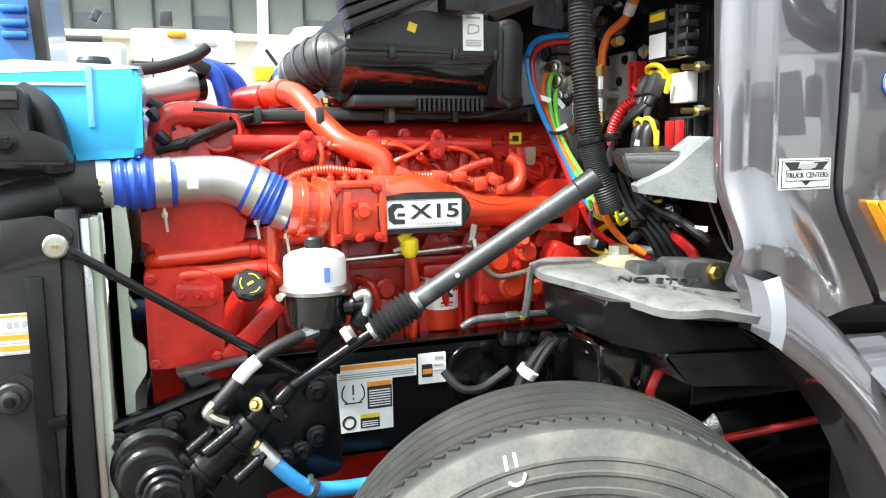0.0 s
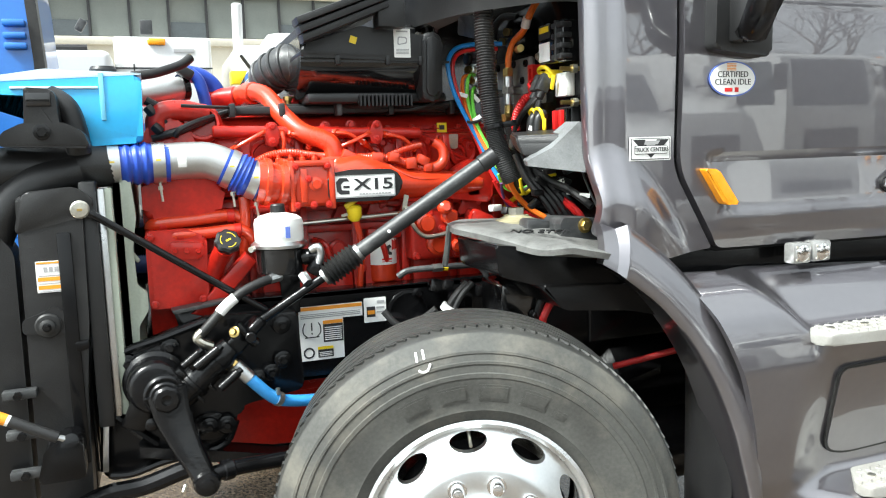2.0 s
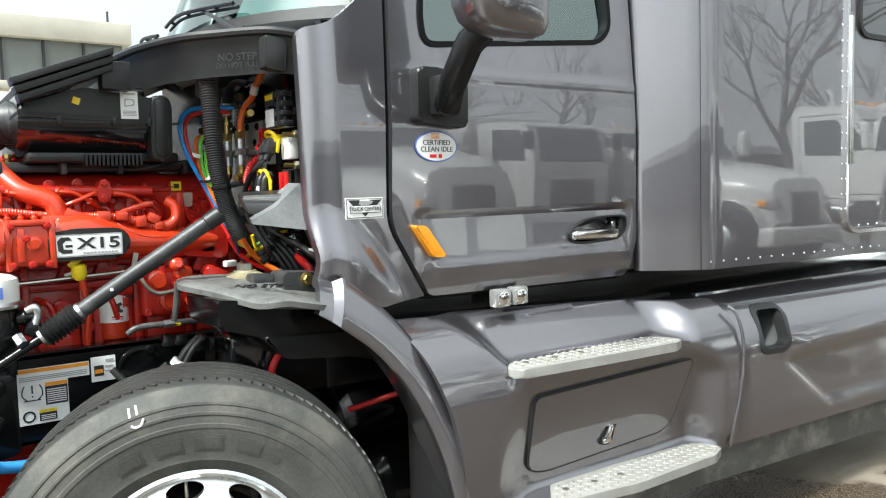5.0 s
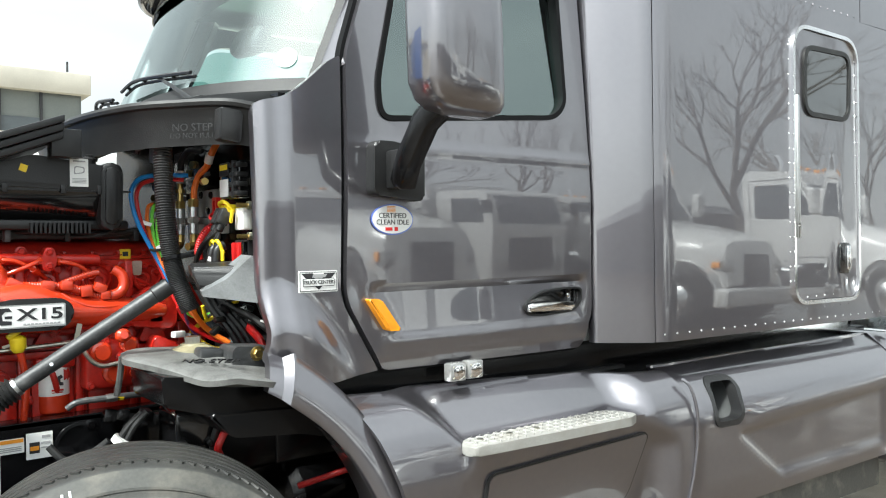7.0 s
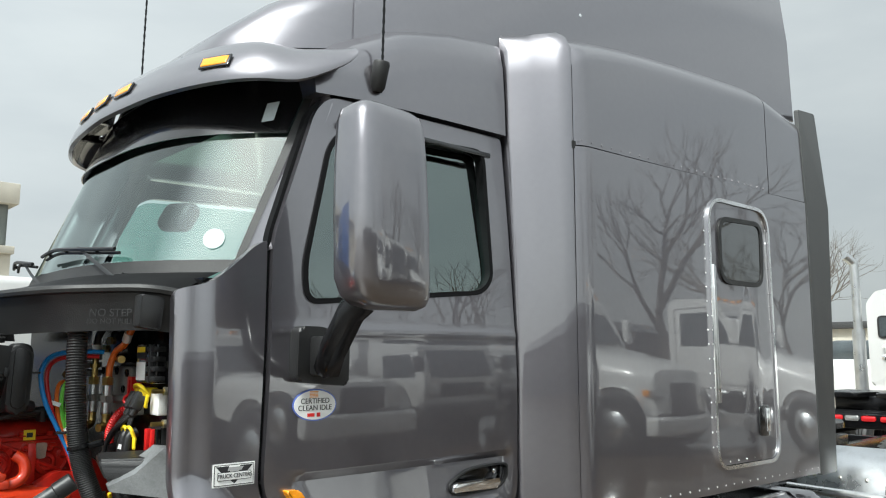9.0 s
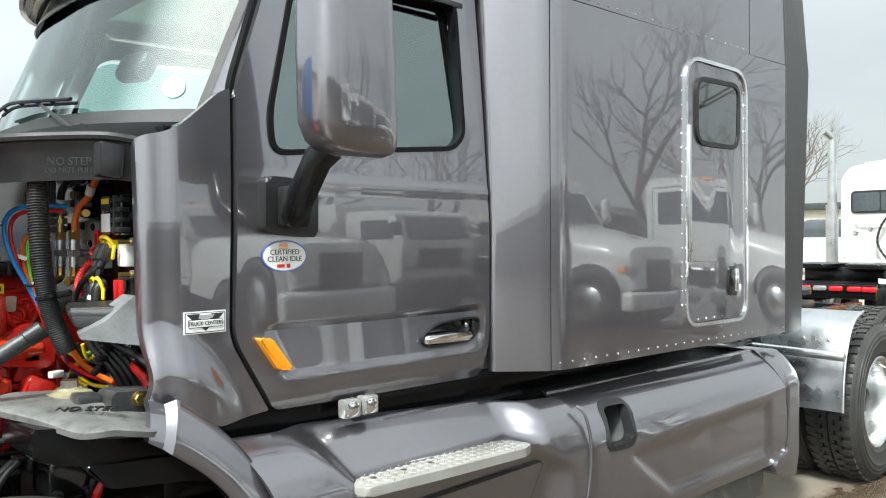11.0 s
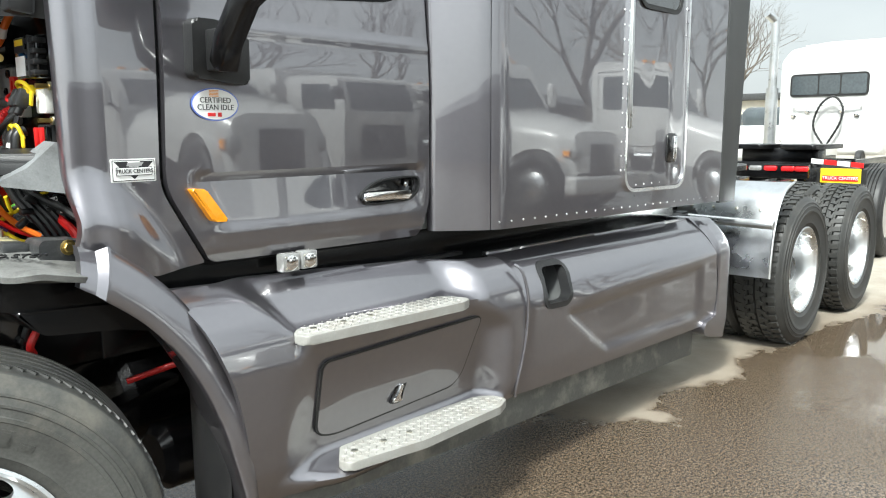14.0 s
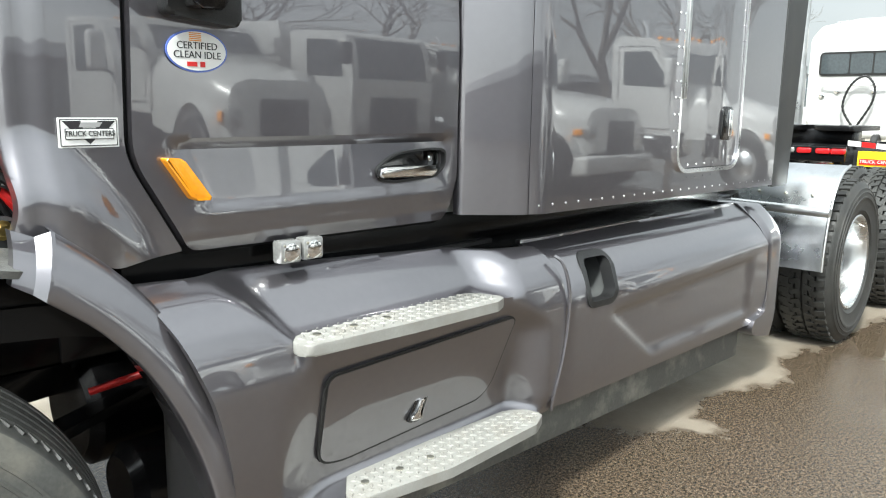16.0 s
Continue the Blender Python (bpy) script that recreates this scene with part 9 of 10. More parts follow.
for y, z in ((2.425, 1.620), (2.405, 1.585), (2.395, 1.545)):
    v = part("air_valve", lathe(BM(), [(0.022, 0), (0.022, 0.022), (0.016, 0.028), (0.016, 0.042), (0.008, 0.045)], frame_at((1.445, y, z), (-0.8, -0.6, 0)), 16), ALUR, fwall, "metal air valve")
    part("valve_nut", rod(BM(), (1.414, y - 0.022, z), (1.398, y - 0.034, z), 0.0125, 6), BRASS if z > 1.56 else ZINC, v)
part("left_bracket", prism(BM(), rounded([(2.445, 1.725), (2.60, 1.760), (2.585, 1.82), (2.45, 1.80)], 0.01), 1.45, 1.47, "x", bev=0.004), SILV, fwall, "grey sheet bracket")


def wire(name_, pts, r, material, label=""):
    return part(name_, tube(BM(), pts, r, 8, 8), material, fwall, label)


wire("blue_air_line", [(1.480, 2.300, 1.690), (1.400, 2.322, 1.690), (1.345, 2.335, 1.680), (1.316, 2.330, 1.652), (1.307, 2.321, 1.612), (1.322, 2.312, 1.540), (1.362, 2.305, 1.455), (1.398, 2.290, 1.380), (1.425, 2.270, 1.310), (1.450, 2.25, 1.26)], 0.0072, BLUEW, "bright blue air line")
wire("red_air_line", [(1.470, 2.312, 1.676), (1.395, 2.334, 1.676), (1.350, 2.345, 1.662), (1.330, 2.340, 1.630), (1.330, 2.332, 1.580), (1.342, 2.320, 1.520), (1.368, 2.318, 1.450), (1.392, 2.305, 1.385), (1.415, 2.285, 1.315), (1.440, 2.27, 1.26)], 0.0066, REDP, "red air line")
wire("orange_air_line", [(1.492, 2.283, 1.612), (1.496, 2.286, 1.650), (1.505, 2.270, 1.690), (1.505, 2.205, 1.712), (1.500, 2.165, 1.735), (1.515, 2.150, 1.775), (1.54, 2.15, 1.81)], 0.0105, ORANGEW, "orange air hose")
part("hose_sleeve", tube(BM(), [(1.500, 2.178, 1.722), (1.500, 2.160, 1.746)], 0.0135, 12, 1), WHITE, fwall, "white printed sleeve")
wire("black_air_line", [(1.490, 2.397, 1.705), (1.490, 2.38, 1.745), (1.500, 2.33, 1.775), (1.52, 2.27, 1.765)], 0.012, RUBBER, "black air hose")
wire("orange_wire", [(1.400, 2.372, 1.600), (1.372, 2.358, 1.592), (1.362, 2.345, 1.550), (1.366, 2.325, 1.490), (1.378, 2.302, 1.440), (1.41, 2.27, 1.36)], 0.0062, ORANGEW, "orange air line")
wire("green_wire", [(1.415, 2.372, 1.602), (1.390, 2.355, 1.596), (1.376, 2.342, 1.555), (1.376, 2.325, 1.490), (1.384, 2.300, 1.430), (1.415, 2.268, 1.35), (1.452, 2.235, 1.275)], 0.0060, GREENW, "light green air line")
wire("green_wire", [(1.405, 2.352, 1.560), (1.392, 2.338, 1.545), (1.388, 2.322, 1.490), (1.396, 2.292, 1.420), (1.43, 2.255, 1.34), (1.47, 2.225, 1.268)], 0.0056, GREENW, "light green air line")
part("zip_tie", tube(BM(), [(1.352, 2.292, 1.452), (1.372, 2.285, 1.450), (1.395, 2.285, 1.456)], 0.0045, 6, 3), RUBBER, fwall)
for p, an in (((1.352, 2.315, 1.535), 20), ((1.385, 2.29, 1.462), -30), ((1.402, 2.33, 1.525), 50)):
    part("paper_tag", obox(BM(), pose(*p, 0, an, -30), 0.028, 0.002, 0.012), WHITE, fwall, "", 0)
# bundle under the conduit: lines that leave it and turn down behind the engine
wire("yellow_wire", [(1.552, 2.190, 1.268), (1.545, 2.240, 1.245), (1.525, 2.310, 1.212), (1.505, 2.350, 1.182), (1.505, 2.355, 1.155), (1.540, 2.33, 1.125)], 0.0078, YELLOW, "yellow air line")
wire("yellow_wire", [(1.500, 2.33, 1.19), (1.515, 2.33, 1.16), (1.55, 2.31, 1.13), (1.59, 2.28, 1.12)], 0.0062, YELLOW)
for k in range(5):
    o = 0.012 * k
    wire("loose_line", [(1.430 + o, 2.235 - o, 1.290 - 0.3 * o), (1.452 + o, 2.250 - o, 1.252 - o * 0.5), (1.490 + o, 2.245 - o, 1.236 + o * 0.4), (1.535 + o * 0.6, 2.215 - o, 1.256 + o * 0.5), (1.575, 2.19 - o, 1.285)], 0.0058, (GREENW, ORANGEW, GREENW, RUBBER, YELLOW)[k], "looped air line")
wire("orange_wire", [(1.395, 2.20, 1.44), (1.402, 2.19, 1.38), (1.425, 2.19, 1.31), (1.470, 2.21, 1.235), (1.52, 2.22, 1.185), (1.57, 2.20, 1.15)], 0.0092, ORANGEW, "orange air hose")
wire("purple_wire", [(1.44, 2.24, 1.262), (1.458, 2.27, 1.225), (1.482, 2.29, 1.19), (1.51, 2.29, 1.165)], 0.0048, mat("purple_wire_cover", (0.12, 0.05, 0.16), 0.4, 0, 0.1, 20, 0, 60))
wire("red_wire", [(1.43, 2.27, 1.27), (1.47, 2.28, 1.21), (1.53, 2.26, 1.165), (1.60, 2.22, 1.135)], 0.0070, REDP)
wire("red_cable", [(1.535, 2.255, 1.290), (1.580, 2.220, 1.250), (1.606, 2.150, 1.206), (1.619, 2.085, 1.168), (1.62, 2.06, 1.14)], 0.0130, REDP, "thick red power cable")
wire("grey_cable", [(1.500, 2.21, 1.345), (1.530, 2.19, 1.300), (1.570, 2.15, 1.262), (1.605, 2.10, 1.235), (1.64, 2.04, 1.19)], 0.0120, RUBBER, "black sleeved cable")
ribbed("red_braided_sleeve", [(1.512, 2.158, 1.522), (1.492, 2.168, 1.512), (1.478, 2.186, 1.482), (1.474, 2.202, 1.448), (1.478, 2.205, 1.42)], 0.0125, fwall, REDP, 0.006, "red braided cable sleeve")
wire("red_wire", [(1.515, 2.125, 1.570), (1.495, 2.130, 1.562), (1.480, 2.120, 1.548), (1.488, 2.10, 1.535)], 0.0045, REDP)
for k in range(6):
    o = 0.009 * k
    wire("black_wire", [(1.484, 2.066 + 0.007 * k, 1.508), (1.468, 2.085 + o, 1.488 - o * 0.3), (1.455, 2.125 + o, 1.462 - o), (1.446, 2.150 + o * 0.6, 1.420 - o), (1.445, 2.155, 1.37)], 0.0068, PLAST, "black sleeved lead")
for k in range(2):
    wire("black_wire", [(1.484, 2.060 + 0.008 * k, 1.500), (1.472, 2.058, 1.46), (1.464, 2.052 - 0.008 * k, 1.42), (1.46, 2.05, 1.375)], 0.0065, PLAST)
for p, an in (((1.462, 2.055, 1.420), 15), ((1.50, 2.085, 1.525), -20), ((1.585, 2.135, 1.262), -15), ((1.612, 2.11, 1.228), 10), ((1.555, 2.17, 1.285), 40), ((1.628, 2.06, 1.222), 5)):
    part("paper_tag", obox(BM(), pose(*p, 0, an, -30), 0.030, 0.002, 0.013), WHITE, fwall, "", 0)
part("white_connector", obox(BM(), pose(1.425, 2.255, 1.185, 0, 0, 20), 0.042, 0.022, 0.020, 0.004), WPLAST, fwall)
part("grey_connector", obox(BM(), pose(1.462, 2.245, 1.172, 0, 20, 20), 0.036, 0.026, 0.024, 0.005), PLAST, fwall)
for k in range(8):
    part("dark_clip", obox(BM(), pose(1.50 + 0.018 * k, 2.14 + 0.01 * (k % 3), 1.20 + 0.032 * (k % 4), 0, (k * 37) % 80 - 40, 0), 0.035, 0.025, 0.018, 0.005), PLAST, fwall)
for k in range(5):
    wire("black_hose", [(1.47 + 0.02 * k, 2.20, 1.35), (1.50 + 0.02 * k, 2.18, 1.27), (1.55 + 0.02 * k, 2.14, 1.19), (1.60 + 0.02 * k, 2.12, 1.08)], 0.011, PLAST)
part("grey_loop_band", tube(BM(), [(1.530, 1.905, 1.30), (1.548, 1.895, 1.245), (1.572, 1.890, 1.195), (1.590, 1.890, 1.190), (1.598, 1.892, 1.23), (1.592, 1.90, 1.30)], 0.0072, 6, 8, squash=0.3), SILV, fwall, "looped grey strap")
con = thing("corrugated_conduit", (1.34, 2.08, 1.5), "thick black corrugated conduit hanging down the firewall", "conduit")
cpts = [(1.338, 2.112, 1.80), (1.334, 2.100, 1.68), (1.334, 2.082, 1.55), (1.344, 2.074, 1.44), (1.362, 2.070, 1.36), (1.395, 2.064, 1.275)]
cnt = [0]


def crad(t):
    cnt[0] += 1
    return 0.0282 if cnt[0] % 2 else 0.0248


part("ribbed_tube", tube(BM(), cpts, crad, 20, 34), PLAST, con, "black ribbed tube", 70)
part("conduit_band", rod(BM(), (1.345, 2.074, 1.435), (1.347, 2.073, 1.425), 0.0305, 20), BLACK, con)
part("band_tail", obox(BM(), pose(1.382, 2.050, 1.436, 0, -10, 0), 0.04, 0.02, 0.016, 0.002), BLACK, con)

shield = thing("moulded_shield", (1.42, 1.9, 1.35), "grey moulded shield with a silver cone below it", "shield")
sb = BM()
loft(sb, [[Vector(p) for p in ring] for ring in (
    ((1.372, 1.985, 1.400), (1.497, 1.900, 1.402), (1.515, 1.98, 1.418), (1.390, 2.06, 1.412)),
    ((1.372, 1.982, 1.382), (1.475, 1.900, 1.380), (1.50, 1.98, 1.395), (1.388, 2.06, 1.392)),
    ((1.388, 1.978, 1.345), (1.428, 1.935, 1.340), (1.45, 1.99, 1.36), (1.400, 2.04, 1.36)))])
bmesh.ops.bevel(sb, geom=sb.edges[:], offset=0.005, segments=2, affect="EDGES")
part("grey_block", sb, PLAST, shield)
sc = BM()
loft(sc, [[Vector(p) for p in ring] for ring in (
    ((1.498, 1.862, 1.432), (1.525, 1.855, 1.428), (1.535, 1.94, 1.43), (1.50, 1.94, 1.435)),
    ((1.440, 1.905, 1.366), (1.515, 1.862, 1.385), (1.53, 1.94, 1.38), (1.43, 1.97, 1.375)),
    ((1.388, 1.955, 1.332), (1.515, 1.858, 1.322), (1.53, 1.94, 1.33), (1.395, 1.99, 1.335)),
    ((1.392, 1.953, 1.318), (1.515, 1.862, 1.298), (1.53, 1.94, 1.30), (1.40, 1.99, 1.32)))])
part("silver_cone", sc, SILV, shield, "silver heat-shield cone", 30)
part("cone_bolt", bolt(BM(), (1.547, 1.868, 1.312), (-0.3, -1, 0), 0.012, 0.010), BRASS, shield)
part("cone_bracket", prism(BM(), rounded([(1.505, 1.40), (1.575, 1.29), (1.585, 1.20), (1.565, 1.20), (1.55, 1.28), (1.495, 1.36)], 0.006), 1.872, 1.88), BLACK, shield)


# ---- yard: buildings, trees and parked trucks ----
bld = thing("office_building", (-12, 24, 0), "low building with grey-green panelled storey over a beige band", "building")
part("wall", box(BM(), -45, 5.95, 22.0, 34, 0, 4.35), BEIGE, bld)
part("upper_storey", box(BM(), -45, 5.85, 22.15, 33.8, 4.35, 5.55), SIDING, bld)
part("parapet", box(BM(), -45.1, 6.05, 21.9, 34.1, 5.55, 6.10, 0.03), BEIGE, bld, "beige parapet")
part("sill_band", box(BM(), -45.1, 6.0, 21.85, 22.2, 4.25, 4.45, 0.02), BEIGE, bld)
pan = shared("window_pane", box(BM(), -0.44, 0.44, -0.02, 0.02, 0, 1), FARW)
mul = shared("mullion", box(BM(), -0.03, 0.03, -0.06, 0.03, 0, 1.08), INK)
for k in range(40):
    x = 5.35 - 0.95 * k
    if k % 3 == 1:
        piece("window_pane", pan, bld, Matrix.Translation((x, 22.13, 4.50)) @ Matrix.Diagonal((1, 1, 0.38, 1)))
    else:
        piece("wall_panel", pan, bld, Matrix.Translation((x, 22.135, 4.50)) @ Matrix.Diagonal((1, 1, 0.98, 1))).data = shared("wall_panel", box(BM(), -0.44, 0.44, -0.02, 0.02, 0, 1), SIDING)
    piece("mullion", mul, bld, Matrix.Translation((x - 0.475, 22.12, 4.45)))
part("roof_post", rod(BM(), (5.6, 22.5, 6.1), (5.6, 22.5, 6.5), 0.03, 8), GREYP, bld)


def bare_tree(name, at, h, seed, label):
    rnd = random.Random(seed)
    root = thing(name, at, label, "tree")
    trunk, twig = BM(), BM()

    def grow(bm, p, d, ln, r, depth):
        q = [p]
        dd = d.copy()
        for k in range(4):
            dd = (dd + Vector((rnd.uniform(-1, 1), rnd.uniform(-1, 1), rnd.uniform(-0.4, 0.7))) * 0.16).normalized()
            q.append(q[-1] + dd * ln / 4)
        tube(bm, q, lambda t: r * (1 - 0.42 * t), 7 if depth < 2 else 4, 2 if depth < 3 else 1, False)
        if depth >= 6 or r < 0.004:
            return
        for k in range(3 if depth < 4 else 2):
            a = rnd.uniform(0, 6.28)
            sp = rnd.uniform(0.35, 0.85)
            side = dd.orthogonal().normalized()
            side.rotate(Matrix.Rotation(a, 3, dd))
            nd = (dd * math.cos(sp) + side * math.sin(sp) + Vector((0, 0, 0.12))).normalized()
            grow(twig if depth >= 1 else bm, q[-1 - (k % 2)], nd, ln * rnd.uniform(0.62, 0.85), r * rnd.uniform(0.45, 0.62), depth + 1)
    grow(trunk, Vector(at), Vector((0.03, 0, 1)), h * 0.30, h * 0.022, 0)
    part("trunk", trunk, BARK, root)
    part("crown", twig, BARK, root, "bare leafless twigs")
    return root


bare_tree("tree", (24.5, -11.0, 0), 10.5, 4, "tall leafless tree at the edge of the yard")
bare_tree("tree", (31, -12.0, 0), 10.5, 9, "spreading leafless tree at the edge of the yard")
bare_tree("tree", (17.0, -14.0, 0), 10.0, 15, "leafless tree with a forked trunk")
bare_tree("tree", (44.0, 17.5, 0), 9.0, 21, "leafless tree far across the yard")
bare_tree("tree", (52.0, 21.0, 0), 10.0, 33, "leafless tree far across the yard")


def parked_truck(at, turn, label, seed=1):
    """A white bonneted truck; its nose points along local -x, the cab behind."""
    root = thing("parked_truck", (0, 0, 0), label, "truck", "white trucks parked in the yard")
    w = 1.05
    rings = []
    for x, zt, hw, zb in ((-1.55, 1.18, 0.78, 0.70), (-1.45, 1.42, 0.90, 0.62), (-1.0, 1.56, 0.98, 0.60), (-0.3, 1.68, 1.02, 0.75), (0.45, 1.80, 1.04, 0.85)):
        rings.append([Vector((x, -hw, zb)), Vector((x, -hw, zt - 0.30)), Vector((x, -hw + 0.12, zt - 0.08)), Vector((x, -hw + 0.35, zt)), Vector((x, hw - 0.35, zt)), Vector((x, hw - 0.12, zt - 0.08)), Vector((x, hw, zt - 0.30)), Vector((x, hw, zb))])
    hood = part("bonnet", loft(BM(), rings), PAINT_W, root, "white bonnet", 45, True)
    part("grille", box(BM(), -1.60, -1.54, -0.42, 0.42, 0.65, 1.20, 0.03), PLAST, hood, "", 35, True)
    part("bumper", obox(BM(), pose(-1.55, 0, 0.48), 0.25, 2.2, 0.32, 0.06, 3), PAINT_W, root, "", 35, True)
    for s in (-1, 1):
        part("headlamp", obox(BM(), pose(-1.47, s * 0.80, 1.02, 0, 15, 0), 0.16, 0.24, 0.20, 0.05, 3), LENS, hood, "", 35, True)
        part("indicator", obox(BM(), pose(-1.36, s * 0.935, 1.02), 0.14, 0.03, 0.10, 0.012), AMBER, hood, "", 35, True)
        arch = [Vector((-0.85 + 0.62 * math.cos(a), s * 1.10, 0.50 + 0.62 * math.sin(a))) for a in (math.pi * k / 14 for k in range(15))]
        part("wing", loft(BM(), [arch, [p + Vector((0, -s * 0.30, 0.03)) for p in arch]], False, False), PAINT_W, root, "", 60, True)
        tb = tyre_bm(0.50, 0.28, 0.29, True)
        tb.transform(Matrix.Translation((-0.85, s * 1.08, 0.50)) @ Matrix.Rotation(radians(90 * s * -1 if s > 0 else 90), 4, "X"))
        tyre = part("tyre", tb, RUBBER, root, "", 40, True)
        lb = lathe(BM(), [(0.295, 0.0), (0.27, -0.03), (0.17, 0.03), (0.09, 0.05), (0.02, 0.06)], Matrix.Translation((-0.85, s * 1.08, 0.50)) @ Matrix.Rotation(radians(-90 if s > 0 else 90), 4, "X"), 28)
        part("rim", lb, ALU, tyre, "", 40, True)
    cab_o = [(0.40, 0.95), (2.0, 0.95), (2.0, 2.70), (1.80, 2.80), (1.05, 2.74), (0.92, 2.66), (0.42, 1.82)]
    cab = part("cab", prism(BM(), rounded(cab_o, 0.06), -w, w, bev=0.07, seg=3), PAINT_W, root, "white cab", 45, True)
    part("windscreen", loft(BM(), [[Vector((0.415 - 0.0, y, 1.86)) for y in (-0.94, 0, 0.94)], [Vector((0.905, y, 2.62)) for y in (-0.88, 0, 0.88)], [Vector((0.93, y, 2.60)) for y in (-0.88, 0, 0.88)]], False, False), FARW, cab, "", 60, True)
    for s in (-1, 1):
        wo = rounded([(0.72, 1.84), (1.72, 1.86), (1.72, 2.50), (1.08, 2.50), (0.74, 2.05)], 0.05)
        part("side_window", prism(BM(), wo, s * w - 0.004, s * w + 0.006), FARW, cab, "", 0, True)
        part("door_line", ring_panel(rounded([(0.60, 1.05), (1.85, 1.05), (1.85, 2.60), (1.0, 2.60), (0.62, 2.0)], 0.05), rounded([(0.612, 1.062), (1.838, 1.062), (1.838, 2.588), (1.006, 2.588), (0.632, 2.0)], 0.05), s * w - 0.004, s * w + 0.003), INK, cab, "", 0, True)
        part("mirror", obox(BM(), pose(0.52, s * 1.30, 2.10), 0.16, 0.22, 0.50, 0.05, 3), PAINT_W, cab, "", 40, True)
        part("mirror_arm", rod(BM(), (0.60, s * 1.04, 1.80), (0.52, s * 1.28, 1.90), 0.025, 8), PLAST, cab, "", 35, True)
        part("tank", obox(BM(), pose(2.1, s * 0.95, 0.62), 1.5, 0.45, 0.5, 0.10, 4), ALU, root, "", 40, True)
    for k in range(5):
        part("roof_marker", obox(BM(), pose(1.06, -0.7 + 0.35 * k, 2.77), 0.09, 0.10, 0.05, 0.015), AMBER, cab, "", 35, True)
    part("chassis", box(BM(), 2.0, 5.6, -0.45, 0.45, 0.65, 0.95, 0.02), BLACK, root, "", 35, True)
    for x in (3.9, 5.1):
        for s in (-1, 1):
            tb = tyre_bm(0.50, 0.55, 0.29, True)
            tb.transform(Matrix.Translation((x, s * 1.12, 0.50)) @ Matrix.Rotation(radians(-90 if s > 0 else 90), 4, "X"))
            tyre = part("tyre", tb, RUBBER, root, "", 40, True)
            part("rim", lathe(BM(), [(0.295, 0.0), (0.26, -0.04), (0.25, -0.15), (0.10, -0.15), (0.09, -0.08), (0.02, -0.07)], Matrix.Translation((x, s * 1.12, 0.50)) @ Matrix.Rotation(radians(-90 if s > 0 else 90), 4, "X"), 28), ALU, tyre, "", 40, True)
    part("exhaust_pipe", tube(BM(), [(2.2, 0.85, 0.9), (2.2, 0.85, 2.0), (2.2, 0.85, 3.0), (2.3, 0.85, 3.25)], 0.07, 14, 4), CHROME, root, "", 40, True)
    root.matrix_basis = Matrix.Translation(at) @ Matrix.Rotation(radians(turn), 4, "Z")
    return root


hall = thing("long_hall", (5, -33, 0), "long dark workshop hall across the yard", "building")
part("wall", box(BM(), -40, 60, -40, -32, 0, 3.4), mat("dark_ribbed_cladding", (0.10, 0.098, 0.095), 0.7, 0, 0.2, 0.6, 0.2, 20), hall)
part("roof", prism(BM(), [(-40.5, 3.3), (-31.5, 3.3), (-36, 4.2)], -40.5, 60.5, "x"), GREYP, hall)
for k in range(9):
    part("roller_door", box(BM(), -36 + 10 * k, -32 + 10 * k, -32.06, -31.98, 0, 2.9), SIDING, hall)
bare_tree("tree", (12.0, -14.5, 0), 9.0, 41, "leafless tree with a forked trunk")
bare_tree("tree", (5.0, -15.5, 0), 7.0, 52, "leafless tree with a forked trunk")
bare_tree("tree", (39.0, -12.5, 0), 10.0, 63, "tall leafless tree at the edge of the yard")
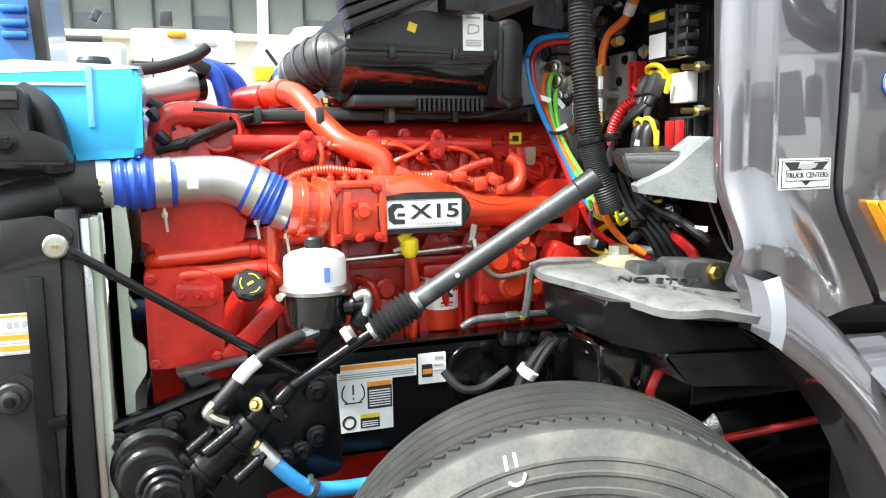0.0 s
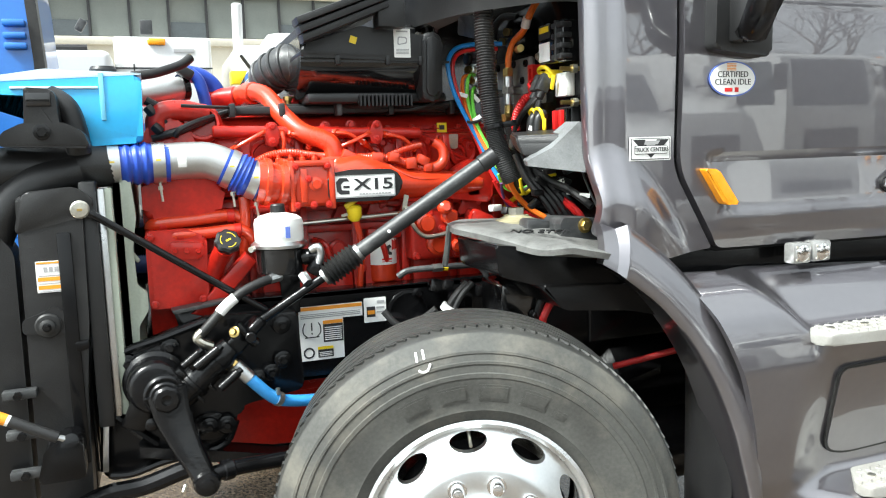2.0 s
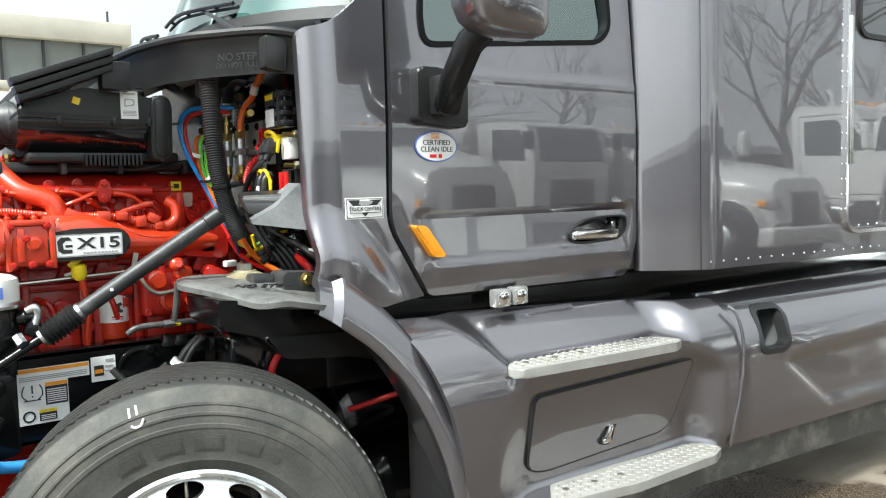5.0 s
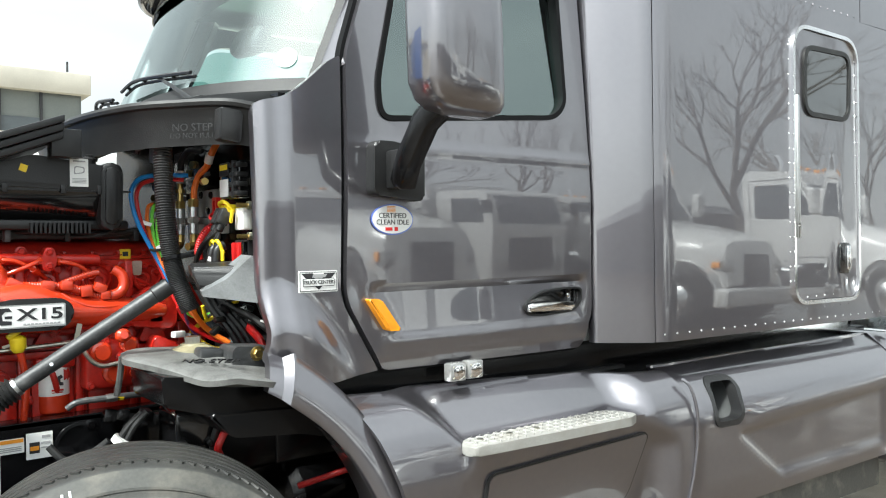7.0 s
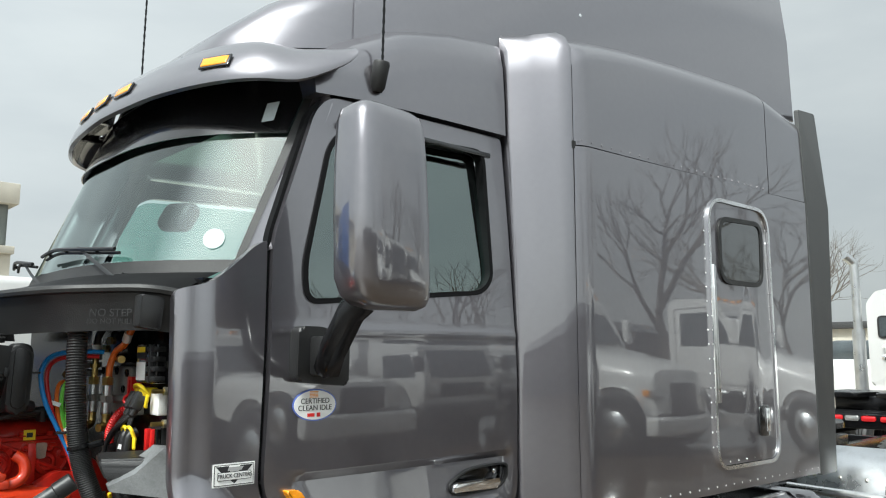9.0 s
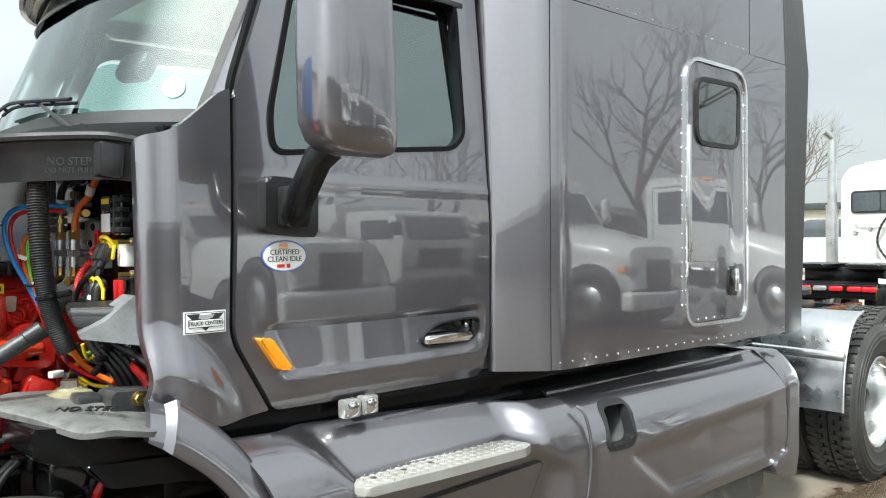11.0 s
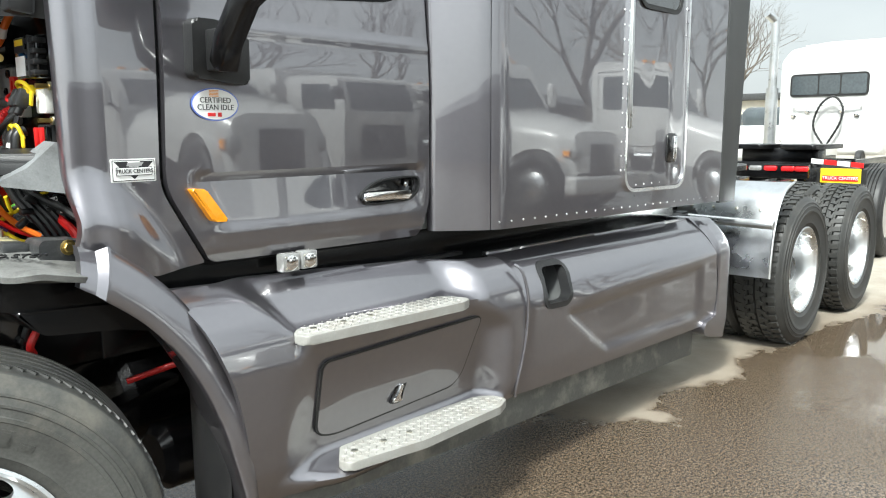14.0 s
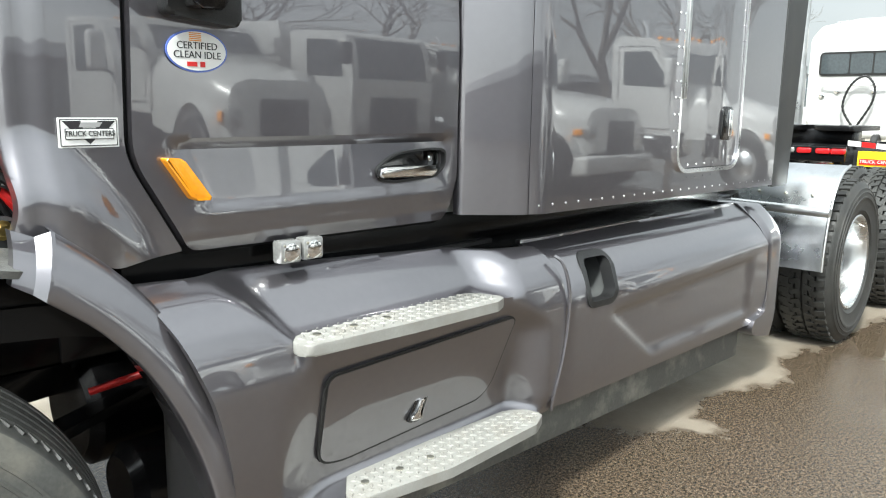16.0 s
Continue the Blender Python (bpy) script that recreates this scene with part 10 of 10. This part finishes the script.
def cab_over_truck(at, turn, label):
    """A white flat-fronted truck; its front points along local -x."""
    root = thing("cab_over_truck", (0, 0, 0), label, "truck", "white trucks parked in the yard")
    w = 1.06
    shell = part("cab", prism(BM(), rounded([(-0.02, 0.55), (1.75, 0.55), (1.75, 2.72), (1.60, 2.80), (0.30, 2.76), (0.14, 2.62), (-0.06, 1.45)], 0.08), -w, w, bev=0.09, seg=3), PAINT_W, root, "white flat-fronted cab", 45, True)
    part("windscreen", loft(BM(), [[Vector((-0.062 + 0.006, y, 1.50)) for y in (-0.90, 0, 0.90)], [Vector((0.118, y, 2.52)) for y in (-0.86, 0, 0.86)]], False, False), FARW, shell, "", 60, True)
    part("grille", box(BM(), -0.075, -0.03, -0.62, 0.62, 0.78, 1.22, 0.02), PLAST, shell, "", 35, True)
    part("bumper", obox(BM(), pose(0.0, 0, 0.46), 0.28, 2.2, 0.30, 0.06, 3), EXTEND, root, "", 35, True)
    for s in (-1, 1):
        part("headlamp", obox(BM(), pose(-0.05, s * 0.80, 0.86), 0.08, 0.26, 0.18, 0.03, 3), LENS, shell, "", 35, True)
        part("side_window", prism(BM(), rounded([(0.22, 1.52), (1.25, 1.52), (1.25, 2.42), (0.36, 2.42)], 0.06), s * w - 0.004, s * w + 0.006), FARW, shell, "", 0, True)
        part("mirror", obox(BM(), pose(-0.12, s * 1.28, 2.02), 0.14, 0.22, 0.55, 0.05, 3), PLAST, shell, "", 40, True)
        part("mirror_arm", rod(BM(), (0.10, s * 1.05, 2.35), (-0.10, s * 1.27, 2.22), 0.022, 8), PLAST, shell, "", 35, True)
        for x in (0.75, 4.6):
            tb = tyre_bm(0.48, 0.28, 0.28, True)
            tb.transform(Matrix.Translation((x, s * 1.05, 0.48)) @ Matrix.Rotation(radians(-90 if s > 0 else 90), 4, "X"))
            tyre = part("tyre", tb, RUBBER, root, "", 40, True)
            part("rim", lathe(BM(), [(0.285, 0.0), (0.25, -0.04), (0.12, 0.02), (0.02, 0.03)], Matrix.Translation((x, s * 1.05, 0.48)) @ Matrix.Rotation(radians(-90 if s > 0 else 90), 4, "X"), 28), ALU, tyre, "", 40, True)
    part("box_body", box(BM(), 1.95, 7.2, -1.15, 1.15, 1.0, 3.15, 0.03), PAINT_W, root, "white box body", 35, True)
    part("chassis", box(BM(), 1.2, 7.0, -0.45, 0.45, 0.65, 1.0, 0.02), BLACK, root, "", 35, True)
    root.matrix_basis = Matrix.Translation(at) @ Matrix.Rotation(radians(turn), 4, "Z")
    return root


# a row of white trucks facing the tractor across the yard
NOSE_IN = Matrix.Rotation(radians(-90), 4, "Z")
pt = parked_truck((12.85, -5.45, 0), -90, "white bonneted truck parked across the yard")
copy_thing(pt, Matrix.Translation((15.75, -3.25, 0)) @ NOSE_IN)
copy_thing(pt, Matrix.Translation((6.9, -6.4, 0)) @ NOSE_IN)
cab_over_truck((9.9, -5.6, 0), -90, "white flat-fronted box truck parked across the yard")


# white truck bodies seen over the engine
wb = thing("white_truck_body", (0.9, 7.4, 0), "white truck body with an amber marker lamp, parked behind", "truck body")
part("tall_locker", box(BM(), 0.20, 0.96, 7.0, 7.9, 0.7, 2.36, 0.03, 3), PAINT_W, wb)
part("locker_seam", box(BM(), 0.34, 0.352, 6.996, 7.0, 0.9, 2.14), GREYP, wb)
part("locker_seam", box(BM(), 0.20, 0.96, 6.996, 7.0, 2.10, 2.112), GREYP, wb)
part("marker_lamp", box(BM(), 0.46, 0.60, 6.975, 7.0, 2.290, 2.345, 0.015, 3), AMBER, wb, "amber marker lamp")
part("name_bar", box(BM(), 0.66, 0.82, 6.993, 7.0, 2.235, 2.262), GREYINK, wb, "", 0)
part("low_body", box(BM(), -1.4, 0.19, 6.6, 8.0, 0.7, 2.20, 0.06, 4), PAINT_W, wb)
part("roof_rail", rod(BM(), (-0.35, 6.8, 2.24), (0.02, 6.8, 2.24), 0.022, 8), PLAST, wb)
part("blue_band", box(BM(), 0.20, 1.3, 6.985, 7.01, 1.60, 1.66), BLUEP, wb)
part("rear_body", box(BM(), 1.12, 1.75, 6.9, 8.1, 0.7, 2.30, 0.10, 4), PAINT_W, wb)
part("rear_dome", lathe(BM(), [(0.02, 0.10), (0.16, 0.08), (0.22, 0.0), (0.22, -0.1)], Matrix.Translation((1.60, 7.1, 2.32)), 22), PAINT_W, wb)
part("white_post", rod(BM(), (1.20, 7.2, 2.2), (1.21, 7.2, 2.68), 0.045, 14, 0.01), PAINT_W, wb)
part("far_body", box(BM(), 1.8, 3.2, 8.2, 9.4, 0.7, 2.45, 0.08, 3), PAINT_W, wb)
part("yellow_block", box(BM(), 1.08, 1.22, 6.7, 6.85, 1.95, 2.06, 0.01), YELLOW, wb, "yellow box")
part("grab_rod", rod(BM(), (1.18, 6.85, 2.20), (1.32, 6.85, 2.0), 0.014, 8), PLAST, wb)
part("roof_lamp", obox(BM(), pose(-0.02, 6.9, 2.42, 0, 30, 0), 0.06, 0.05, 0.10, 0.01), GREYP, wb)
part("roof_lamp", obox(BM(), pose(0.46, 7.2, 2.46), 0.10, 0.06, 0.12, 0.01), GREYP, wb)
for x in (-0.6, 0.5, 1.4, 2.4):
    part("wheel", rod(BM(), (x, 6.7, 0.5), (x, 7.0, 0.5), 0.5, 28, 0.04), RUBBER, wb)
part("under_frame", box(BM(), -1.3, 3.1, 7.2, 7.8, 0.5, 0.8), BLACK, wb)

blue = thing("blue_truck_nose", (-0.6, 4.5, 0), "glossy blue truck bonnet edge with a dark seal", "truck")
part("bonnet_shell", prism(BM(), rounded([(-1.4, 0.9), (-0.09, 0.95), (-0.075, 1.86), (-0.10, 2.35), (-0.22, 2.7), (-1.4, 2.9)], 0.06), 4.42, 5.6, bev=0.06, seg=4), PAINT_B, blue)
part("edge_seal", prism(BM(), rounded([(-0.09, 0.95), (-0.045, 0.95), (-0.03, 1.86), (-0.06, 2.4), (-0.11, 2.4), (-0.078, 1.86)], 0.01), 4.40, 4.50, bev=0.006), RUBBER, blue)
for z in (1.92, 1.97, 2.03):
    part("hinge_lug", box(BM(), -0.20, -0.10, 4.38, 4.43, z, z + 0.03, 0.008), PAINT_B, blue)
part("blue_wheel", rod(BM(), (-0.9, 4.3, 0.5), (-0.9, 4.6, 0.5), 0.5, 28, 0.04), RUBBER, blue)

# ---- white day-cab tractor further back ----
dc = thing("day_cab_tractor", (11.0, 3.2, 0), "white day-cab tractor seen from behind with an empty fifth wheel", "truck", "white trucks parked in the yard")
dcab = part("cab", prism(BM(), rounded([(2.10, 1.25), (4.03, 1.25), (4.03, 2.45), (3.90, 2.62), (3.4, 2.70), (2.6, 2.70), (2.2, 2.6), (2.10, 2.4)], 0.06), 13.0, 14.6, "x", bev=0.04, seg=3), PAINT_W, dc)
WY = rounded([(2.82, 1.93), (3.89, 1.93), (3.89, 2.26), (2.82, 2.26)], 0.07, 5)
bmw = BM()
prism(bmw, WY, 12.985, 13.01, "x")
dwin = part("window_frame", bmw, RUBBER, dcab)
for y0, y1 in ((2.85, 3.18), (3.20, 3.48), (3.50, 3.86)):
    part("pane", prism(BM(), rounded([(y0, 1.96), (y1, 1.96), (y1, 2.23), (y0, 2.23)], 0.03, 3), 12.978, 12.988, "x"), FARW, dwin, "", 0)
part("grab_bar", tube(BM(), [(12.96, 2.90, 1.83), (12.93, 2.95, 1.80), (12.93, 3.75, 1.80), (12.96, 3.80, 1.83)], 0.012, 8, 3), WPLAST, dcab)
for y, z in ((3.82, 1.66), (3.62, 1.72), (3.15, 1.72), (2.95, 1.66)):
    part("rear_fitting", lathe(BM(), [(0.045, 0), (0.04, 0.02), (0.02, 0.03)], frame_at((13.0, y, z), (-1, 0, 0)), 16), CHROME, dcab)
for y in (3.65, 2.95):
    part("roof_lamp", obox(BM(), pose(13.1, y, 2.66), 0.08, 0.16, 0.05, 0.01), CHROME, dcab)
part("air_hose", tube(BM(), [(12.90, 3.35, 1.22), (12.88, 3.50, 1.50), (12.88, 3.42, 1.80), (12.88, 3.25, 1.92), (12.88, 3.12, 1.78), (12.88, 3.14, 1.55), (12.90, 3.30, 1.25)], lambda t: 0.016 + 0.004 * math.sin(t * 190), 8, 16), RUBBER, dc, "coiled air hose")
stk = part("exhaust_pipe", tube(BM(), [(12.5, 3.98, 0.9), (12.5, 3.98, 2.0), (12.5, 3.98, 2.9), (12.47, 4.0, 3.02), (12.38, 4.06, 3.10)], 0.060, 16, 4), ALUR, dc, "dull metal exhaust stack")
part("heat_shield", rod(BM(), (12.5, 3.98, 0.95), (12.5, 3.98, 2.05), 0.085, 18), ALUR, stk)
for y in (2.47, 3.25):
    part("frame_rail", box(BM(), 9.35, 13.2, y, y + 0.08, 0.85, 1.08, 0.006), BLACK, dc)
part("tail_beam", box(BM(), 9.28, 9.36, 2.42, 3.45, 0.94, 1.09, 0.01), BLACK, dc)
for y, m_, nm in ((3.30, REDL, "tail_lamp"), (2.62, REDL, "tail_lamp"), (2.48, REDL, "tail_lamp"), (3.12, REDL, "tail_lamp"), (2.96, LENS, "reverse_lamp"), (2.80, REDL, "tail_lamp")):
    part(nm, box(BM(), 9.262, 9.285, y - 0.07, y + 0.07, 1.02, 1.075, 0.02, 3), m_, dc)
part("fifth_wheel", prism(BM(), rounded([(9.55, 2.45), (9.80, 2.42), (10.45, 2.40), (10.45, 3.45), (9.80, 3.43), (9.55, 3.40), (9.60, 3.02), (10.0, 2.95), (10.0, 2.90), (9.60, 2.83)], 0.05), 1.24, 1.29, "z", bev=0.01), CAST, dc)
part("fifth_stand", box(BM(), 9.85, 10.15, 2.50, 3.35, 1.06, 1.25, 0.03), CAST, dc)
for x in (9.5, 9.75, 10.6, 11.1):
    part("cross_member", box(BM(), x, x + 0.07, 2.45, 3.40, 1.05, 1.10, 0.005), BLACK, dc)
part("flap_panel", prism(BM(), [(1.92, 0.55), (2.40, 0.55), (2.40, 1.04), (1.92, 1.04)], 9.52, 9.535, "x"), RUBBER, dc, "black mud flap")
part("flap_sign", prism(BM(), [(1.97, 0.90), (2.36, 0.90), (2.36, 1.05), (1.97, 1.05)], 9.505, 9.515, "x"), YELLOW, dc, "yellow and red dealer sign on the flap")
part("sign_band", prism(BM(), [(1.99, 0.92), (2.34, 0.92), (2.34, 0.975), (1.99, 0.975)], 9.497, 9.506, "x"), REDP, dc, "", 0)
words("TRUCK CENTERS", 0.045, Matrix.Translation((9.4955, 2.165, 0.948)) @ Matrix.Rotation(radians(-90), 4, "Z") @ FACE, WHITE, dc)
for k in range(4):
    part("reflective_tape", prism(BM(), [(2.46 - 0.13 * k, 1.10 - 0.01 * k), (2.34 - 0.13 * k, 1.09 - 0.01 * k), (2.34 - 0.13 * k, 1.14 - 0.01 * k), (2.46 - 0.13 * k, 1.15 - 0.01 * k)], 9.50, 9.51, "x"), REDP if k % 2 else WHITE, dc, "", 0)
for x in (10.7, 12.0):
    for y in (1.95, 2.30, 3.62):
        tb = tyre_bm(0.51, 0.28, 0.29, False)
        tb.transform(Matrix.Translation((x, y, 0.51)) @ SPIN)
        ty = part("tyre", tb, RUBBER, dc)
        if y < 2:
            part("rim", lathe(BM(), [(0.295, 0.0), (0.26, -0.04), (0.25, -0.15), (0.10, -0.15), (0.09, -0.08), (0.02, -0.07)], Matrix.Translation((x, y, 0.51)) @ SPIN, 28), ALU, ty)

# far edge of the yard
for k, (x, y, w, h, m_) in enumerate(((26, 8.5, 3.0, 1.9, PAINT_W), (34, 9.5, 4.5, 2.6, PAINT_W))):
    v = thing("distant_vehicle", (x, y, 0), "parked vehicle far across the yard", "vehicle", "vehicles far across the yard")
    part("body", obox(BM(), pose(x, y, 0.35 + h * 0.35), 2.0, w, h * 0.6, 0.25, 3), m_, v)
    part("cabin", obox(BM(), pose(x + 0.2, y, 0.35 + h * 0.72), 1.6, w * 0.7, h * 0.45, 0.25, 3), FARW, v)
    for dy in (-0.35, 0.35):
        part("wheel", rod(BM(), (x - 1.05, y + dy * w - 0.12, 0.34), (x - 1.05, y + dy * w + 0.12, 0.34), 0.34, 18, 0.04), RUBBER, v)
hedge = thing("distant_building", (60, 20, 0), "long low building at the far edge of the yard", "building")
part("wall", box(BM(), 60, 75, -6, 60, 0, 3.6), BEIGE, hedge)
part("roof", box(BM(), 59.5, 75.5, -6.5, 60.5, 3.6, 4.1, 0.05), GREYP, hedge)
for k in range(10):
    part("window", box(BM(), 59.94, 60.02, -2 + 5 * k, 0.5 + 5 * k, 1.2, 2.6), FARW, hedge)
